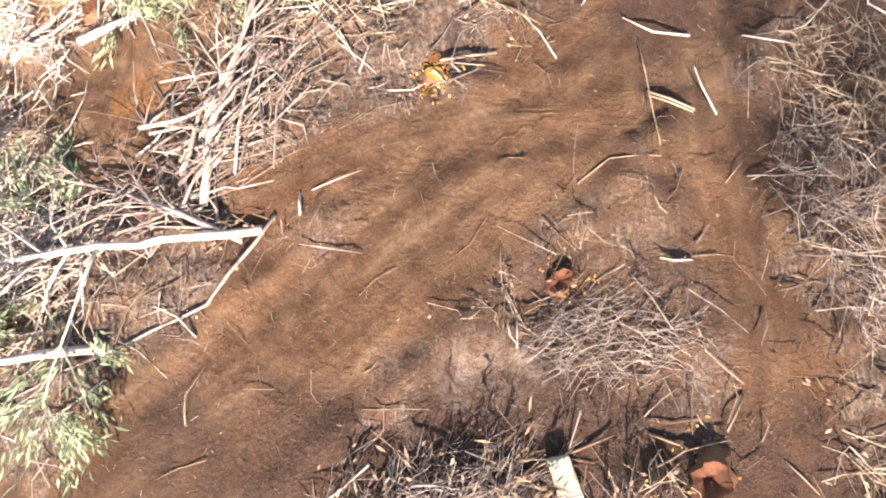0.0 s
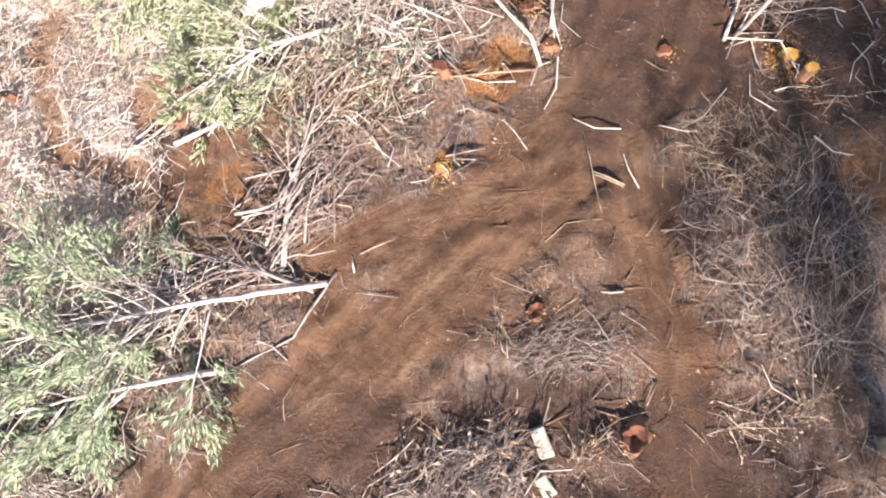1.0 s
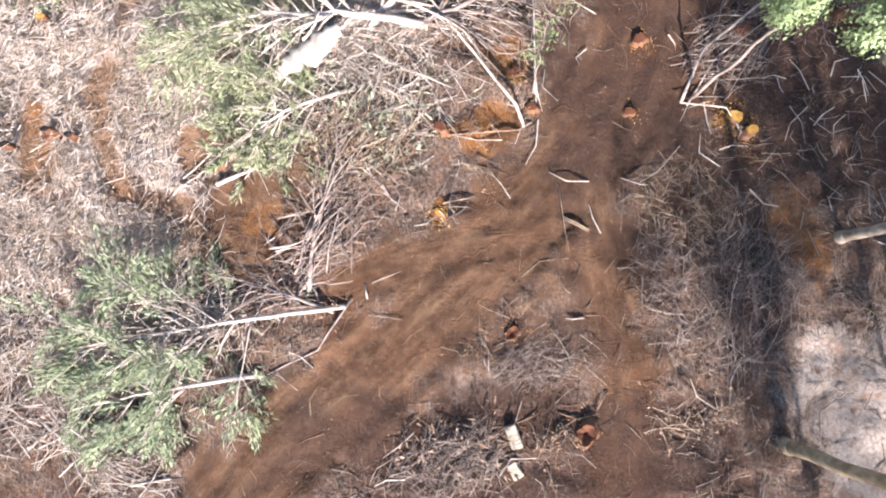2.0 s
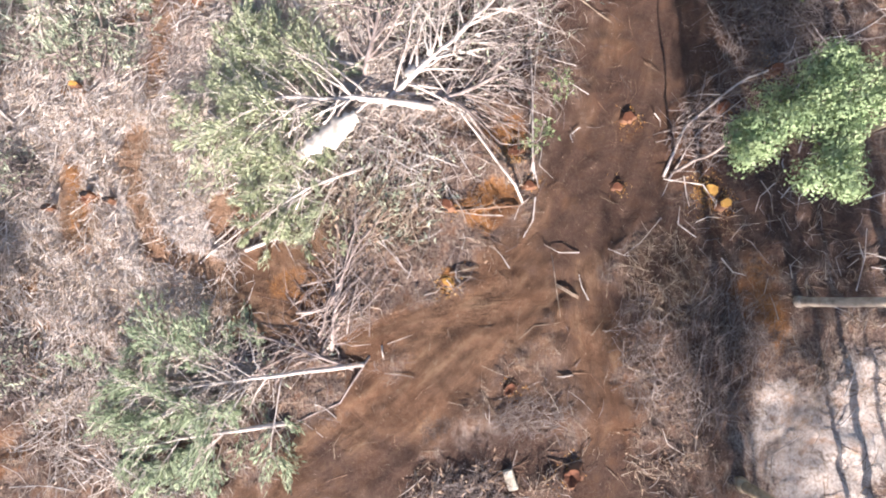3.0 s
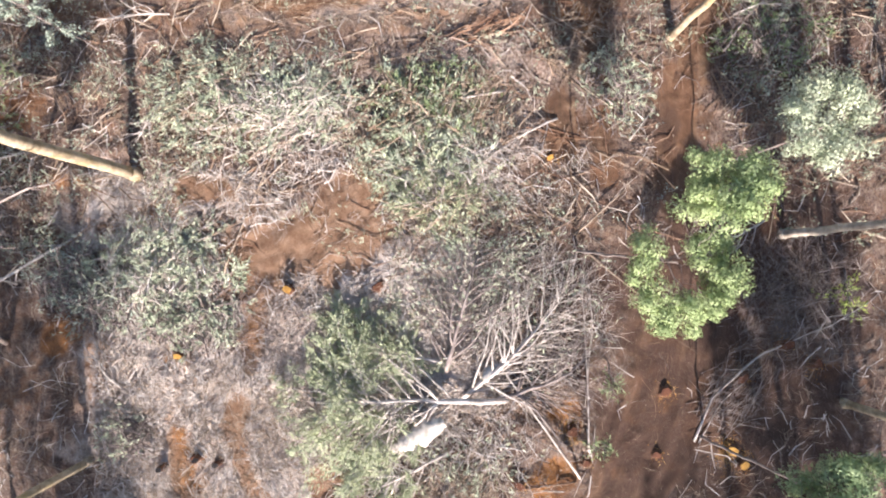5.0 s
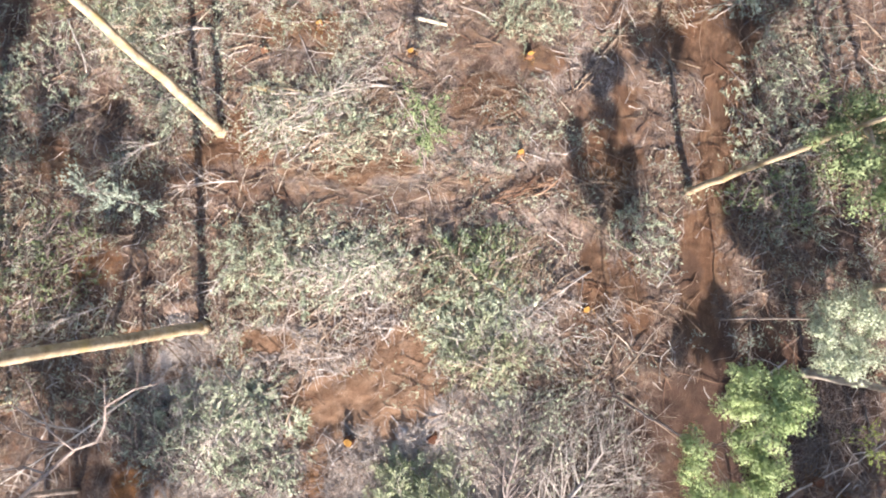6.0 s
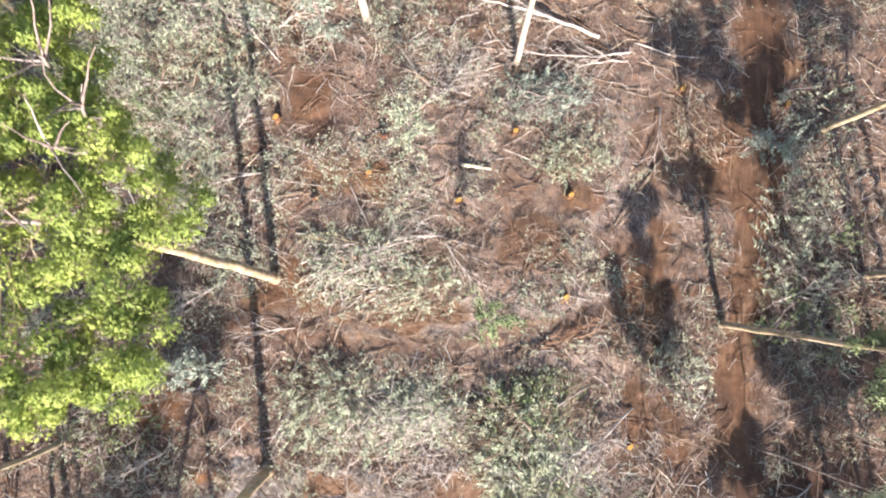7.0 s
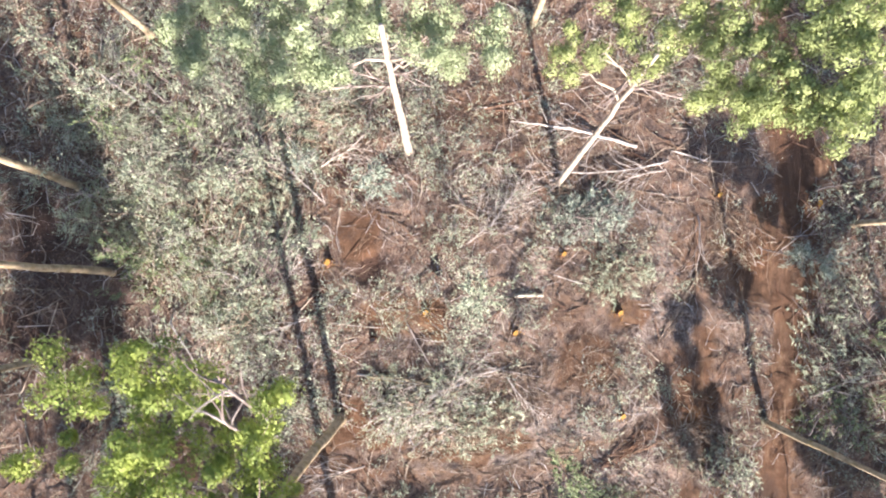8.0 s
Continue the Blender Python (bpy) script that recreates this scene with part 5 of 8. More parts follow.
standing_tree(10.00, -25.00, 13, 0.09, "slender sparse gum beyond the clearing", BARK, GREEN, 82, lean=(0.2, 0.1), crowns=[(2.1, -0.4, 11.1, 1.7), (1.3, 2.0, 11.4, 1.2), (-0.5, 1.6, 11.2, 1.2), (-1.7, 1.2, 10.5, 1.2), (-1.3, -0.6, 11.1, 1.4), (-0.2, -1.1, 10.9, 1.3), (1.5, -1.5, 11.4, 1.4)], clumps=6, leaves=60, leaf_size=(0.17, 0.06), size=0.7)
standing_tree(12.20, -6.50, 13, 0.09, "slender sparse gum beyond the clearing", BARK, GREEN, 84, lean=(0.2, 0.1), crowns=[(2.7, 0.3, 10.4, 1.1), (0.9, 1.5, 10.6, 1.4), (-0.2, 2.1, 11.3, 1.4), (-1.2, 0.4, 11.0, 1.6), (-1.4, -1.1, 10.5, 1.6), (-0.8, -2.0, 10.5, 1.4), (1.6, -1.3, 10.3, 1.2)], clumps=6, leaves=60, leaf_size=(0.17, 0.06), size=0.7)
standing_tree(14.00, -11.00, 12, 0.09, "slender sparse gum beyond the clearing", BARK, GREEN, 85, lean=(0.2, 0.1), crowns=[(2.3, -0.4, 9.5, 1.6), (1.7, 1.2, 10.5, 1.6), (-0.3, 2.0, 10.2, 1.6), (-1.4, 1.2, 10.3, 1.4), (-0.8, -0.5, 10.2, 1.4), (0.0, -1.8, 10.8, 1.5), (1.3, -1.1, 10.0, 1.6)], clumps=6, leaves=60, leaf_size=(0.17, 0.06), size=0.7)
standing_tree(-19.00, -6.50, 12, 0.09, "slender sparse gum beyond the clearing", BARK, GREEN, 87, lean=(0.2, 0.1), crowns=[(1.7, -0.3, 10.6, 1.4), (1.5, 1.1, 10.2, 1.3), (-0.2, 1.3, 9.9, 1.3), (-1.9, 0.7, 10.1, 1.6), (-1.8, -0.4, 9.7, 1.2), (0.1, -1.3, 9.3, 1.3), (1.7, -1.5, 10.6, 1.3)], clumps=6, leaves=60, leaf_size=(0.17, 0.06), size=0.7)
standing_tree(-22.00, -4.50, 13, 0.09, "slender sparse gum beyond the clearing", BARK, GREEN, 88, lean=(0.2, 0.1), crowns=[(1.7, -0.1, 11.7, 1.5), (1.6, 1.7, 11.7, 1.5), (0.3, 2.5, 10.5, 1.2), (-1.1, 1.0, 11.4, 1.2), (-1.5, -0.4, 11.7, 1.2), (0.3, -1.5, 11.7, 1.2), (2.3, -1.5, 11.9, 1.5)], clumps=6, leaves=60, leaf_size=(0.17, 0.06), size=0.7)
standing_tree(-17.20, -6.00, 13, 0.09, "slender sparse gum beyond the clearing", BARK, GREEN, 89, lean=(0.2, 0.1), crowns=[(2.2, -0.5, 11.9, 1.2), (0.9, 1.3, 11.0, 1.6), (0.1, 2.1, 10.4, 1.6), (-0.8, 0.5, 10.5, 1.4), (-1.3, -1.1, 11.9, 1.2), (-0.1, -1.3, 11.6, 1.5), (1.3, -0.7, 11.7, 1.2)], clumps=6, leaves=60, leaf_size=(0.17, 0.06), size=0.7)
standing_tree(-28.00, 9.00, 12, 0.09, "slender sparse gum beyond the clearing", BARK, GREEN, 90, lean=(0.2, 0.1), crowns=[(1.6, -0.2, 10.4, 1.4), (1.2, 1.4, 10.0, 1.6), (-0.3, 1.4, 9.7, 1.2), (-0.9, 0.4, 10.4, 1.7), (-1.0, -1.0, 10.6, 1.2), (0.2, -1.4, 10.4, 1.1), (1.8, -1.9, 9.6, 1.2)], clumps=6, leaves=60, leaf_size=(0.17, 0.06), size=0.7)
standing_tree(-30.00, 13.50, 12, 0.09, "slender sparse gum beyond the clearing", BARK, GREEN, 91, lean=(0.2, 0.1), crowns=[(1.7, -0.4, 10.4, 1.2), (1.2, 2.1, 10.5, 1.4), (-0.3, 1.4, 10.3, 1.3), (-1.9, 1.1, 9.6, 1.5), (-0.8, -0.8, 10.9, 1.4), (-0.0, -1.6, 10.2, 1.7), (1.5, -1.8, 10.6, 1.6)], clumps=6, leaves=60, leaf_size=(0.17, 0.06), size=0.7)
standing_tree(-28.80, 17.50, 12, 0.09, "slender sparse gum beyond the clearing", BARK, GREEN, 92, lean=(0.2, 0.1), crowns=[(2.2, -0.1, 10.2, 1.4), (1.5, 2.2, 10.4, 1.6), (-0.2, 1.8, 10.6, 1.7), (-1.6, 0.8, 9.4, 1.6), (-1.5, -1.0, 9.6, 1.4), (0.1, -1.4, 10.0, 1.5), (1.9, -1.4, 10.4, 1.7)], clumps=6, leaves=60, leaf_size=(0.17, 0.06), size=0.7)
standing_tree(-31.00, 22.00, 12, 0.09, "slender sparse gum beyond the clearing", BARK, GREEN, 93, lean=(0.2, 0.1), crowns=[(2.1, 0.5, 10.2, 1.3), (1.6, 1.0, 9.6, 1.2), (0.3, 1.2, 10.2, 1.2), (-1.3, 0.6, 10.8, 1.5), (-1.4, -1.2, 10.5, 1.6), (0.4, -1.4, 9.8, 1.3), (1.4, -1.9, 10.8, 1.2)], clumps=6, leaves=60, leaf_size=(0.17, 0.06), size=0.7)
standing_tree(-18.40, 7.34, 11, 0.16, "mossy leaning gum at the clearing's edge", BARK, GREEN, 31, lean=(-0.3, -0.2), crowns=[(0.2, -0.7, 9.5, 1.2), (-0.1, 0.3, 9.3, 1.2), (-1.3, 1.2, 10.0, 0.9), (-2.1, -0.4, 9.6, 1.3), (-1.4, -1.1, 10.4, 1.1), (-0.4, -1.6, 9.5, 1.3)])
# Left and far edge gums, most of them added for their shade.
standing_tree(-17.00, -14.00, 12, 0.18, "standing gum at the clearing's edge", BARK, GREEN, 40, lean=(-0.2, 0.3), crowns=[(1.6, 0.1, 9.4, 1.1), (-0.1, 2.0, 9.5, 1.1), (-1.6, 1.3, 9.3, 1.4), (-2.2, 0.6, 10.3, 1.2), (-0.8, -1.0, 10.3, 1.0), (0.4, -0.6, 10.1, 1.4)], leaves=80, leaf_size=(0.19, 0.085))
standing_tree(-18.50, -9.00, 12, 0.18, "standing gum at the clearing's edge", BARK, GREEN, 41, lean=(-0.2, 0.3), crowns=[(0.8, 0.1, 9.6, 1.4), (0.3, 1.8, 10.2, 1.1), (-1.6, 1.6, 10.5, 1.3), (-2.0, -0.1, 9.5, 1.0), (-1.0, -1.0, 10.3, 1.3), (0.0, -1.7, 9.4, 1.4)], leaves=80, leaf_size=(0.19, 0.085))
standing_tree(-21.00, -3.00, 12, 0.18, "standing gum at the clearing's edge", BARK, GREEN, 42, lean=(-0.2, 0.3), crowns=[(0.6, 0.3, 9.7, 1.1), (0.2, 1.9, 10.7, 1.0), (-1.0, 1.2, 9.6, 1.2), (-1.7, 0.6, 10.3, 1.2), (-1.6, -1.1, 10.6, 1.0), (0.7, -1.2, 9.8, 1.0)], leaves=80, leaf_size=(0.19, 0.085))
standing_tree(-23.00, 9.00, 12, 0.18, "standing gum at the clearing's edge", BARK, GREEN, 43, lean=(-0.2, 0.3), crowns=[(1.3, -0.3, 9.5, 1.2), (0.3, 2.0, 10.0, 1.2), (-0.9, 1.7, 9.9, 1.4), (-2.4, 0.1, 10.0, 1.0), (-1.1, -1.7, 9.9, 1.0), (0.3, -1.2, 10.5, 1.2)], leaves=80, leaf_size=(0.19, 0.085))
standing_tree(-26.00, 16.00, 12, 0.18, "standing gum at the clearing's edge", BARK, GREEN, 44, lean=(-0.2, 0.3), crowns=[(1.2, 0.1, 10.7, 1.0), (0.2, 1.0, 9.5, 1.0), (-1.0, 1.8, 10.9, 1.3), (-2.0, 0.3, 10.4, 1.1), (-1.9, -1.2, 10.3, 1.0), (-0.2, -0.9, 10.8, 1.0)], leaves=80, leaf_size=(0.19, 0.085))
standing_tree(-26.50, 25.00, 12, 0.18, "standing gum at the clearing's edge", BARK, GREEN, 45, lean=(-0.2, 0.3), crowns=[(1.1, -0.0, 9.4, 1.1), (0.2, 1.0, 9.8, 1.0), (-1.3, 2.0, 9.4, 1.3), (-2.4, 0.6, 10.5, 1.1), (-1.1, -1.6, 9.4, 1.2), (0.8, -1.5, 9.6, 1.1)], leaves=80, leaf_size=(0.19, 0.085))
standing_tree(-30.00, 34.00, 12, 0.18, "standing gum at the clearing's edge", BARK, GREEN, 46, lean=(-0.2, 0.3), crowns=[(1.0, 0.5, 10.2, 1.4), (0.5, 1.5, 10.2, 1.4), (-0.8, 1.3, 9.8, 1.4), (-1.7, -0.0, 10.8, 1.2), (-1.0, -1.9, 9.4, 1.4), (0.1, -0.9, 10.0, 1.0)], leaves=80, leaf_size=(0.19, 0.085))
standing_tree(-22.60, 49.90, 11, 0.18, "standing gum at the clearing's edge", BARK, GREEN, 47, lean=(-0.2, 0.3), crowns=[(1.0, 0.1, 9.0, 1.1), (0.2, 1.5, 8.4, 1.2), (-0.8, 1.3, 8.7, 1.4), (-2.2, 0.2, 9.8, 1.4), (-1.1, -1.0, 9.1, 1.1), (0.3, -0.6, 8.9, 1.3)], leaves=80, leaf_size=(0.19, 0.085))
standing_tree(-2.50, 48.30, 11, 0.18, "standing gum at the clearing's edge", BARK, GREEN, 48, lean=(-0.2, 0.3), crowns=[(0.7, 0.2, 9.4, 1.1), (-0.2, 1.4, 9.5, 1.0), (-2.0, 1.6, 8.5, 1.3), (-2.1, 0.5, 9.7, 1.0), (-1.2, -0.7, 8.4, 1.2), (-0.1, -0.9, 9.4, 1.1)], leaves=80, leaf_size=(0.19, 0.085))
standing_tree(-31.00, 45.00, 12, 0.18, "standing gum at the clearing's edge", BARK, GREEN, 49, lean=(-0.2, 0.3), crowns=[(1.0, -0.2, 9.5, 1.3), (0.0, 1.2, 9.4, 1.3), (-1.1, 2.0, 10.3, 1.2), (-2.2, -0.2, 10.2, 1.2), (-1.3, -0.7, 10.0, 1.1), (0.4, -0.9, 9.9, 1.4)], leaves=80, leaf_size=(0.19, 0.085))
# Two unseen gums, added with crowns leaning west to shade the right side.
standing_tree(16.80, -12.50, 12.5, 0.16, "tall gum beyond the clearing with a one-sided crown", BARK, GREEN, 142, lean=(-0.9, 0.1), crowns=[(-3.2, 1.0, 10.9, 0.9), (-4.3, 1.9, 11.4, 0.7), (-5.2, 0.3, 10.2, 0.9), (-5.8, -1.4, 11.7, 0.8), (-4.4, 2.3, 10.9, 1.0), (-2.1, -2.1, 11.6, 1.1), (-6.0, -0.3, 10.3, 0.8), (-2.4, 2.1, 10.2, 0.8), (-4.7, -0.8, 11.8, 0.7), (-4.9, -1.8, 10.4, 0.8), (-5.7, -1.1, 11.6, 0.7)], clumps=5, leaves=80, leaf_size=(0.2, 0.08))
standing_tree(16.60, -17.50, 12.5, 0.16, "tall gum beyond the clearing with a one-sided crown", BARK, GREEN, 143, lean=(-0.9, 0.1), crowns=[(-1.6, 2.0, 11.8, 0.8), (-4.8, 1.3, 10.9, 0.9), (-2.3, 0.5, 10.2, 0.7), (-3.1, 2.6, 10.6, 0.7), (-1.8, 2.6, 11.3, 0.9), (-3.9, -2.3, 10.7, 0.8), (-5.1, 0.8, 10.2, 0.9), (-2.3, 1.1, 10.9, 1.1), (-2.3, 0.4, 11.2, 0.8), (-1.5, 1.2, 11.2, 0.8), (-3.6, -2.4, 11.7, 0.9)], clumps=5, leaves=80, leaf_size=(0.2, 0.08))
# Dense gums, added past both sides for the shade of their crowns.
standing_tree(16.80, 14.00, 16, 0.18, "dense gum in the wood beyond the clearing", BARK, GREEN, 140, lean=(-0.4, 0.1), crowns=[(-3.2, 0.3, 14.2, 1.4), (-2.0, 1.4, 15.0, 1.4), (-1.8, -1.2, 14.6, 1.4), (-0.4, 0.2, 15.6, 1.4), (0.6, 1.4, 14.4, 1.3), (0.4, -1.5, 14.8, 1.3)], clumps=6, leaves=80, leaf_size=(0.24, 0.11))
standing_tree(17.20, 20.00, 14, 0.18, "dense gum in the wood beyond the clearing", BARK, GREEN, 141, lean=(-0.4, 0.1), crowns=[(-3.4, 0.4, 12.2, 1.4), (-2.2, 1.5, 13.0, 1.4), (-1.7, -1.2, 12.6, 1.4), (-0.4, 0.2, 13.6, 1.4), (0.6, 1.4, 12.4, 1.3), (0.4, -1.5, 12.8, 1.3)], clumps=6, leaves=80, leaf_size=(0.24, 0.11))
standing_tree(-26.50, 12.50, 13, 0.14, "dense gum in the wood beyond the clearing", BARK, GREEN, 130, lean=(0.2, 0.1), crowns=[(0.8, 0.0, 12.1, 1.5), (0.2, 0.8, 11.3, 1.2), (-1.0, 1.7, 11.7, 1.4), (-1.4, 1.5, 11.9, 1.1), (-2.0, 0.1, 12.4, 1.2), (-2.2, -0.9, 12.3, 1.2), (-0.2, -2.1, 11.5, 1.4), (0.7, -1.1, 11.8, 1.5)], clumps=7, leaves=110, leaf_size=(0.2, 0.08), size=0.7)
standing_tree(-29.00, 20.50, 13, 0.14, "dense gum in the wood beyond the clearing", BARK, GREEN, 131, lean=(0.2, 0.1), crowns=[(1.3, -0.2, 11.0, 1.2), (1.0, 1.3, 11.5, 1.3), (-0.2, 1.2, 12.0, 1.3), (-1.7, 0.9, 11.7, 1.1), (-1.5, 0.2, 11.2, 1.3), (-1.7, -1.3, 11.9, 1.5), (-0.4, -1.0, 12.3, 1.3), (0.2, -0.8, 11.1, 1.1)], clumps=7, leaves=110, leaf_size=(0.2, 0.08), size=0.7)
standing_tree(-26.20, 21.50, 12, 0.14, "dense gum in the wood beyond the clearing", BARK, GREEN, 132, lean=(0.2, 0.1), crowns=[(0.9, -0.1, 11.3, 1.5), (1.0, 1.2, 11.4, 1.5), (0.1, 2.0, 10.3, 1.5), (-1.4, 1.4, 10.5, 1.4), (-2.4, -0.3, 11.2, 1.5), (-1.5, -1.2, 11.2, 1.4), (-0.2, -1.4, 11.4, 1.5), (0.6, -1.5, 10.8, 1.4)], clumps=7, leaves=110, leaf_size=(0.2, 0.08), size=0.7)
standing_tree(-25.40, 16.50, 12.5, 0.14, "dense gum in the wood beyond the clearing", BARK, GREEN, 133, lean=(0.2, 0.1), crowns=[(1.0, -0.0, 11.6, 1.5), (0.7, 1.0, 11.4, 1.4), (-1.0, 1.8, 11.8, 1.4), (-1.3, 1.1, 10.4, 1.3), (-1.8, 0.3, 10.6, 1.0), (-1.3, -1.1, 11.4, 1.5), (-0.7, -1.6, 10.6, 1.1), (0.4, -0.7, 12.0, 1.2)], clumps=7, leaves=110, leaf_size=(0.2, 0.08), size=0.7)
standing_tree(-29.50, 26.00, 12.5, 0.14, "dense gum in the wood beyond the clearing", BARK, GREEN, 134, lean=(0.2, 0.1), crowns=[(0.7, -0.0, 12.0, 1.5), (0.6, 1.5, 10.4, 1.4), (-0.2, 1.4, 11.2, 1.2), (-1.6, 1.0, 10.4, 1.2), (-2.4, -0.0, 11.6, 1.2), (-1.4, -1.6, 11.5, 1.2), (-0.1, -2.0, 11.0, 1.4), (1.2, -1.0, 11.5, 1.4)], clumps=7, leaves=110, leaf_size=(0.2, 0.08), size=0.7)
standing_tree(2.25, 15.68, 5.6, 0.06, "slim leaning young gum with a drooping green crown", GREY_WOOD, LIGHT_GREEN, 50, lean=(1.2, -0.6), crowns=[(-0.0, -0.8, 5.7, 0.36), (0.2, -1.5, 5.7, 0.36), (0.4, -2.2, 5.5, 0.36), (1.1, -2.2, 5.2, 0.36), (1.9, -2.4, 4.8, 0.36), (2.0, -1.9, 5.2, 0.36), (2.5, -1.5, 5.1, 0.36), (2.6, -1.0, 5.3, 0.36), (2.3, -0.9, 5.1, 0.36), (2.0, -0.3, 5.3, 0.36), (2.7, -0.3, 4.9, 0.36), (1.2, -1.7, 5.4, 0.36), (2.6, 1.9, 6.4, 0.34), (2.5, 1.5, 6.4, 0.34), (2.7, 1.4, 6.6, 0.34), (2.1, 1.1, 6.6, 0.34), (2.4, 0.9, 6.5, 0.34), (1.7, 0.7, 6.8, 0.34), (0.1, 0.0, 5.7, 0.36), (1.5, 2.1, 6.3, 0.34), (1.9, 1.7, 6.0, 0.34), (1.7, 1.2, 5.8, 0.34), (1.6, 0.8, 5.5, 0.34), (2.0, 0.8, 5.5, 0.34)], clumps=6, size=0.38, leaves=220, leaf_size=(0.085, 0.042), group='young trees', bend=0.6)
standing_tree(7.31, 7.86, 5.0, 0.06, "young gum with two pale stems and a rounded green crown", GREY_WOOD, LEAFY, 51, lean=(0.7, 0.1), crowns=[(-1.2, -1.0, 5.3, 0.42), (-0.6, -0.5, 5.3, 0.42), (0.2, -0.3, 5.1, 0.42), (0.7, 0.0, 5.3, 0.42), (1.4, 0.8, 5.1, 0.42), (1.5, -0.2, 5.2, 0.42), (2.6, 0.8, 4.4, 0.42), (1.0, 1.0, 4.9, 0.42), (0.8, -0.9, 5.3, 0.42), (0.8, -1.3, 5.1, 0.42), (0.3, -1.8, 5.4, 0.42), (0.4, 0.4, 4.6, 0.42), (1.5, -0.3, 4.8, 0.42), (-0.8, -0.5, 5.0, 0.42)], clumps=7, size=0.4, leaves=230, leaf_size=(0.085, 0.042), group='young trees')
standing_tree(7.89, 18.79, 7.0, 0.05, "young gum with thin pale stem and hanging foliage", GREY_WOOD, SAGE, 52, lean=(0.8, 0.4), crowns=[(-1.5, 0.4, 6.9, 0.36), (-0.7, 0.6, 6.7, 0.36), (-0.3, 0.6, 7.0, 0.36), (0.2, 0.1, 6.7, 0.36), (-1.8, -0.1, 7.2, 0.36), (-0.7, -0.1, 6.9, 0.36), (0.0, -0.6, 6.7, 0.36), (-1.8, -0.7, 7.1, 0.36), (-0.9, -0.8, 6.8, 0.36), (-0.8, -1.0, 7.0, 0.36), (-1.1, 0.9, 6.8, 0.36), (0.1, 1.0, 6.6, 0.36)], clumps=6, size=0.34, leaves=150, leaf_size=(0.09, 0.035), group='young trees')
sapling(-5.70, 26.30, 5.6, (0.30, 0.40, 0), "thin standing young gum with airy green head", GREEN, 61, r=1.0)
sapling(-8.40, 34.60, 4.9, (0.30, -0.20, 0), "thin standing young gum with airy sage head", SAGE, 62, r=1.1)
sapling(-11.82, 39.60, 4.2, (-0.04, 0.56, 0), "thin young gum with pale bluish head", BLUE_GREY, 63, r=0.9)
sapling(-17.76, 24.92, 4.0, (-0.77, 0.14, 0), "slanting blue-grey wattle sapling", BLUE_GREY, 64, r=1.0)
sapling(8.45, 34.37, 2.6, (1.10, -1.02, 0), "slanting blue-grey sapling by the track", BLUE_GREY, 65, r=0.9, long=1.4)
sapling(2.26, 7.74, 1.8, (0.15, 1.01, 0), "small green gum seedling", GREEN, 66, r=0.4, leaves=250)
sapling(3.41, 11.09, 1.2, (-0.25, -0.75, 0), "small green gum seedling", GREEN, 67, r=0.4, leaves=200)
sapling(13.78, 30.10, 2.0, (-1.42, -1.39, 0), "bright young gum regrowth", GREEN, 68, r=0.5, leaves=300)
sapling(14.13, 14.66, 2.4, (-2.26, -1.34, 0), "bright young gum regrowth", LIME, 69, r=0.5, leaves=300)
sapling(-26.28, 48.35, 3.4, (0.20, 0.10, 0), "slender sage-green regrowth sapling", SAGE, 700, r=0.8, leaves=500)
sapling(-24.42, 44.53, 3.0, (0.20, 0.10, 0), "slender green regrowth sapling", GREEN, 701, r=0.8, leaves=500)
sapling(-27.78, 42.60, 2.6, (0.20, 0.10, 0), "slender sage-green regrowth sapling", SAGE, 702, r=0.8, leaves=500)
sapling(-22.69, 41.92, 3.2, (0.20, 0.10, 0), "slender sage-green regrowth sapling", SAGE, 703, r=0.8, leaves=500)
sapling(-20.31, 43.92, 3.0, (0.20, 0.10, 0), "slender green regrowth sapling", GREEN, 704, r=0.8, leaves=500)
sapling(-18.86, 41.35, 2.4, (0.20, 0.10, 0), "slender sage-green regrowth sapling", SAGE, 705, r=0.8, leaves=500)
sapling(-17.13, 41.96, 2.8, (0.20, 0.10, 0), "slender sage-green regrowth sapling", SAGE, 706, r=0.8, leaves=500)
sapling(-15.39, 41.70, 2.2, (0.20, 0.10, 0), "slender sage-green regrowth sapling", BLUE_GREY, 707, r=0.8, leaves=500)
sapling(-21.59, 39.10, 2.6, (0.20, 0.10, 0), "slender sage-green regrowth sapling", SAGE, 708, r=0.8, leaves=500)
sapling(-24.56, 38.63, 2.8, (0.20, 0.10, 0), "slender green regrowth sapling", GREEN, 709, r=0.8, leaves=500)
sapling(-18.54, 45.68, 3.2, (0.20, 0.10, 0), "slender sage-green regrowth sapling", SAGE, 710, r=0.8, leaves=500)
sapling(-15.55, 43.75, 2.6, (0.20, 0.10, 0), "slender sage-green regrowth sapling", SAGE, 711, r=0.8, leaves=500)
sapling(-21.97, 47.12, 3.4, (0.20, 0.10, 0), "slender green regrowth sapling", GREEN, 712, r=0.8, leaves=500)
sapling(-25.07, 46.40, 3.2, (0.20, 0.10, 0), "slender sage-green regrowth sapling", SAGE, 713, r=0.8, leaves=500)
sapling(-16.80, 47.44, 3.0, (0.20, 0.10, 0), "slender sage-green regrowth sapling", SAGE, 714, r=0.8, leaves=500)
sapling(-19.35, 48.44, 3.2, (0.20, 0.10, 0), "slender sage-green regrowth sapling", SAGE, 715, r=0.8, leaves=500)
sapling(-15.48, 37.94, 2.0, (0.20, 0.10, 0), "slender sage-green regrowth sapling", SAGE, 716, r=0.8, leaves=500)
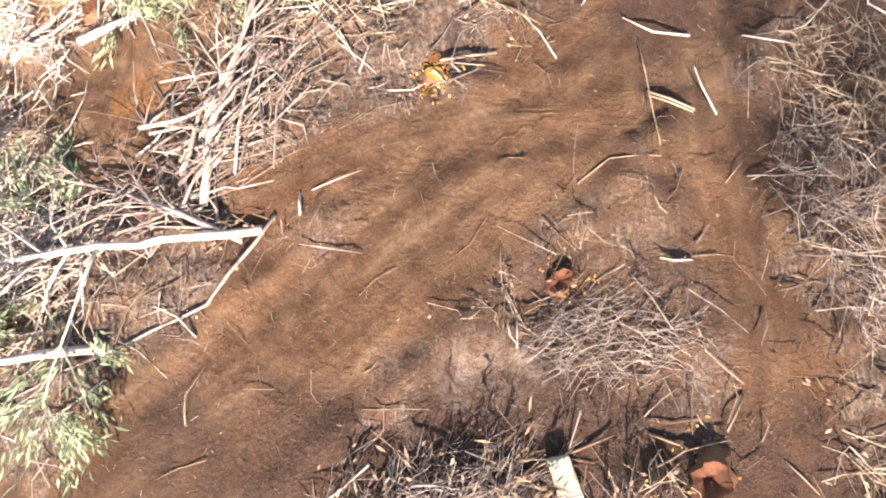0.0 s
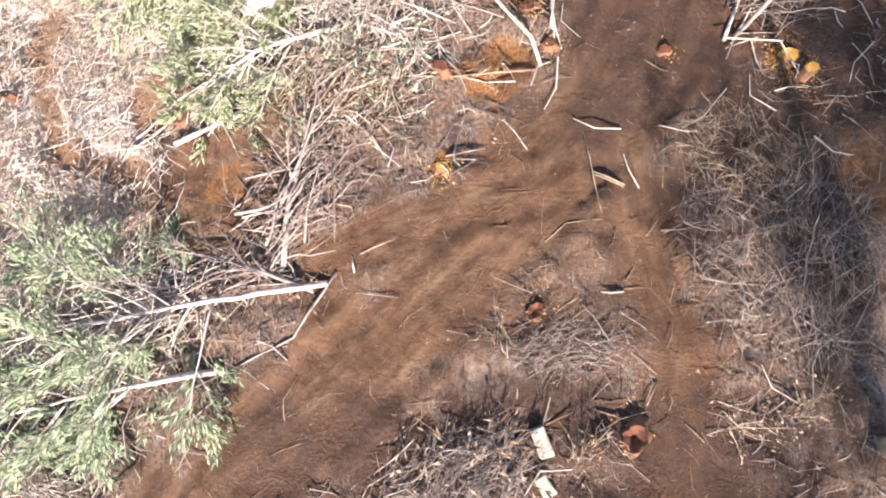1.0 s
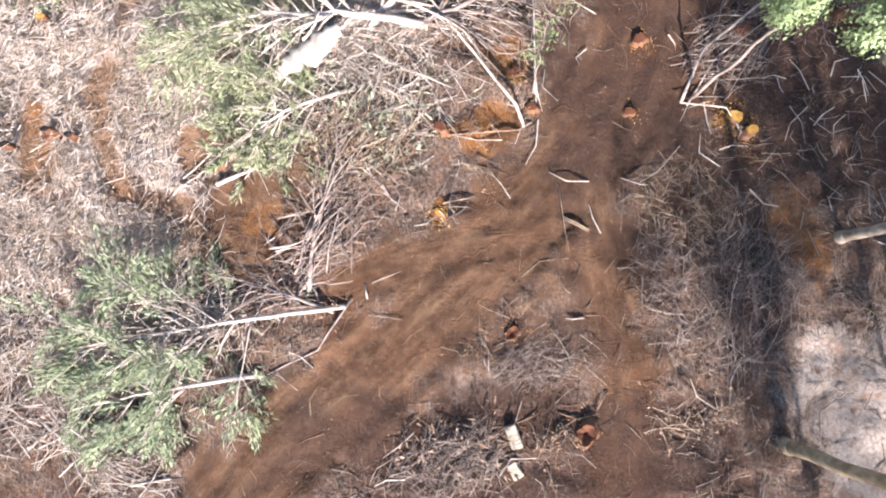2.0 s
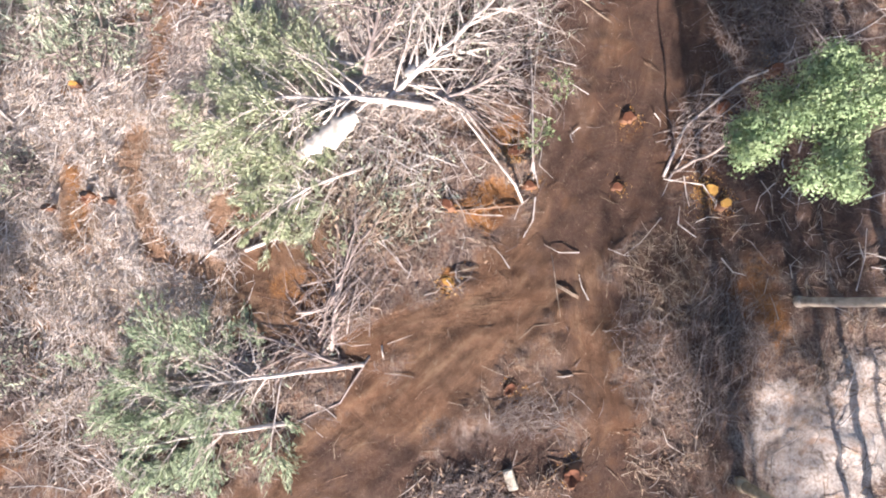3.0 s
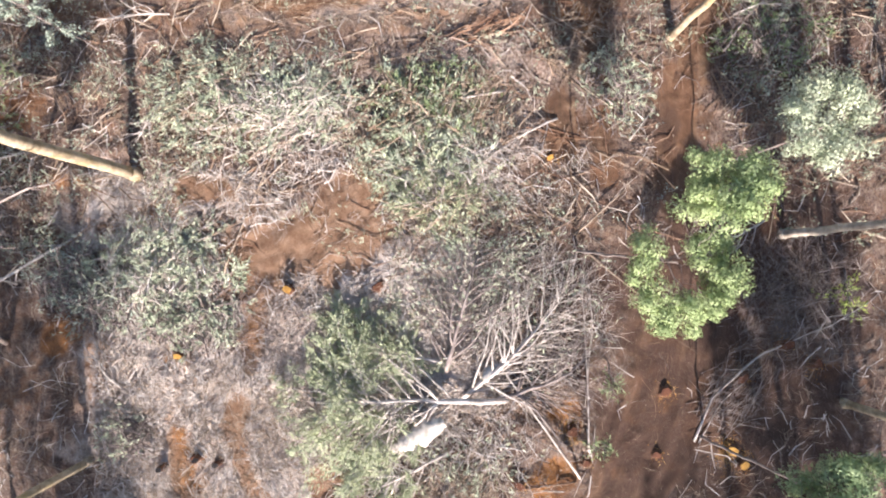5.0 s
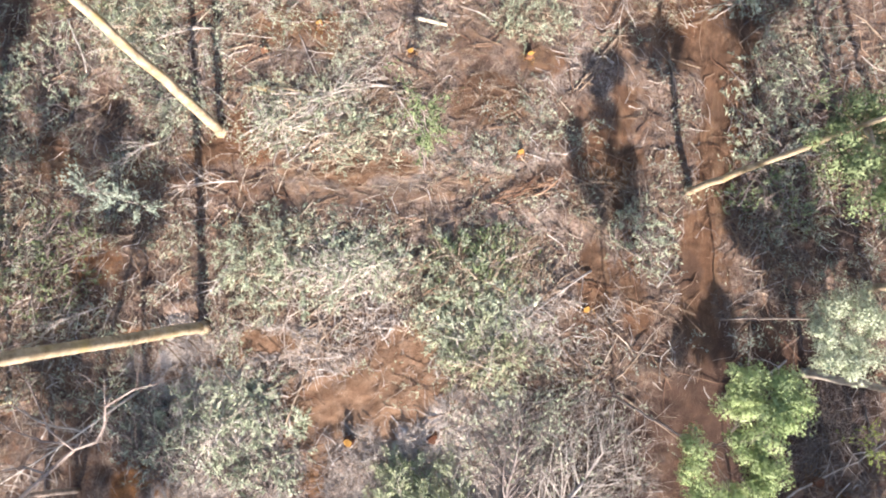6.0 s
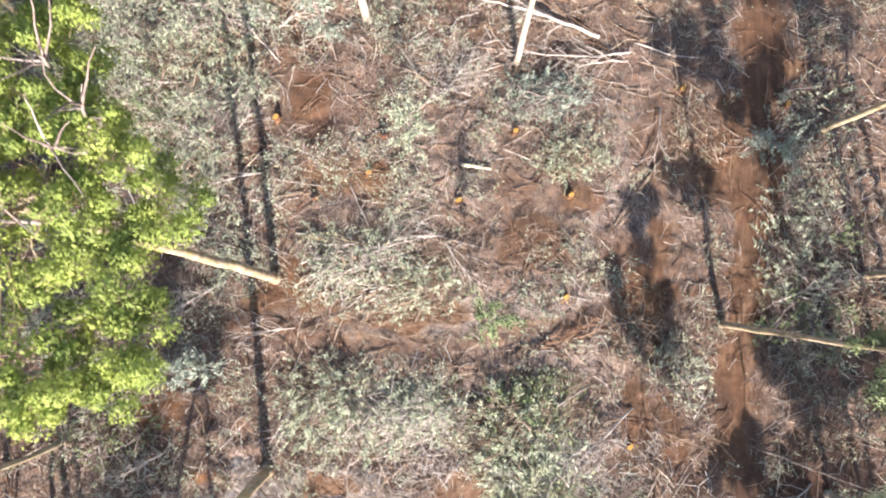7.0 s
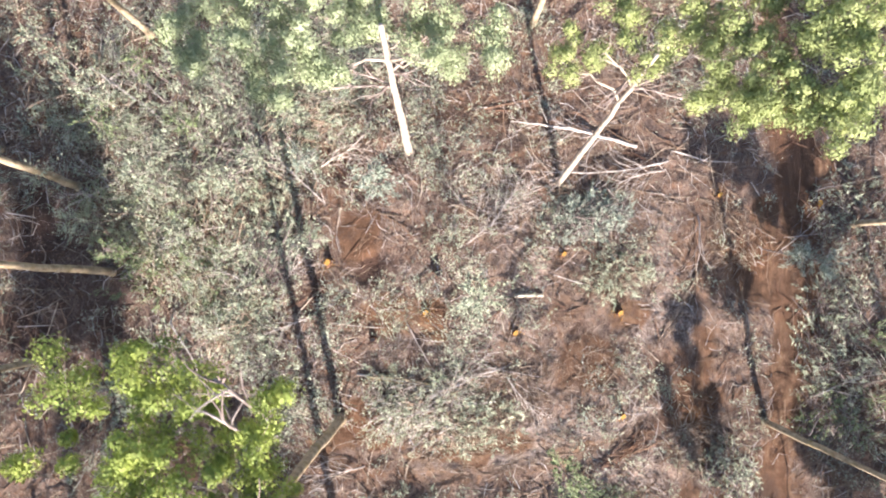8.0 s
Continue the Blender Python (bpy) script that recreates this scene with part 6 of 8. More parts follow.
sapling(-26.07, 40.31, 2.8, (0.20, 0.10, 0), "slender sage-green regrowth sapling", SAGE, 717, r=0.8, leaves=500)


dead_tree(-21.98, 12.40, 5.6, [(-18.8, 14.6), (-18.1, 15.2), (-17.2, 16.0), (-16.5, 16.2), (-16.3, 16.7), (-16.2, 17.3), (-15.4, 17.8), (-14.8, 17.9)], [[(-17.2, 16.0), (-18.1, 16.6), (-18.9, 18.0), (-19.4, 18.9)], [(-18.1, 15.3), (-18.8, 15.5), (-19.7, 15.4)], [(-17.1, 16.1), (-18.2, 16.3), (-19.3, 16.7), (-20.0, 17.2)], [(-16.2, 17.3), (-16.4, 17.8), (-16.8, 18.1)]], 19)


# ---- felled trees and heaps of branches ----
fallen_tree((-0.81, 9.91), (-7.71, 10.12), 0.12, "felled gum with white stem and fresh green crown", PALE_WOOD, FRESH, 71, limbs=28, reach=3.2, leaves=15000, leaf_size=(0.2, 0.034), fan=1.1, start=0.3, rise=0.7)
fallen_tree((-3.02, 11.33), (-7.53, 11.96), 0.07, "leafy felled top of a gum", PALE_WOOD, FRESH, 72, limbs=16, reach=2.6, leaves=10000, leaf_size=(0.2, 0.034), fan=0.9, rise=0.5)
fallen_tree((-3.00, 8.03), (-6.39, 6.49), 0.07, "leafy felled top of a gum", PALE_WOOD, FRESH, 73, limbs=14, reach=2.2, leaves=8000, leaf_size=(0.2, 0.034), fan=0.9, rise=0.5)
brush_pile(-4.20, 9.33, 0.9, 0.35, 25, "sheets of white stripped bark on the heap", PALE_WOOD, DRY_LEAF, 74, sticks=60, leaves=0, high=1.0, aim=25, spread=0.25, size=1.0, thick=0.05)
fallen_tree((-3.26, 1.59), (-11.49, 0.52), 0.08, "felled young gum with grey stem and green crown", PALE_WOOD, FADED, 75, limbs=24, reach=3.0, leaves=13000, leaf_size=(0.2, 0.034), fan=0.9, start=0.35, rise=0.3)
fallen_tree((-5.74, -0.27), (-11.53, -1.25), 0.085, "felled leafy top of a young gum", PALE_WOOD, FADED, 76, limbs=16, reach=2.2, leaves=10000, leaf_size=(0.2, 0.034), fan=0.9, rise=0.3)
fallen_tree((-4.33, 2.02), (-3.23, 6.49), 0.07, "felled top of pinkish bare limbs", ROSE_WOOD, DRY_LEAF, 77, limbs=14, reach=2.2, leaves=0, fan=0.6, start=0.05, rise=0.3)
fallen_tree((-4.53, 2.97), (-2.95, 5.94), 0.05, "pale bare felled limb with twigs", ROSE_WOOD, DRY_LEAF, 78, limbs=12, reach=1.6, leaves=400, fan=0.7, start=0.05, rise=0.4)
fallen_tree((-3.61, 1.42), (-7.57, 2.67), 0.06, "bleached felled limb with bare twigs", ROSE_WOOD, DRY_LEAF, 79, limbs=14, reach=1.4, leaves=0, fan=0.7, start=0.2, rise=0.2)
fallen_tree((-2.62, 10.01), (1.62, 14.01), 0.11, "dead felled crown of many thin grey branches", PALE_WOOD, SAGE, 80, limbs=40, reach=3.4, leaves=0, fan=1.1, start=0.1, rise=0.6)
fallen_tree((-3.22, 11.02), (-1.84, 15.60), 0.1, "dead felled crown of thin grey branches", GREY_WOOD, SAGE, 81, limbs=34, reach=3.0, leaves=1500, fan=1.1, start=0.1, rise=0.6)
fallen_tree((-1.04, 10.01), (2.59, 11.51), 0.095, "dead felled crown of thin grey branches", GREY_WOOD, SAGE, 82, limbs=26, reach=2.4, leaves=0, fan=1.1, start=0.1, rise=0.5)
brush_pile(-0.04, 13.24, 3.2, 3.0, 0, "heap of thin bleached branches", PALE_WOOD, SAGE, 83, sticks=260, leaves=800, high=0.7, aim=50, spread=0.5, size=2.0, thick=0.013)
brush_pile(0.18, 13.74, 3.4, 2.6, 0, "heap of thin grey branches", GREY_WOOD, SAGE, 84, sticks=260, leaves=800, high=0.6, aim=50, spread=0.6, size=2.0, thick=0.013)
brush_pile(-2.22, 8.03, 2.4, 1.4, 0, "tangle of pale sticks at the heap's foot", PALE_WOOD, SAGE, 85, sticks=130, leaves=300, high=0.4, size=2.0, thick=0.018)
brush_pile(-2.78, 6.66, 1.8, 1.4, 0, "tangle of pale sticks and faded leaves", STRAW, SAGE, 86, sticks=200, leaves=700, high=0.4, aim=60, spread=0.6, size=1.5)
brush_pile(-3.92, 4.18, 0.8, 2.0, -12, "long tangle of pinkish bare sticks", ROSE_WOOD, SAGE, 87, sticks=34, leaves=0, high=0.5, aim=70, spread=0.6, size=2.3, thick=0.024)
brush_pile(-4.36, 3.31, 0.9, 0.8, 0, "tangle of bleached crooked sticks", ROSE_WOOD, SAGE, 88, sticks=36, leaves=0, high=0.4, aim=45, spread=0.5, size=1.6, thick=0.022)
brush_pile(-5.61, 1.77, 1.9, 0.6, 5, "long bundle of bleached sticks", ROSE_WOOD, SAGE, 89, sticks=32, leaves=100, high=0.35, aim=8, spread=0.45, size=1.9, thick=0.022)
brush_pile(-8.68, 0.90, 2.2, 1.4, 10, "bleached limbs over fresh foliage", PALE_WOOD, SAGE, 60, sticks=120, leaves=0, high=0.9, aim=15, spread=0.4, size=2.2, thick=0.018)
brush_pile(-5.82, 9.46, 2.8, 1.8, 0, "bleached limbs over fresh foliage", PALE_WOOD, SAGE, 59, sticks=150, leaves=0, high=1.1, aim=0, spread=0.7, size=2.2, thick=0.016)
brush_pile(-5.79, 7.27, 1.6, 1.4, 0, "bleached limbs over fresh foliage", PALE_WOOD, SAGE, 58, sticks=80, leaves=0, high=0.9, aim=40, spread=0.6, size=1.8, thick=0.016)
brush_pile(-14.92, 15.06, 2.8, 1.3, 15, "heap of cut leafy gum branches", PALE_WOOD, SAGE, 90, sticks=190, leaves=3024, high=0.8, size=1.9, thick=0.021, aim=90, spread=0.75)
brush_pile(-17.53, 14.19, 1.9, 1.1, 0, "heap of cut leafy gum branches", GREY_WOOD, BLUE_GREY, 91, sticks=190, leaves=1080, high=0.8, size=1.9, thick=0.021, aim=143, spread=0.75)
brush_pile(-10.96, 21.82, 3.2, 1.6, 0, "heap of cut leafy gum branches", PALE_WOOD, SAGE, 92, sticks=190, leaves=3024, high=0.8, size=1.9, thick=0.021, aim=-10, spread=0.75)
brush_pile(-4.72, 20.69, 2.4, 1.9, 0, "heap of cut leafy gum branches", STRAW, SAGE, 93, sticks=190, leaves=3024, high=0.8, size=1.9, thick=0.021, aim=20, spread=0.75)
brush_pile(-3.44, 18.15, 1.8, 1.2, -10, "heap of cut leafy gum branches", PALE_WOOD, FRESH, 94, sticks=190, leaves=3024, high=0.8, size=1.9, thick=0.021, aim=122, spread=0.75)
brush_pile(-12.68, 22.69, 2.8, 2.0, 0, "heap of cut leafy gum branches", STRAW, SAGE, 95, sticks=190, leaves=3024, high=0.8, size=1.9, thick=0.021, aim=175, spread=0.75)
brush_pile(-8.70, 21.97, 2.0, 1.4, 0, "heap of cut leafy gum branches", PALE_WOOD, SAGE, 96, sticks=190, leaves=1800, high=0.8, size=1.9, thick=0.021, aim=48, spread=0.75)
brush_pile(-3.35, 21.74, 2.2, 1.4, 0, "heap of cut leafy gum branches", STRAW, GREEN, 97, sticks=190, leaves=1872, high=0.8, size=1.9, thick=0.021, aim=101, spread=0.75)
brush_pile(-3.23, 19.47, 2.6, 1.5, 0, "heap of cut leafy gum branches", PALE_WOOD, SAGE, 98, sticks=190, leaves=3024, high=0.8, size=1.9, thick=0.021, aim=154, spread=0.75)
brush_pile(-3.34, 17.52, 1.6, 0.9, 0, "heap of cut leafy gum branches", STRAW, FRESH, 99, sticks=190, leaves=3024, high=0.8, size=1.9, thick=0.021, aim=27, spread=0.75)
brush_pile(-15.90, 15.42, 3.2, 1.6, 20, "heap of cut leafy gum branches", PALE_WOOD, SAGE, 100, sticks=190, leaves=3024, high=0.8, size=1.9, thick=0.021, aim=80, spread=0.75)
brush_pile(-19.00, 15.04, 1.6, 1.2, 0, "heap of cut leafy gum branches", GREY_WOOD, BLUE_GREY, 101, sticks=190, leaves=864, high=0.8, size=1.9, thick=0.021, aim=133, spread=0.75)
brush_pile(-1.55, 21.67, 1.8, 1.6, 0, "straw-pale bunch of split sticks", STRAW, SAGE, 102, sticks=120, leaves=300, aim=75, spread=0.3, high=0.4, size=1.8, thick=0.02)
brush_pile(-6.36, 23.14, 1.1, 0.9, 0, "crossed cut poles on bare soil", STRAW, SAGE, 103, sticks=14, leaves=0, high=0.4, size=2.2, thick=0.035)
brush_pile(-1.04, 24.97, 1.3, 0.5, 15, "row of cut sticks on the track", RED_WOOD, SAGE, 104, sticks=30, leaves=0, aim=15, spread=0.2, high=0.3, size=1.8, thick=0.03)
brush_pile(-8.69, 19.48, 2.2, 0.9, 0, "heap of short dark sticks and bark", PALE_WOOD, SAGE, 105, sticks=90, leaves=0, high=0.25, size=1.2, thick=0.022)
brush_pile(-11.26, 29.06, 2.8, 1.7, -10, "heap of cut leafy gum branches", PALE_WOOD, SAGE, 106, sticks=190, leaves=2304, high=0.8, size=1.9, thick=0.021, aim=15, spread=0.75)
brush_pile(-8.58, 27.78, 2.0, 1.0, 0, "heap of cut leafy gum branches", STRAW, SAGE, 107, sticks=130, leaves=1368, high=0.8, size=1.9, thick=0.021, aim=25, spread=0.5)
fallen_tree((-10.21, 29.88), (-13.84, 30.91), 0.09, "felled pole with golden bark and bare twigs", BARK, SAGE, 108, limbs=6, reach=1.0, leaves=300, fan=0.5, start=0.5, rise=0.1)
fallen_tree((2.31, 40.91), (-4.77, 42.87), 0.1, "felled bleached trunk with bare limbs", PALE_WOOD, SAGE, 109, limbs=14, reach=2.2, leaves=0, fan=0.8, start=0.3, rise=0.3)
fallen_tree((3.91, 39.86), (-3.33, 40.07), 0.06, "felled pale limb with bare twigs", PALE_WOOD, SAGE, 110, limbs=16, reach=2.0, leaves=0, fan=0.8, start=0.2, rise=0.3)
brush_pile(-1.21, 37.37, 2.6, 1.0, 0, "heap of cut leafy gum branches", GREY_WOOD, BLUE_GREY, 111, sticks=190, leaves=3312, high=0.8, size=1.9, thick=0.021, spread=1.5, aim=123)
brush_pile(0.16, 33.98, 2.0, 0.9, 0, "heap of cut leafy gum branches", STRAW, SAGE, 112, sticks=120, leaves=1584, high=0.8, size=1.9, thick=0.014, spread=1.5, aim=176)
brush_pile(-1.03, 37.29, 1.6, 0.8, 0, "heap of cut leafy gum branches", GREY_WOOD, BLUE_GREY, 113, sticks=120, leaves=1584, high=0.8, size=1.9, thick=0.021, spread=1.5, aim=49)
fallen_tree((-14.77, 39.87), (-17.74, 43.95), 0.05, "forked grey-white limb lying on the slash", PALE_WOOD, SAGE, 800, limbs=16, reach=1.7, leaves=0, fan=0.6, start=0.12, rise=0.35)
fallen_tree((-17.02, 41.65), (-19.27, 42.73), 0.045, "bare bleached limb with a broom of twigs", PALE_WOOD, SAGE, 801, limbs=12, reach=1.7, leaves=0, fan=0.6, start=0.12, rise=0.35)
fallen_tree((-25.24, 42.56), (-27.91, 41.44), 0.05, "forked grey-white limb lying on the slash", PALE_WOOD, SAGE, 802, limbs=10, reach=1.7, leaves=0, fan=0.6, start=0.12, rise=0.35)
fallen_tree((-26.95, 47.54), (-23.96, 48.03), 0.05, "bare bleached limb with a broom of twigs", PALE_WOOD, SAGE, 803, limbs=10, reach=1.7, leaves=0, fan=0.6, start=0.12, rise=0.35)
fallen_tree((-22.39, 46.31), (-24.69, 49.33), 0.05, "forked grey-white limb lying on the slash", PALE_WOOD, SAGE, 804, limbs=12, reach=1.7, leaves=0, fan=0.6, start=0.12, rise=0.35)
fallen_tree((-14.96, 41.64), (-12.53, 42.45), 0.04, "bare bleached limb with a broom of twigs", PALE_WOOD, SAGE, 805, limbs=10, reach=1.7, leaves=0, fan=0.6, start=0.12, rise=0.35)
fallen_tree((-12.11, 45.62), (-14.57, 44.48), 0.04, "forked grey-white limb lying on the slash", PALE_WOOD, SAGE, 806, limbs=10, reach=1.7, leaves=0, fan=0.6, start=0.12, rise=0.35)
fallen_tree((-18.47, 35.73), (-20.91, 37.54), 0.04, "bare bleached limb with a broom of twigs", PALE_WOOD, SAGE, 807, limbs=12, reach=1.7, leaves=0, fan=0.6, start=0.12, rise=0.35)
fallen_tree((-16.01, 34.24), (-19.38, 33.51), 0.04, "forked grey-white limb lying on the slash", PALE_WOOD, SAGE, 808, limbs=12, reach=1.7, leaves=0, fan=0.6, start=0.12, rise=0.35)
fallen_tree((-20.04, 39.47), (-23.07, 39.02), 0.04, "bare bleached limb with a broom of twigs", PALE_WOOD, SAGE, 809, limbs=10, reach=1.7, leaves=0, fan=0.6, start=0.12, rise=0.35)
fallen_tree((-20.90, 44.01), (-23.57, 42.04), 0.04, "forked grey-white limb lying on the slash", PALE_WOOD, SAGE, 810, limbs=10, reach=1.7, leaves=0, fan=0.6, start=0.12, rise=0.35)
fallen_tree((-6.97, 30.39), (-10.85, 29.53), 0.05, "bare bleached limb with a broom of twigs", PALE_WOOD, SAGE, 811, limbs=12, reach=1.7, leaves=0, fan=0.6, start=0.12, rise=0.35)
fallen_tree((-6.99, 30.25), (-5.33, 27.54), 0.04, "forked grey-white limb lying on the slash", PALE_WOOD, SAGE, 812, limbs=9, reach=1.7, leaves=0, fan=0.6, start=0.12, rise=0.35)
fallen_tree((-6.50, 37.58), (-4.69, 39.45), 0.04, "bare bleached limb with a broom of twigs", PALE_WOOD, SAGE, 813, limbs=12, reach=1.7, leaves=0, fan=0.6, start=0.12, rise=0.35)
fallen_tree((-7.79, 36.87), (-5.82, 38.09), 0.04, "forked grey-white limb lying on the slash", PALE_WOOD, SAGE, 814, limbs=9, reach=1.7, leaves=0, fan=0.6, start=0.12, rise=0.35)
fallen_tree((-11.49, 29.04), (-7.79, 30.80), 0.045, "bare bleached limb with a broom of twigs", PALE_WOOD, SAGE, 815, limbs=14, reach=1.7, leaves=0, fan=0.6, start=0.12, rise=0.35)
fallen_tree((3.68, 39.41), (0.35, 38.88), 0.04, "forked grey-white limb lying on the slash", PALE_WOOD, SAGE, 816, limbs=12, reach=1.7, leaves=0, fan=0.6, start=0.12, rise=0.35)
fallen_tree((-17.51, 36.19), (-15.48, 37.94), 0.035, "bare bleached limb with a broom of twigs", PALE_WOOD, SAGE, 817, limbs=9, reach=1.7, leaves=0, fan=0.6, start=0.12, rise=0.35)
fallen_tree((5.19, 36.70), (4.38, 33.68), 0.045, "forked grey-white limb lying on the slash", PALE_WOOD, SAGE, 818, limbs=5, reach=1.7, leaves=0, fan=0.6, start=0.12, rise=0.35)
fallen_tree((-0.34, 22.52), (-3.99, 21.21), 0.05, "bare bleached limb with a broom of twigs", PALE_WOOD, SAGE, 819, limbs=12, reach=1.7, leaves=0, fan=0.6, start=0.12, rise=0.35)
fallen_tree((1.79, 21.31), (-1.79, 19.01), 0.05, "forked grey-white limb lying on the slash", PALE_WOOD, SAGE, 820, limbs=10, reach=1.7, leaves=0, fan=0.6, start=0.12, rise=0.35)
fallen_tree((-8.47, 20.98), (-12.17, 22.20), 0.045, "bare bleached limb with a broom of twigs", PALE_WOOD, SAGE, 821, limbs=14, reach=1.7, leaves=0, fan=0.6, start=0.12, rise=0.35)
fallen_tree((-14.36, 23.39), (-16.11, 20.81), 0.05, "forked grey-white limb lying on the slash", PALE_WOOD, SAGE, 822, limbs=10, reach=1.7, leaves=0, fan=0.6, start=0.12, rise=0.35)
fallen_tree((-18.14, 28.82), (-20.95, 27.28), 0.05, "bare bleached limb with a broom of twigs", PALE_WOOD, SAGE, 823, limbs=12, reach=1.7, leaves=0, fan=0.6, start=0.12, rise=0.35)
fallen_tree((-14.63, 26.31), (-18.08, 26.27), 0.04, "forked grey-white limb lying on the slash", PALE_WOOD, SAGE, 824, limbs=10, reach=1.7, leaves=0, fan=0.6, start=0.12, rise=0.35)
fallen_tree((-21.12, 20.71), (-23.69, 19.52), 0.045, "bare bleached limb with a broom of twigs", PALE_WOOD, SAGE, 825, limbs=10, reach=1.7, leaves=0, fan=0.6, start=0.12, rise=0.35)
fallen_tree((9.85, 25.92), (13.30, 26.91), 0.04, "forked grey-white limb lying on the slash", PALE_WOOD, SAGE, 826, limbs=10, reach=1.7, leaves=0, fan=0.6, start=0.12, rise=0.35)
fallen_tree((10.71, 16.79), (7.91, 15.42), 0.045, "bare bleached limb with a broom of twigs", PALE_WOOD, SAGE, 827, limbs=10, reach=1.7, leaves=0, fan=0.6, start=0.12, rise=0.35)
fallen_tree((-13.48, 13.44), (-16.36, 15.55), 0.045, "forked grey-white limb lying on the slash", PALE_WOOD, SAGE, 828, limbs=12, reach=1.7, leaves=0, fan=0.6, start=0.12, rise=0.35)
fallen_tree((-16.80, 10.30), (-18.42, 12.37), 0.04, "bare bleached limb with a broom of twigs", PALE_WOOD, SAGE, 829, limbs=10, reach=1.7, leaves=0, fan=0.6, start=0.12, rise=0.35)
brush_pile(-26.42, 47.17, 3, 3, 0, "heap of cut leafy gum branches", STRAW, SAGE, 120, sticks=220, leaves=3024, high=0.8, size=2.0, thick=0.021, aim=60, spread=0.75)
brush_pile(-21.69, 42.66, 3.4, 2.6, 0, "heap of cut leafy gum branches", GREY_WOOD, SAGE, 121, sticks=220, leaves=3024, high=0.8, size=2.0, thick=0.021, aim=113, spread=0.75)
brush_pile(-24.88, 40.74, 2.6, 2.4, 0, "heap of cut leafy gum branches", STRAW, FRESH, 122, sticks=220, leaves=3024, high=0.8, size=2.0, thick=0.021, aim=166, spread=0.75)
brush_pile(-17.99, 43.26, 2.8, 2.4, 0, "heap of cut leafy gum branches", GREY_WOOD, SAGE, 123, sticks=220, leaves=3024, high=0.8, size=2.0, thick=0.021, aim=39, spread=0.75)
brush_pile(-19.28, 40.54, 3, 2, 0, "heap of cut leafy gum branches", STRAW, SAGE, 124, sticks=220, leaves=3024, high=0.8, size=2.0, thick=0.021, aim=92, spread=0.75)
brush_pile(-20.53, 46.59, 3, 2.4, 0, "heap of cut leafy gum branches", GREY_WOOD, SAGE, 125, sticks=220, leaves=3024, high=0.8, size=2.0, thick=0.021, aim=145, spread=0.75)
brush_pile(-14.57, 44.48, 2.6, 2.0, 0, "heap of cut leafy gum branches", STRAW, SAGE, 126, sticks=220, leaves=3024, high=0.8, size=2.0, thick=0.021, aim=18, spread=0.75)
brush_pile(-17.85, 37.99, 2.0, 1.8, 0, "heap of cut leafy gum branches", GREY_WOOD, SAGE, 127, sticks=220, leaves=3024, high=0.8, size=2.0, thick=0.021, aim=71, spread=0.75)
brush_pile(-22.36, 37.74, 2.6, 1.8, 0, "heap of cut leafy gum branches", STRAW, GREEN, 128, sticks=220, leaves=3024, high=0.8, size=2.0, thick=0.021, aim=124, spread=0.75)
brush_pile(-13.01, 47.49, 3, 2, 0, "heap of cut leafy gum branches", GREY_WOOD, SAGE, 129, sticks=220, leaves=3024, high=0.8, size=2.0, thick=0.021, aim=177, spread=0.75)
brush_pile(-20.09, 34.78, 2.0, 1.6, 0, "heap of cut leafy gum branches", STRAW, SAGE, 130, sticks=220, leaves=3024, high=0.8, size=2.0, thick=0.021, aim=50, spread=0.75)
brush_pile(-24.64, 32.15, 2.6, 2.4, 0, "heap of cut leafy gum branches", GREY_WOOD, SAGE, 131, sticks=130, leaves=1728, high=0.8, size=1.5, thick=0.021, aim=103, spread=0.75)
brush_pile(-18.21, 31.73, 2.2, 1.8, 0, "heap of cut leafy gum branches", GREY_WOOD, SAGE, 132, sticks=130, leaves=1584, high=0.8, size=1.5, thick=0.021, aim=156, spread=0.75)
brush_pile(11.29, 24.45, 2.6, 1.6, 0, "heap of cut leafy gum branches", GREY_WOOD, GREEN, 133, sticks=130, leaves=1440, high=0.8, size=1.5, thick=0.021, aim=29, spread=0.75)
brush_pile(4.25, 22.81, 1.4, 1.8, 0, "heap of cut leafy gum branches", GREY_WOOD, SAGE, 134, sticks=130, leaves=1008, high=0.8, size=1.5, thick=0.021, aim=82, spread=0.75)
brush_pile(12.19, 30.78, 2.0, 1.8, 0, "heap of cut leafy gum branches", GREY_WOOD, SAGE, 135, sticks=130, leaves=864, high=0.8, size=1.5, thick=0.021, aim=135, spread=0.75)
brush_pile(-23.46, 23.76, 2.0, 1.4, 0, "heap of cut leafy gum branches", GREY_WOOD, GREEN, 136, sticks=130, leaves=720, high=0.8, size=1.5, thick=0.021, aim=8, spread=0.75)
brush_pile(13.56, 35.57, 2.6, 2.6, 0, "heap of cut leafy gum branches", GREY_WOOD, SAGE, 137, sticks=130, leaves=1080, high=0.8, size=1.5, thick=0.021, aim=61, spread=0.75)
brush_pile(11.53, 27.65, 2.2, 3.0, 0, "heap of cut leafy gum branches", GREY_WOOD, SAGE, 138, sticks=130, leaves=1584, high=0.8, size=1.5, thick=0.021, aim=114, spread=0.75)
brush_pile(-16.55, 8.49, 1.0, 0.8, 0, "heap of cut leafy gum branches", GREY_WOOD, SAGE, 139, sticks=130, leaves=576, high=0.8, size=1.5, thick=0.021, aim=167, spread=0.75)
brush_pile(-14.19, 14.27, 2.6, 2.0, 0, "heap of cut leafy gum branches", GREY_WOOD, SAGE, 140, sticks=130, leaves=2448, high=0.8, size=1.5, thick=0.021, aim=40, spread=0.75)
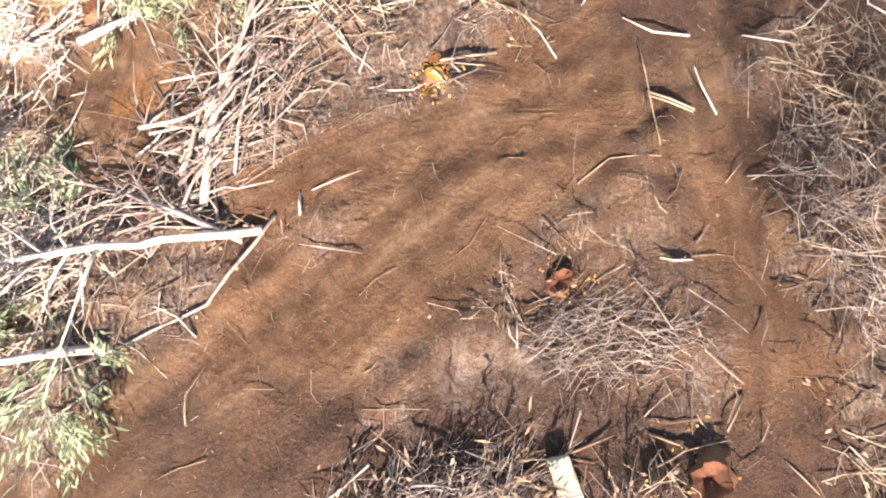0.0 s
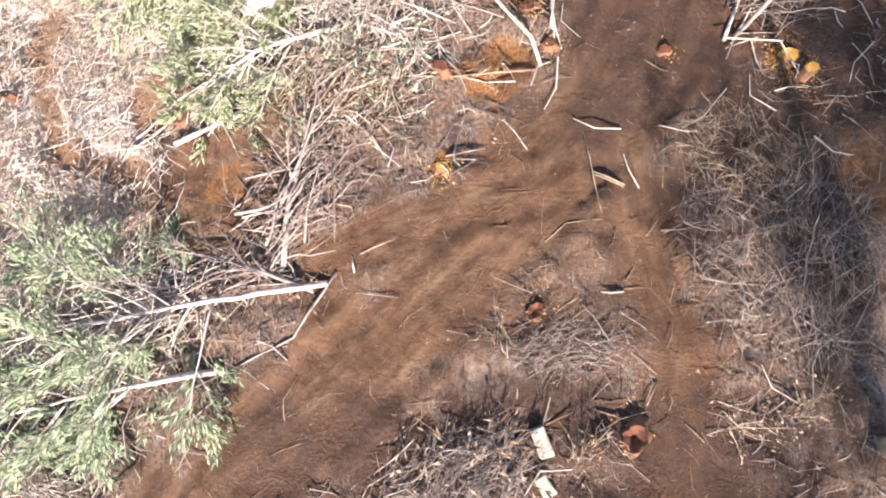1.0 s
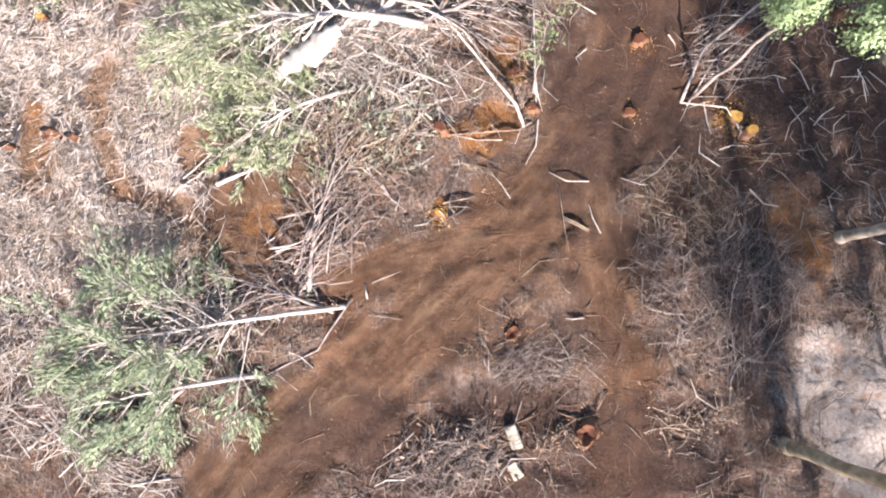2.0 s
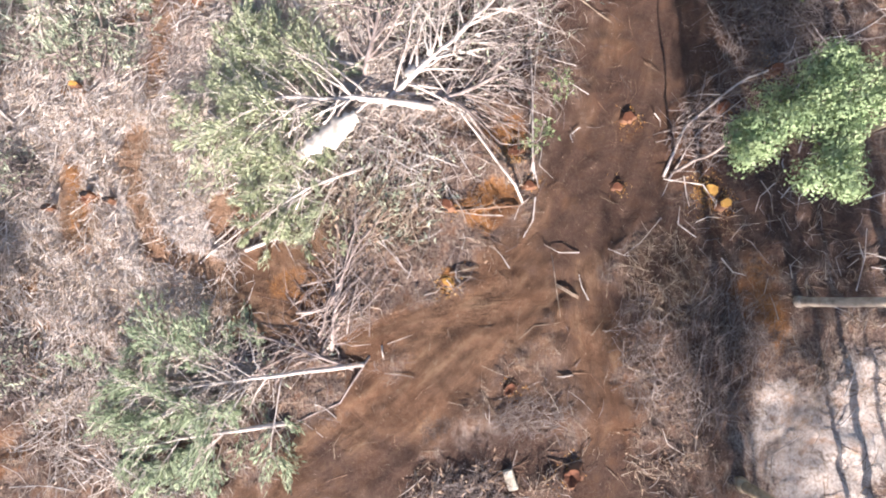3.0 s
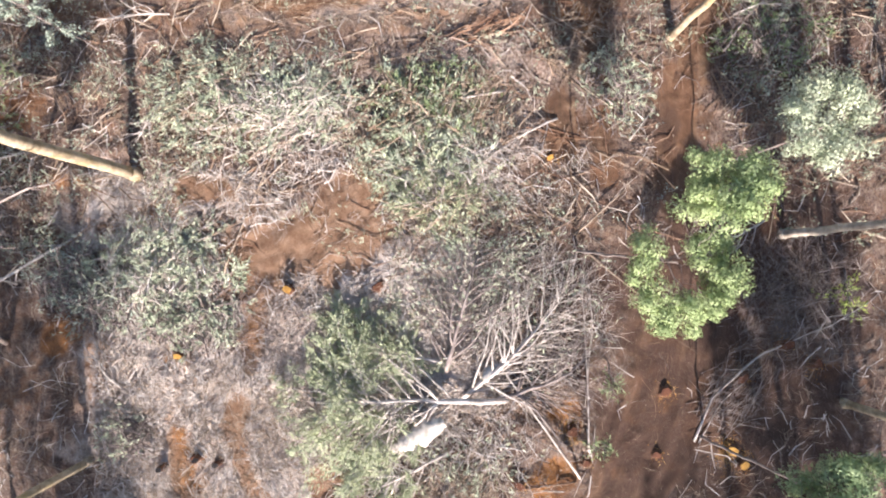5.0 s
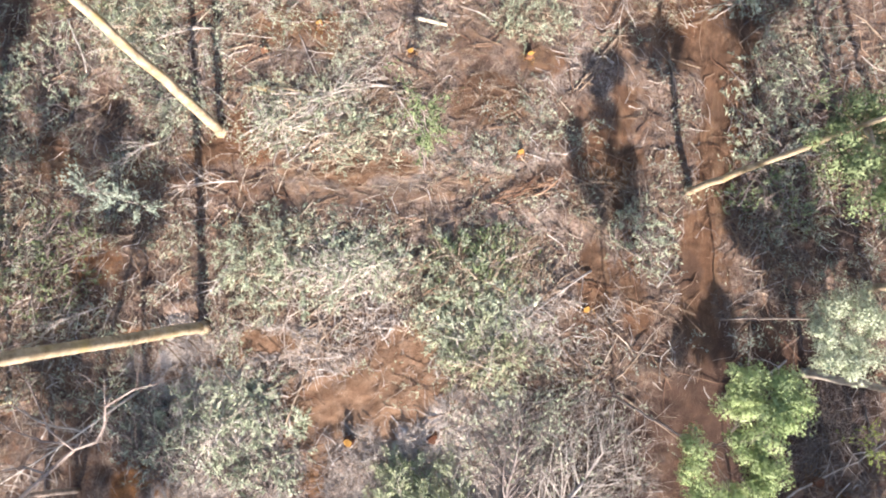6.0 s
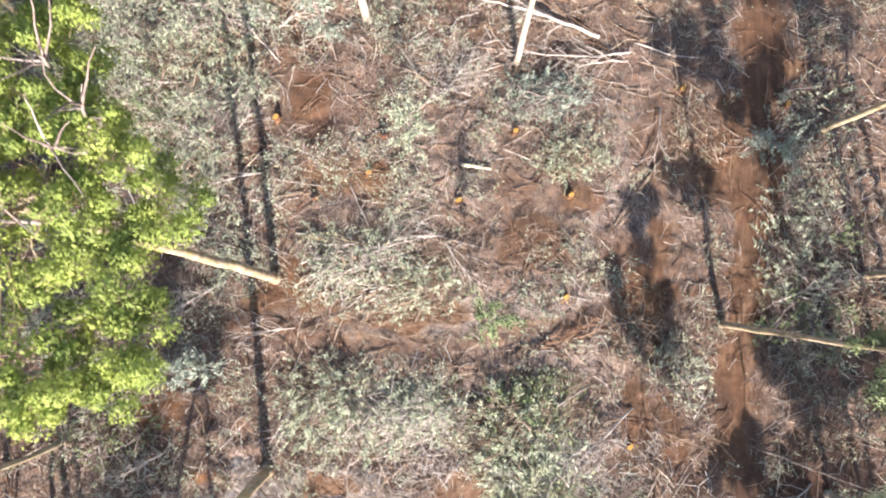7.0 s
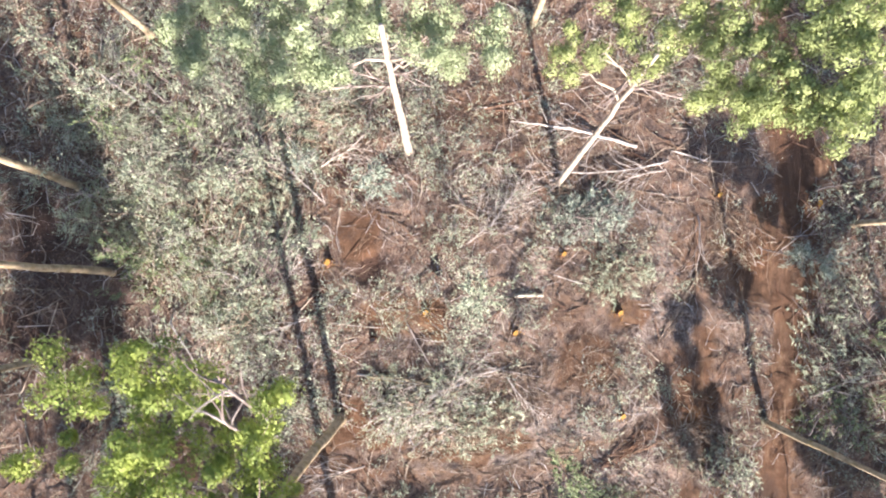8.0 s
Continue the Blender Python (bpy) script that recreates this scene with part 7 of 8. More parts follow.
brush_pile(-13.67, 13.02, 2.0, 1.0, 0, "heap of cut leafy gum branches", GREY_WOOD, SAGE, 141, sticks=130, leaves=1440, high=0.8, size=1.5, thick=0.021, aim=93, spread=0.75)
brush_pile(-16.30, 1.38, 2.0, 1.2, 0, "heap of cut leafy gum branches", GREY_WOOD, SAGE, 142, sticks=130, leaves=720, high=0.8, size=1.5, thick=0.021, aim=146, spread=0.75)
brush_pile(-24.81, 21.86, 3, 2, 0, "heap of cut leafy gum branches", GREY_WOOD, GREEN, 143, sticks=130, leaves=1080, high=0.8, size=1.5, thick=0.021, aim=19, spread=0.75)
brush_pile(8.20, 1.78, 2.2, 1.6, 70, "low heap of dry grey twigs", GREY_WOOD, DRY_LEAF, 144, sticks=320, leaves=0, high=0.3, size=1.7, thick=0.009, aim=70)
brush_pile(6.68, 4.23, 1.4, 1.6, 0, "low heap of dry grey twigs", STRAW, DRY_LEAF, 145, sticks=260, leaves=0, high=0.3, size=0.9, thick=0.007)
brush_pile(5.73, 1.82, 0.9, 2.0, 0, "low heap of dry grey twigs", GREY_WOOD, DRY_LEAF, 146, sticks=160, leaves=0, high=0.3, size=1.0, thick=0.009)
brush_pile(-0.25, -2.37, 1.7, 0.8, 15, "low heap of dry grey twigs", GREY_WOOD, DRY_LEAF, 147, sticks=260, leaves=300, high=0.3, size=1.2, thick=0.009, aim=40)
brush_pile(1.99, -0.03, 1.1, 0.6, 5, "low heap of dry grey twigs", GREY_WOOD, DRY_LEAF, 148, sticks=200, leaves=0, high=0.12, size=0.8, thick=0.006, aim=10, spread=0.5)
brush_pile(-13.54, -0.91, 2.0, 1.6, 0, "low heap of dry grey twigs", PALE_WOOD, DRY_LEAF, 149, sticks=160, leaves=0, high=0.3, size=1.6, thick=0.014)
brush_pile(-10.42, -2.77, 2.4, 1.0, -25, "low heap of dry grey twigs", PALE_WOOD, DRY_LEAF, 150, sticks=120, leaves=0, high=0.3, size=1.8, thick=0.016, aim=-25)
brush_pile(11.40, 14.04, 2.4, 2.4, 0, "low heap of dry grey twigs", GREY_WOOD, DRY_LEAF, 151, sticks=240, leaves=0, high=0.3, size=1.6, thick=0.009)
brush_pile(8.83, 9.55, 1.4, 1.2, 30, "low heap of dry grey twigs", GREY_WOOD, DRY_LEAF, 152, sticks=150, leaves=0, high=0.3, size=1.6, thick=0.012, aim=30)
brush_pile(11.44, 12.46, 2.2, 2.4, 0, "low heap of dry grey twigs", GREY_WOOD, DRY_LEAF, 153, sticks=220, leaves=0, high=0.3, size=1.7, thick=0.009, aim=40)
brush_pile(12.65, 14.73, 2, 1.6, 0, "low heap of dry grey twigs", GREY_WOOD, DRY_LEAF, 154, sticks=140, leaves=0, high=0.3, size=1.2, thick=0.009)
brush_pile(-11.10, 40.22, 2.6, 2.0, 0, "low heap of dry grey twigs", GREY_WOOD, DRY_LEAF, 155, sticks=160, leaves=0, high=0.3, size=1.4, thick=0.009)
brush_pile(-6.24, 39.33, 2.2, 1.4, 0, "low heap of dry grey twigs", PALE_WOOD, DRY_LEAF, 156, sticks=140, leaves=0, high=0.3, size=1.6, thick=0.013)
brush_pile(-6.81, 29.50, 1.6, 2.2, 80, "low heap of dry grey twigs", STRAW, DRY_LEAF, 157, sticks=120, leaves=0, high=0.3, size=1.3, thick=0.014)
brush_pile(-12.31, 31.44, 1.6, 1.2, 0, "low heap of dry grey twigs", GREY_WOOD, DRY_LEAF, 158, sticks=120, leaves=0, high=0.3, size=1.2, thick=0.009)
brush_pile(-10.36, 28.89, 2.6, 1.3, 15, "low heap of dry grey twigs", STRAW, DRY_LEAF, 159, sticks=170, leaves=900, high=0.3, size=1.6, thick=0.009, aim=20)
brush_pile(-11.87, 8.94, 2.6, 2.8, 0, "low heap of dry grey twigs", STRAW, DRY_LEAF, 160, sticks=300, leaves=0, high=0.3, size=1.1, thick=0.009)
brush_pile(-15.48, 8.21, 2.8, 3.0, 0, "low heap of dry grey twigs", STRAW, DRY_LEAF, 161, sticks=300, leaves=0, high=0.3, size=1.0, thick=0.009)
brush_pile(-10.61, 3.26, 3.0, 1.8, 0, "low heap of dry grey twigs", STRAW, DRY_LEAF, 162, sticks=300, leaves=500, high=0.3, size=1.1, thick=0.009)
brush_pile(-9.72, 8.43, 1.8, 2.0, 0, "low heap of dry grey twigs", STRAW, DRY_LEAF, 163, sticks=200, leaves=0, high=0.3, size=1.0, thick=0.009)
brush_pile(-10.87, 12.77, 1.6, 2.2, 0, "low heap of dry grey twigs", GREY_WOOD, DRY_LEAF, 164, sticks=220, leaves=0, high=0.3, size=1.0, thick=0.009)
brush_pile(-9.23, 12.93, 1.6, 1.4, 0, "low heap of dry grey twigs", GREY_WOOD, DRY_LEAF, 165, sticks=180, leaves=0, high=0.3, size=0.9, thick=0.009)
brush_pile(-14.19, 4.85, 2.6, 1.6, 0, "low heap of dry grey twigs", STRAW, DRY_LEAF, 166, sticks=240, leaves=0, high=0.3, size=1.1, thick=0.009)
brush_pile(6.89, 35.21, 1.2, 2.4, 0, "low heap of dry grey twigs", STRAW, DRY_LEAF, 167, sticks=140, leaves=0, high=0.3, size=1.3, thick=0.014)
brush_pile(-3.40, 30.08, 2.8, 2.4, 0, "low heap of dry grey twigs", STRAW, DRY_LEAF, 168, sticks=160, leaves=0, high=0.3, size=1.0, thick=0.009)
brush_pile(-7.04, 26.08, 5.5, 0.9, 0, "low heap of dry grey twigs", STRAW, DRY_LEAF, 169, sticks=170, leaves=0, high=0.3, size=1.2, thick=0.009, aim=5, spread=0.4)
brush_pile(2.80, 24.79, 1.6, 1.8, 0, "low heap of dry grey twigs", STRAW, DRY_LEAF, 170, sticks=140, leaves=0, high=0.3, size=1.6, thick=0.016)


# ---- single branches and poles on the ground ----
fallen_branch([(1.96, 6.75), (-2.01, 12.60)], 0.05, 0.02, PALE_WOOD, "long straight pale pole lying over the heap", 0, 301, 0.5)
bark_sheet(((-4.92, 8.47), (-3.3, 9.45)), 0.95, 0.75, "white stripped sheet of bark on the felled crown", 3)
bark_sheet(((-5.29, 8.26), (-4.57, 8.75)), 0.45, 0.7, "white stripped sheet of bark on the felled crown", 5)
bark_sheet(((-1.76, 10.82), (-1.19, 11.38)), 0.5, 0.5, "white stripped sheet of bark on the felled crown", 7)
fallen_branch([(2.33, 7.74), (2.45, 15.14)], 0.03, 0.012, PALE_WOOD, "long thin pale rod on litter", 0, 304, 0.15)
fallen_branch([(2.78, 14.28), (2.83, 12.57), (2.33, 9.44)], 0.02, 0.01, PALE_WOOD, "bleached branch lying across the litter", 0, 305, 0.15)
fallen_branch([(6.96, 7.70), (7.83, 9.46), (9.76, 11.02), (11.64, 11.74), (13.16, 12.28), (15.35, 13.49)], 0.05, 0.02, PALE_WOOD, "long thin crooked fallen stem with twigs", 18, 306, 0.06)
fallen_branch([(1.83, 6.63), (-0.73, 6.45)], 0.035, 0.02, RED_WOOD, "straight red-brown stick on bare soil", 0, 307, 0.06)
fallen_branch([(-9.11, 5.20), (-7.43, 6.56)], 0.035, 0.02, PALE_WOOD, "bleached branch lying across the litter", 0, 308, 0.06)
fallen_branch([(-7.38, 5.36), (-6.11, 5.80), (-4.80, 6.56)], 0.075, 0.02, PALE_WOOD, "thick bleached branch with split end", 4, 309, 0.06)
fallen_branch([(-3.08, 1.84), (-4.03, 0.42), (-5.92, -0.44), (-7.97, -1.34)], 0.034, 0.012, ROSE_WOOD, "long curved bleached branch on soil", 6, 310, 0.06)
fallen_branch([(-5.72, -0.77), (-6.81, -1.63)], 0.02, 0.008, PALE_WOOD, "bleached branch lying across the litter", 4, 311, 0.06)
fallen_branch([(-9.21, -0.34), (-8.45, 0.28), (-7.28, 0.47)], 0.035, 0.015, PALE_WOOD, "bleached branch lying across the litter", 5, 312, 0.06)
fallen_branch([(-12.38, 14.99), (-9.47, 21.17)], 0.035, 0.02, STRAW, "long straight straw-coloured pole", 0, 313, 0.2)
fallen_branch([(-11.09, 9.32), (-9.31, 8.90)], 0.035, 0.015, PALE_WOOD, "bleached branch lying across the litter", 0, 314, 0.06)
fallen_branch([(-11.45, 9.06), (-8.98, 8.57)], 0.03, 0.012, PALE_WOOD, "bleached branch lying across the litter", 0, 315, 0.06)
fallen_branch([(-8.75, 2.32), (-8.29, 3.22), (-8.28, 3.77)], 0.03, 0.012, PALE_WOOD, "bleached branch lying across the litter", 3, 316, 0.06)
fallen_branch([(-8.31, 2.74), (-8.04, 3.49), (-8.14, 4.18)], 0.018, 0.008, PALE_WOOD, "bleached branch lying across the litter", 0, 317, 0.06)
fallen_branch([(-7.71, 3.14), (-7.27, 3.66), (-7.03, 4.31)], 0.015, 0.007, PALE_WOOD, "bleached branch lying across the litter", 0, 318, 0.06)
fallen_branch([(-2.68, 2.19), (-2.61, 1.79)], 0.025, 0.018, PALE_WOOD, "short pale broken stick", 0, 319, 0.06)
fallen_branch([(-2.49, 2.23), (-1.68, 2.52)], 0.012, 0.006, PALE_WOOD, "bleached branch lying across the litter", 0, 320, 0.06)
fallen_branch([(2.87, 5.00), (3.01, 3.62), (3.05, 3.00)], 0.014, 0.007, STRAW, "bleached branch lying across the litter", 0, 321, 0.06)
fallen_branch([(3.01, 4.05), (3.67, 3.62)], 0.022, 0.012, STRAW, "split straw-pale slab of wood", 0, 322, 0.06)
fallen_branch([(4.02, 2.38), (4.46, 2.87)], 0.012, 0.006, STRAW, "bleached branch lying across the litter", 0, 323, 0.06)
fallen_branch([(4.95, 5.45), (4.63, 3.57)], 0.008, 0.005, STRAW, "bleached branch lying across the litter", 0, 324, 0.06)
fallen_branch([(1.70, 2.32), (2.21, 2.73), (3.05, 2.81)], 0.014, 0.006, STRAW, "bleached branch lying across the litter", 0, 325, 0.06)
fallen_branch([(3.82, -0.76), (3.52, -1.25)], 0.018, 0.012, STRAW, "flat straw-pale sliver of wood", 0, 326, 0.06)
fallen_branch([(2.46, -1.29), (3.14, -1.53)], 0.022, 0.012, RED_WOOD, "bleached branch lying across the litter", 0, 327, 0.06)
fallen_branch([(2.46, -1.69), (2.89, -1.48), (3.54, -1.34)], 0.016, 0.008, STRAW, "bleached branch lying across the litter", 0, 328, 0.06)
fallen_branch([(0.38, -2.02), (0.98, -1.69), (1.97, -1.30)], 0.03, 0.014, RED_WOOD, "mossy brown branch on dark soil", 0, 329, 0.06)
fallen_branch([(-1.66, -1.60), (-1.50, -2.16)], 0.02, 0.012, STRAW, "bleached branch lying across the litter", 0, 330, 0.06)
fallen_branch([(-0.97, -2.07), (-0.88, -1.75)], 0.014, 0.007, PALE_WOOD, "bleached branch lying across the litter", 0, 331, 0.06)
fallen_branch([(-4.23, -1.38), (-4.25, -0.94), (-3.98, -0.53)], 0.012, 0.005, STRAW, "bleached branch lying across the litter", 0, 332, 0.06)
fallen_branch([(0.46, 0.26), (0.17, 0.50), (-0.11, 0.58)], 0.006, 0.003, STRAW, "bleached branch lying across the litter", 0, 333, 0.06)
fallen_branch([(0.81, 0.11), (0.50, 0.75), (0.47, 1.34)], 0.008, 0.004, STRAW, "bleached branch lying across the litter", 0, 334, 0.06)
fallen_branch([(3.22, 0.30), (3.32, -0.17), (3.81, -0.62)], 0.018, 0.006, STRAW, "bleached branch lying across the litter", 0, 335, 0.06)
fallen_branch([(-1.49, -1.05), (-1.01, -1.01), (-0.54, -1.02)], 0.008, 0.004, STRAW, "bleached branch lying across the litter", 0, 336, 0.06)
fallen_branch([(-2.86, -0.82), (-3.30, -0.83)], 0.008, 0.004, STRAW, "bleached branch lying across the litter", 0, 337, 0.06)
fallen_branch([(-0.45, 4.47), (0.48, 4.64)], 0.03, 0.012, STRAW, "pale splintered wood beside the stump", 0, 338, 0.06)
fallen_branch([(-2.30, 4.94), (-1.79, 4.51), (-1.53, 4.24)], 0.012, 0.006, PALE_WOOD, "bleached branch lying across the litter", 0, 339, 0.06)
fallen_branch([(4.26, -1.61), (4.63, -2.01)], 0.012, 0.006, STRAW, "bleached branch lying across the litter", 0, 340, 0.06)
fallen_branch([(3.02, 3.98), (3.64, 3.57)], 0.02, 0.01, STRAW, "bleached branch lying across the litter", 0, 341, 0.06)
fallen_branch([(6.99, 0.48), (6.17, -0.78)], 0.012, 0.006, STRAW, "bleached branch lying across the litter", 0, 342, 0.06)
fallen_branch([(2.35, 7.40), (2.47, 13.66)], 0.018, 0.008, PALE_WOOD, "bleached branch lying across the litter", 0, 343, 0.06)
fallen_branch([(7.19, 7.60), (8.28, 9.26), (10.18, 10.59)], 0.03, 0.015, PALE_WOOD, "bleached branch lying across the litter", 0, 344, 0.06)
fallen_branch([(2.28, 16.34), (4.55, 18.20)], 0.05, 0.03, STRAW, "leaning bare straw-coloured pole", 0, 345, 0.3)
fallen_branch([(4.98, 20.42), (6.21, 21.85)], 0.04, 0.02, PALE_WOOD, "bleached branch lying across the litter", 0, 346, 0.06)
fallen_tree((-19.21, 16.78), (-24.72, 13.10), 0.065, "crooked white dead limb on the ground", PALE_WOOD, SAGE, 850, limbs=9, reach=2.0, leaves=0, fan=0.9, start=0.2, rise=0.9)
fallen_tree((-21.55, 14.90), (-25.03, 16.77), 0.05, "crooked white dead limb on the ground", PALE_WOOD, SAGE, 851, limbs=7, reach=1.6, leaves=0, fan=0.9, start=0.2, rise=0.8)
fallen_branch([(-11.50, 33.36), (-10.69, 31.27), (-9.83, 29.52)], 0.03, 0.012, PALE_WOOD, "bleached branch lying across the litter", 0, 347, 0.06)
fallen_branch([(4.86, 33.86), (3.21, 31.75), (1.93, 30.40)], 0.04, 0.02, STRAW, "bleached branch lying across the litter", 5, 348, 0.06)
fallen_branch([(12.88, 31.65), (13.48, 29.97)], 0.035, 0.02, PALE_WOOD, "bleached branch lying across the litter", 0, 349, 0.3)
fallen_branch([(5.39, 16.55), (7.19, 15.95), (8.73, 15.62)], 0.02, 0.01, RED_WOOD, "bleached branch lying across the litter", 0, 350, 0.06)
fallen_branch([(3.37, 19.93), (5.80, 18.67)], 0.02, 0.01, STRAW, "bleached branch lying across the litter", 0, 351, 0.06)
fallen_branch([(7.88, 19.09), (9.32, 19.94), (11.54, 20.64)], 0.015, 0.01, PALE_WOOD, "bleached branch lying across the litter", 0, 352, 0.06)
fallen_branch([(2.62, 15.74), (5.49, 13.40)], 0.03, 0.012, STRAW, "bleached branch lying across the litter", 0, 353, 0.06)
fallen_branch([(-2.13, 24.72), (0.89, 25.21)], 0.04, 0.02, STRAW, "bleached branch lying across the litter", 0, 354, 0.06)
fallen_branch([(1.50, 22.89), (2.12, 25.06)], 0.025, 0.012, STRAW, "bleached branch lying across the litter", 0, 355, 0.06)
fallen_branch([(-14.36, 31.04), (-10.16, 29.82)], 0.05, 0.03, PALE_WOOD, "bleached branch lying across the litter", 0, 356, 0.06)
fallen_branch([(-1.66, 23.77), (-1.05, 21.40)], 0.035, 0.015, STRAW, "bleached branch lying across the litter", 0, 357, 0.06)
fallen_branch([(0.46, 23.45), (-0.54, 21.12)], 0.02, 0.01, STRAW, "bleached branch lying across the litter", 0, 358, 0.06)
fallen_branch([(-18.80, 22.74), (-17.17, 24.29)], 0.025, 0.012, STRAW, "straw-pale cut pole in a small sheaf", 0, 359, 0.06)
fallen_branch([(-19.06, 22.35), (-17.44, 23.76)], 0.025, 0.012, STRAW, "straw-pale cut pole in a small sheaf", 0, 360, 0.06)
fallen_branch([(-18.26, 22.85), (-16.89, 24.41)], 0.025, 0.012, STRAW, "straw-pale cut pole in a small sheaf", 0, 361, 0.06)
fallen_branch([(-5.86, 33.88), (-4.32, 33.65)], 0.11, 0.08, BILLET, "short thick pale log on bare soil", 0, 362, 0.06)
fallen_branch([(-4.57, 34.08), (-3.27, 34.23)], 0.03, 0.02, PALE_WOOD, "bleached branch lying across the litter", 0, 363, 0.06)
fallen_branch([(2.00, 30.47), (4.75, 33.57), (5.97, 35.06)], 0.035, 0.015, STRAW, "long straw-pale pole over dark soil", 8, 364, 0.06)
fallen_branch([(4.10, 30.54), (5.08, 37.01)], 0.03, 0.015, RED_WOOD, "bleached branch lying across the litter", 0, 365, 0.06)
fallen_branch([(9.46, 34.08), (12.25, 35.65)], 0.03, 0.012, PALE_WOOD, "pale limb at the track edge", 10, 366, 0.06)
fallen_branch([(13.26, 28.52), (13.87, 26.87)], 0.03, 0.012, PALE_WOOD, "bleached branch lying across the litter", 5, 367, 0.06)
fallen_branch([(4.17, 40.45), (5.98, 39.59), (7.73, 39.30)], 0.05, 0.02, PALE_WOOD, "pale splintered pole on bare soil", 2, 368, 0.06)
fallen_branch([(-6.19, 43.70), (-2.68, 44.13)], 0.04, 0.015, RED_WOOD, "bleached branch lying across the litter", 0, 369, 0.06)
fallen_branch([(2.15, 30.32), (3.75, 31.91), (4.85, 33.61)], 0.035, 0.015, STRAW, "bleached branch lying across the litter", 0, 370, 0.06)
fallen_branch([(10.10, 34.77), (12.41, 34.71)], 0.03, 0.012, PALE_WOOD, "bleached branch lying across the litter", 0, 371, 0.06)
fallen_branch([(-14.12, 30.95), (-12.45, 30.45), (-10.15, 29.78)], 0.06, 0.04, BARK, "mossy pale log on litter", 0, 372, 0.06)
fallen_branch([(-7.82, 30.58), (-5.01, 29.58)], 0.03, 0.012, PALE_WOOD, "bleached branch lying across the litter", 0, 373, 0.06)
fallen_branch([(-2.47, 39.51), (-4.45, 38.97), (-6.58, 39.07)], 0.03, 0.012, PALE_WOOD, "bleached branch lying across the litter", 6, 374, 0.06)
fallen_branch([(-15.33, 33.80), (-12.64, 33.21)], 0.025, 0.012, PALE_WOOD, "bleached branch lying across the litter", 0, 375, 0.06)
fallen_branch([(-16.39, 44.03), (-15.00, 41.35), (-14.69, 39.86)], 0.04, 0.012, PALE_WOOD, "pale dead limb with bare twigs", 8, 376, 0.5)
fallen_branch([(-25.82, 48.59), (-23.57, 46.49), (-22.51, 45.44)], 0.05, 0.02, PALE_WOOD, "pale dead limb with bare twigs", 12, 377, 0.8)
fallen_branch([(-27.31, 44.31), (-25.27, 42.27)], 0.03, 0.012, PALE_WOOD, "bleached branch lying across the litter", 0, 378, 0.5)
fallen_branch([(-23.38, 35.39), (-22.37, 33.05), (-22.20, 32.15)], 0.05, 0.03, PALE_WOOD, "bleached dead limb over undergrowth", 0, 379, 0.6)
fallen_branch([(-31.30, 35.82), (-29.53, 35.62)], 0.03, 0.015, PALE_WOOD, "bleached branch lying across the litter", 0, 380, 0.06)
fallen_branch([(-31.22, 41.74), (-29.61, 41.23)], 0.04, 0.02, PALE_WOOD, "bleached branch lying across the litter", 0, 381, 0.3)
fallen_branch([(-6.79, 30.64), (-7.18, 28.99)], 0.025, 0.012, RED_WOOD, "bleached branch lying across the litter", 0, 382, 0.06)
fallen_branch([(-4.67, 29.86), (-4.36, 30.82)], 0.025, 0.015, STRAW, "bleached branch lying across the litter", 0, 383, 0.06)
fallen_branch([(4.89, 34.86), (4.98, 37.04)], 0.03, 0.015, RED_WOOD, "bleached branch lying across the litter", 0, 384, 0.06)
fallen_branch([(-17.46, 2.89), (-16.19, 2.80), (-14.57, 3.92)], 0.03, 0.012, PALE_WOOD, "bleached branch lying across the litter", 3, 385, 0.06)
fallen_branch([(-15.93, 2.19), (-14.53, 3.41)], 0.03, 0.012, PALE_WOOD, "bleached branch lying across the litter", 0, 386, 0.06)
fallen_branch([(-4.67, 14.97), (-5.90, 14.69), (-6.73, 14.31)], 0.03, 0.015, RED_WOOD, "bleached branch lying across the litter", 0, 387, 0.06)
fallen_branch([(-4.54, 15.62), (-6.07, 15.26), (-6.73, 14.40)], 0.03, 0.015, RED_WOOD, "bleached branch lying across the litter", 0, 388, 0.06)
fallen_branch([(-9.13, 4.99), (-7.12, 6.33)], 0.035, 0.02, PALE_WOOD, "bleached branch lying across the litter", 0, 389, 0.06)
fallen_branch([(-8.21, 2.33), (-8.23, 3.12), (-8.53, 2.03)], 0.03, 0.012, PALE_WOOD, "bleached branch lying across the litter", 0, 390, 0.06)
fallen_branch([(-13.07, -1.62), (-11.62, -2.46), (-9.82, -3.09)], 0.04, 0.015, PALE_WOOD, "bleached branch lying across the litter", 6, 391, 0.06)
fallen_branch([(-9.60, -3.41), (-8.46, -3.20)], 0.05, 0.03, PALE_WOOD, "bleached branch lying across the litter", 0, 392, 0.06)


# ---- stumps and blocks of wood ----
stump(1.35, 0.78, 0.18, 0.12, "weathered red-brown stump in a hollow", CUT_RED, 401, 40, True)
stump(3.13, -1.83, 0.27, 0.14, "weathered red-brown stump in a hollow", CUT_RED, 402, 40, True)
stump(-0.53, 4.18, 0.15, 0.1, "fresh sawn stump with a yellow-orange face", CUT, 403, 160, False)
stump(8.97, 6.70, 0.2, 0.3, "fresh sawn stump with a yellow-orange face", CUT, 404, 160, False)
stump(8.58, 7.19, 0.24, 0.08, "fresh sawn stump with a yellow-orange face", CUT, 405, 420, False)
stump(-0.49, 6.69, 0.17, 0.2, "weathered red-brown stump in a hollow", CUT_RED, 406, 60, False)
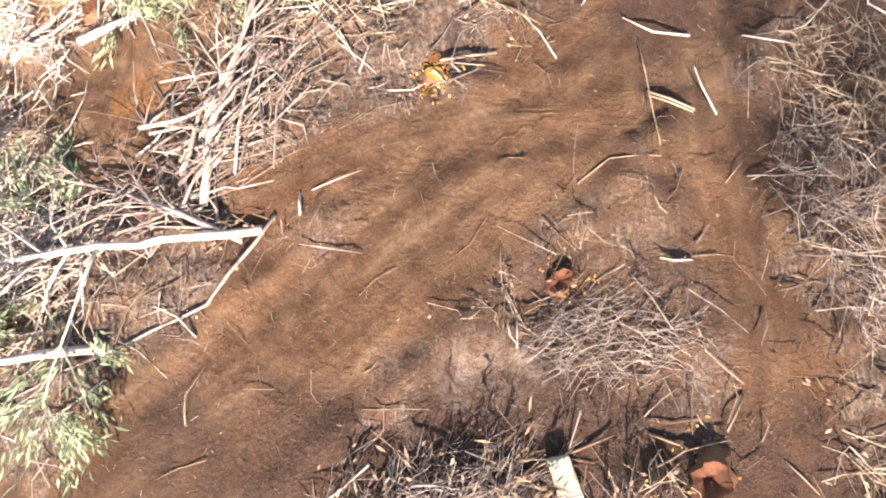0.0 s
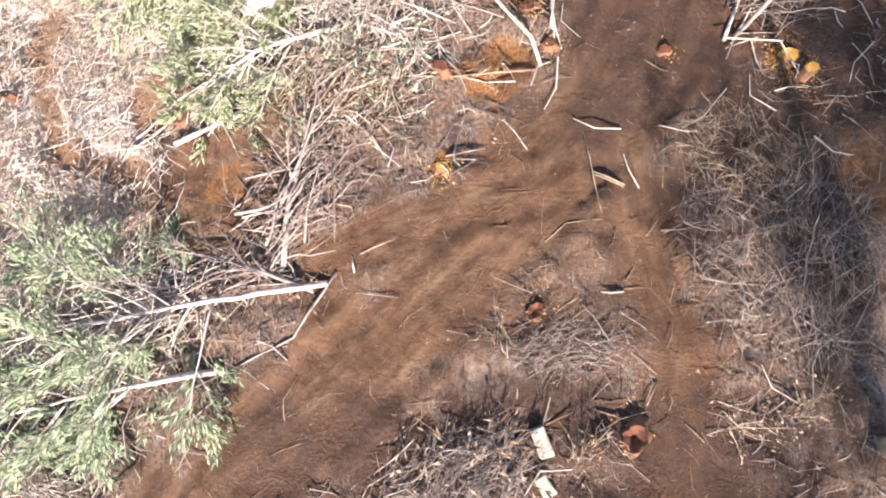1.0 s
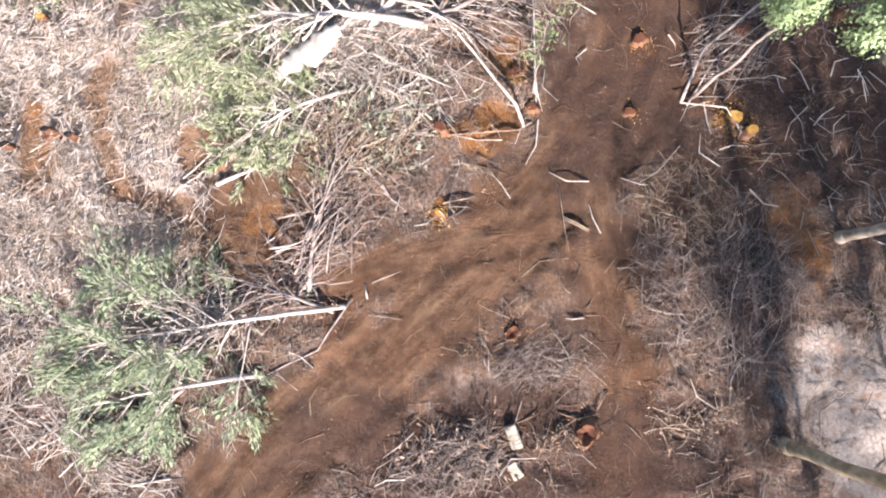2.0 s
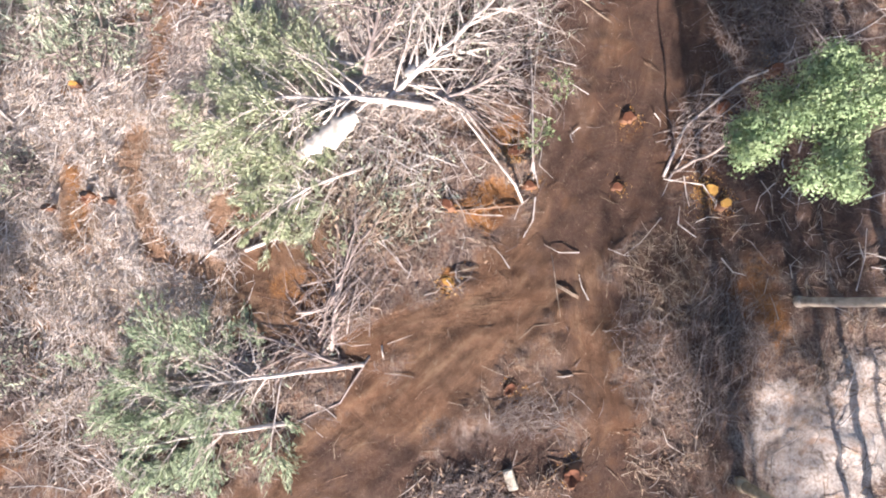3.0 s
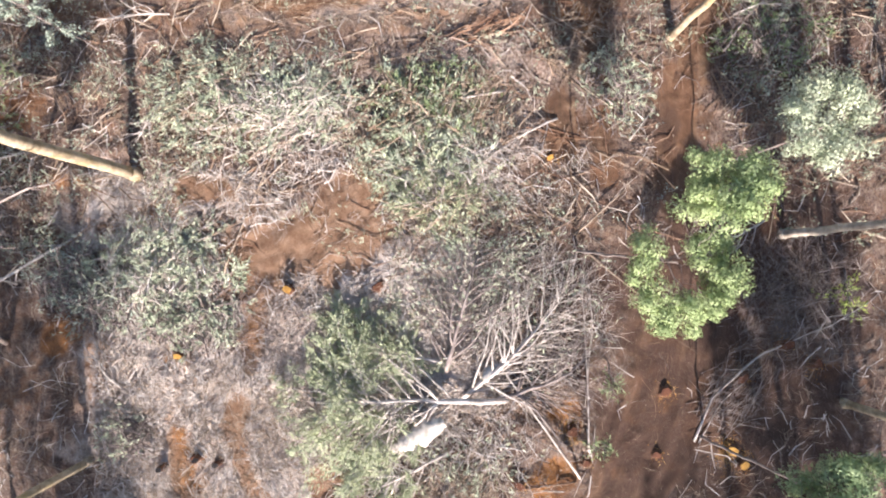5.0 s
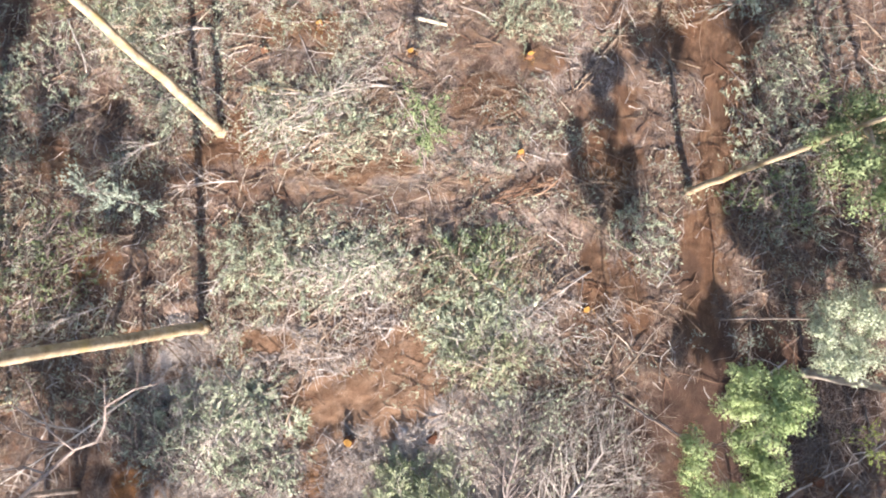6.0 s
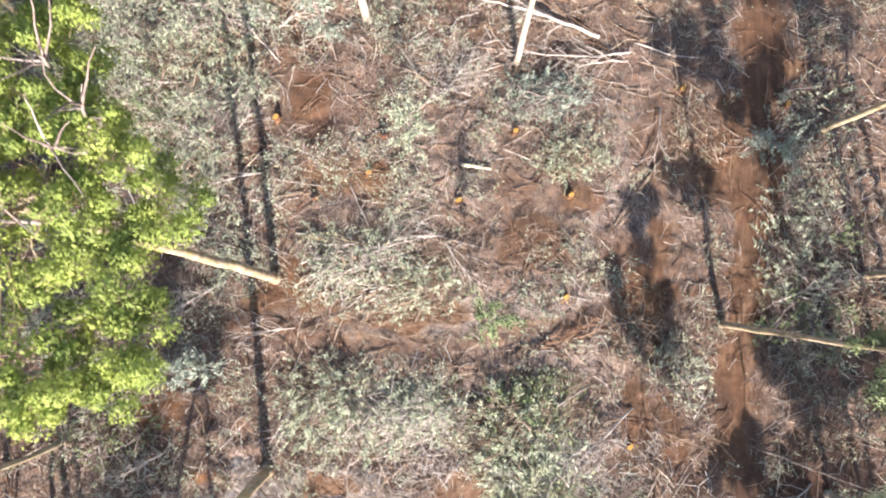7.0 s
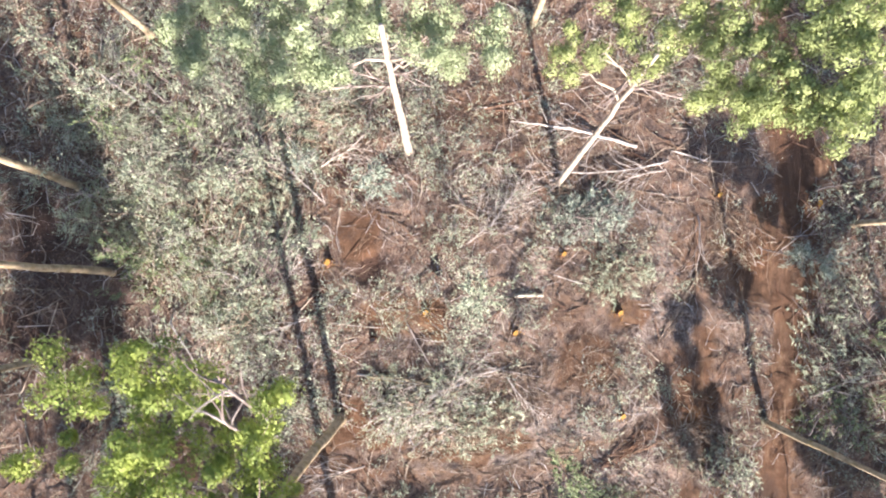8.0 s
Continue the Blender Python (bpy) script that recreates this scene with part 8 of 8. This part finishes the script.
stump(2.21, 7.32, 0.15, 0.15, "weathered red-brown stump in a hollow", CUT_RED, 407, 40, False)
stump(1.77, 8.51, 0.2, 0.15, "weathered orange stump with sawdust", CUT_RED, 408, 160, False)
stump(5.81, 9.79, 0.2, 0.15, "weathered red-brown stump in a hollow", CUT_RED, 409, 80, False)
stump(5.26, 7.32, 0.15, 0.1, "weathered red-brown stump in a hollow", CUT_RED, 410, 40, False)
stump(-7.27, 6.10, 0.16, 0.15, "weathered red-brown stump in a hollow", CUT_RED, 411, 40, False)
stump(-13.65, 7.49, 0.2, 0.2, "weathered red-brown stump in a hollow", CUT_RED, 412, 80, False)
stump(-9.39, 14.43, 0.17, 0.5, "fresh sawn stump with a yellow-orange face", CUT, 413, 120, False)
stump(-5.77, 14.45, 0.18, 0.2, "weathered red-brown stump in a hollow", CUT_RED, 414, 30, False)
stump(-14.29, 11.74, 0.15, 0.35, "fresh sawn stump with a yellow-orange face", CUT, 415, 90, False)
stump(-6.11, 32.04, 0.145, 0.28, "fresh sawn stump with a yellow-orange face", CUT, 416, 90, False)
stump(-0.28, 32.11, 0.145, 0.28, "fresh sawn stump with a yellow-orange face", CUT, 417, 90, False)
stump(-1.16, 26.95, 0.145, 0.28, "fresh sawn stump with a yellow-orange face", CUT, 418, 90, False)
stump(-10.47, 33.71, 0.145, 0.28, "fresh sawn stump with a yellow-orange face", CUT, 419, 90, False)
stump(-2.87, 35.62, 0.145, 0.28, "fresh sawn stump with a yellow-orange face", CUT, 420, 90, False)
stump(6.49, 37.64, 0.145, 0.28, "fresh sawn stump with a yellow-orange face", CUT, 421, 90, False)
stump(1.37, 19.56, 0.145, 0.28, "fresh sawn stump with a yellow-orange face", CUT, 422, 90, False)
stump(12.04, 36.41, 0.16, 0.3, "fresh sawn stump with a yellow-orange face", CUT, 423, 90, False)
stump(-14.99, 36.86, 0.16, 0.3, "fresh sawn stump with a yellow-orange face", CUT, 424, 90, False)
stump(12.42, 10.70, 0.2, 0.2, "weathered red-brown stump in a hollow", CUT_RED, 425, 120, False)
stump(9.25, 10.18, 0.2, 0.2, "weathered red-brown stump in a hollow", CUT_RED, 426, 120, False)
stump(11.20, 11.53, 0.2, 0.3, "weathered red-brown stump in a hollow", CUT_RED, 427, 100, False)
# Short black stumps, added in place of dark shadow pits.
stump(-15.08, 7.15, 0.13, 0.45, "short charred black stump among litter", DARK_SPOT, 428, 0, False)
stump(-12.68, 7.34, 0.13, 0.45, "short charred black stump among litter", DARK_SPOT, 429, 0, False)
stump(-13.48, 7.56, 0.13, 0.45, "short charred black stump among litter", DARK_SPOT, 430, 0, False)
stump(-5.58, 21.24, 0.13, 0.45, "short charred black stump among litter", DARK_SPOT, 431, 0, False)
stump(-5.78, 21.33, 0.13, 0.45, "short charred black stump among litter", DARK_SPOT, 432, 0, False)
stump(-9.58, 35.52, 0.13, 0.45, "short charred black stump among litter", DARK_SPOT, 433, 0, False)
stump(-9.67, 35.67, 0.13, 0.45, "short charred black stump among litter", DARK_SPOT, 434, 0, False)
stump(-13.29, 32.72, 0.13, 0.45, "short charred black stump among litter", DARK_SPOT, 435, 0, False)
billet(1.27, -1.85, 18, (0.3, 0.56, 0.2), 1)
billet(1.27, -2.69, 28, (0.3, 0.42, 0.2), 2)


# ---- litter strewn over the whole clearing ----
def on_litter(x, y, f):
    return np.clip(1.12 - 1.25 * f["bare"] - 0.4 * f["rust"] - 0.35 * f["humus_shade"], 0.02, 1) * (0.35 + 0.9 * value_noise(x, y, 0.6, NOISE[2]))


def on_far_litter(x, y, f):
    return on_litter(x, y, f) * np.clip(0.3 + (y - 2) * 0.14, 0.3, 1)


def on_soil(x, y, f):
    return 0.15 + 0.85 * f["bare"]


def in_slash(x, y, f):
    m = value_noise(x, y, 0.35, NOISE[4]) + 0.6 * value_noise(x, y, 1.1, NOISE[0])
    return np.clip((m - 0.6) * 2.2, 0.03, 1) * np.clip(1.1 - 1.3 * f["bare"], 0.01, 1)


def off_bright(x, y, f):
    return on_litter(x, y, f) * (1 - np.clip(1.4 * f["pale"], 0, 0.95))


def on_any(x, y, f):
    return 0.5 + 0 * x


def in_bright(x, y, f):
    return np.clip(f["pale"] * 2.2, 0.0, 1) * np.clip(1.15 - 1.3 * f["bare"], 0.02, 1)


NEAR, WIDE, NORTH = (-16, 13, -5, 20), (-33, 19, -7, 55), (-33, 19, 16, 55)
scatter_twigs("twig_litter", "straw-coloured twigs strewn over the soil", STRAW, 18000, 11, NEAR, on_litter, (0.06, 0.45), (0.002, 0.006), 0.025)
scatter_twigs("twig_litter", "straw-coloured twigs strewn over the soil", STRAW, 20000, 12, WIDE, on_litter, (0.2, 1.0), (0.006, 0.015), 0.06)
scatter_twigs("stick_litter", "bleached sticks strewn over the slash", PALE_WOOD, 9000, 13, WIDE, on_far_litter, (0.3, 1.4), (0.009, 0.023), 0.1, 4)
scatter_twigs("stick_litter", "bleached sticks strewn over the pale litter", PALE_WOOD, 17000, 21, (-18, 4, 0, 20), in_bright, (0.25, 1.2), (0.007, 0.02), 0.11, 4)
scatter_twigs("twig_litter", "grey twigs strewn over the soil", GREY_WOOD, 22000, 14, WIDE, off_bright, (0.2, 1.1), (0.006, 0.015), 0.07)
scatter_twigs("pole_litter", "straw-coloured poles and sticks among the slash", STRAW, 2600, 22, NORTH, on_litter, (0.7, 3.0), (0.012, 0.034), 0.12, 5)
scatter_twigs("pole_litter", "red-brown poles and sticks on bare soil", RED_WOOD, 2600, 23, NORTH, on_any, (0.6, 2.6), (0.012, 0.03), 0.07, 5)
scatter_twigs("pole_litter", "bleached poles and sticks among the slash", PALE_WOOD, 900, 24, WIDE, on_far_litter, (0.8, 2.4), (0.01, 0.024), 0.14, 5)
scatter_twigs("stick_litter", "red-brown sticks pressed into the tracks", RED_WOOD, 3000, 15, WIDE, on_soil, (0.1, 0.9), (0.004, 0.012), 0.01)
scatter_twigs("straw_litter", "fine pale straw on the bare tracks", STRAW, 5000, 16, NEAR, on_soil, (0.03, 0.2), (0.002, 0.004), 0.006)
scatter_flakes("leaf_litter", "dry brown leaves and bark flakes on the ground", DRY_LEAF, 40000, 17, NEAR, off_bright, (0.02, 0.07))
scatter_flakes("leaf_litter", "dry brown leaves and bark flakes on the ground", DRY_LEAF, 34000, 18, NORTH, off_bright, (0.05, 0.16))
scatter_flakes("green_leaf_litter", "faded green leaves shed on the ground", SAGE, 4000, 19, NORTH, on_litter, (0.06, 0.18))
scatter_tufts("leafy_slash", "broken leafy shoots strewn over the clearing", STRAW, SAGE, 3000, 31, NORTH, in_slash, (0.3, 0.8), 7, 6, (0.17, 0.036), 0.6)
scatter_tufts("leafy_slash", "broken blue-grey shoots strewn over the clearing", GREY_WOOD, BLUE_GREY, 1200, 32, NORTH, in_slash, (0.3, 0.7), 6, 6, (0.13, 0.045), 0.6)
scatter_tufts("leafy_shoots", "long cut shoots with fading leaves in the undergrowth", PALE_WOOD, SAGE, 620, 36, (-28, -8, 27, 52), in_slash, (0.7, 1.3), 9, 16, (0.15, 0.036), 0.7)
scatter_tufts("dry_slash", "broken dry twigs in small heaps", STRAW, DRY_LEAF, 3000, 33, WIDE, in_slash, (0.25, 0.7), 8, 2, (0.1, 0.035), 0.5)
scatter_tufts("dry_slash", "bleached broken twigs in small heaps", PALE_WOOD, DRY_LEAF, 1500, 34, (-17, 4, -2, 20), in_bright, (0.25, 0.6), 8, 1, (0.1, 0.035), 0.5)
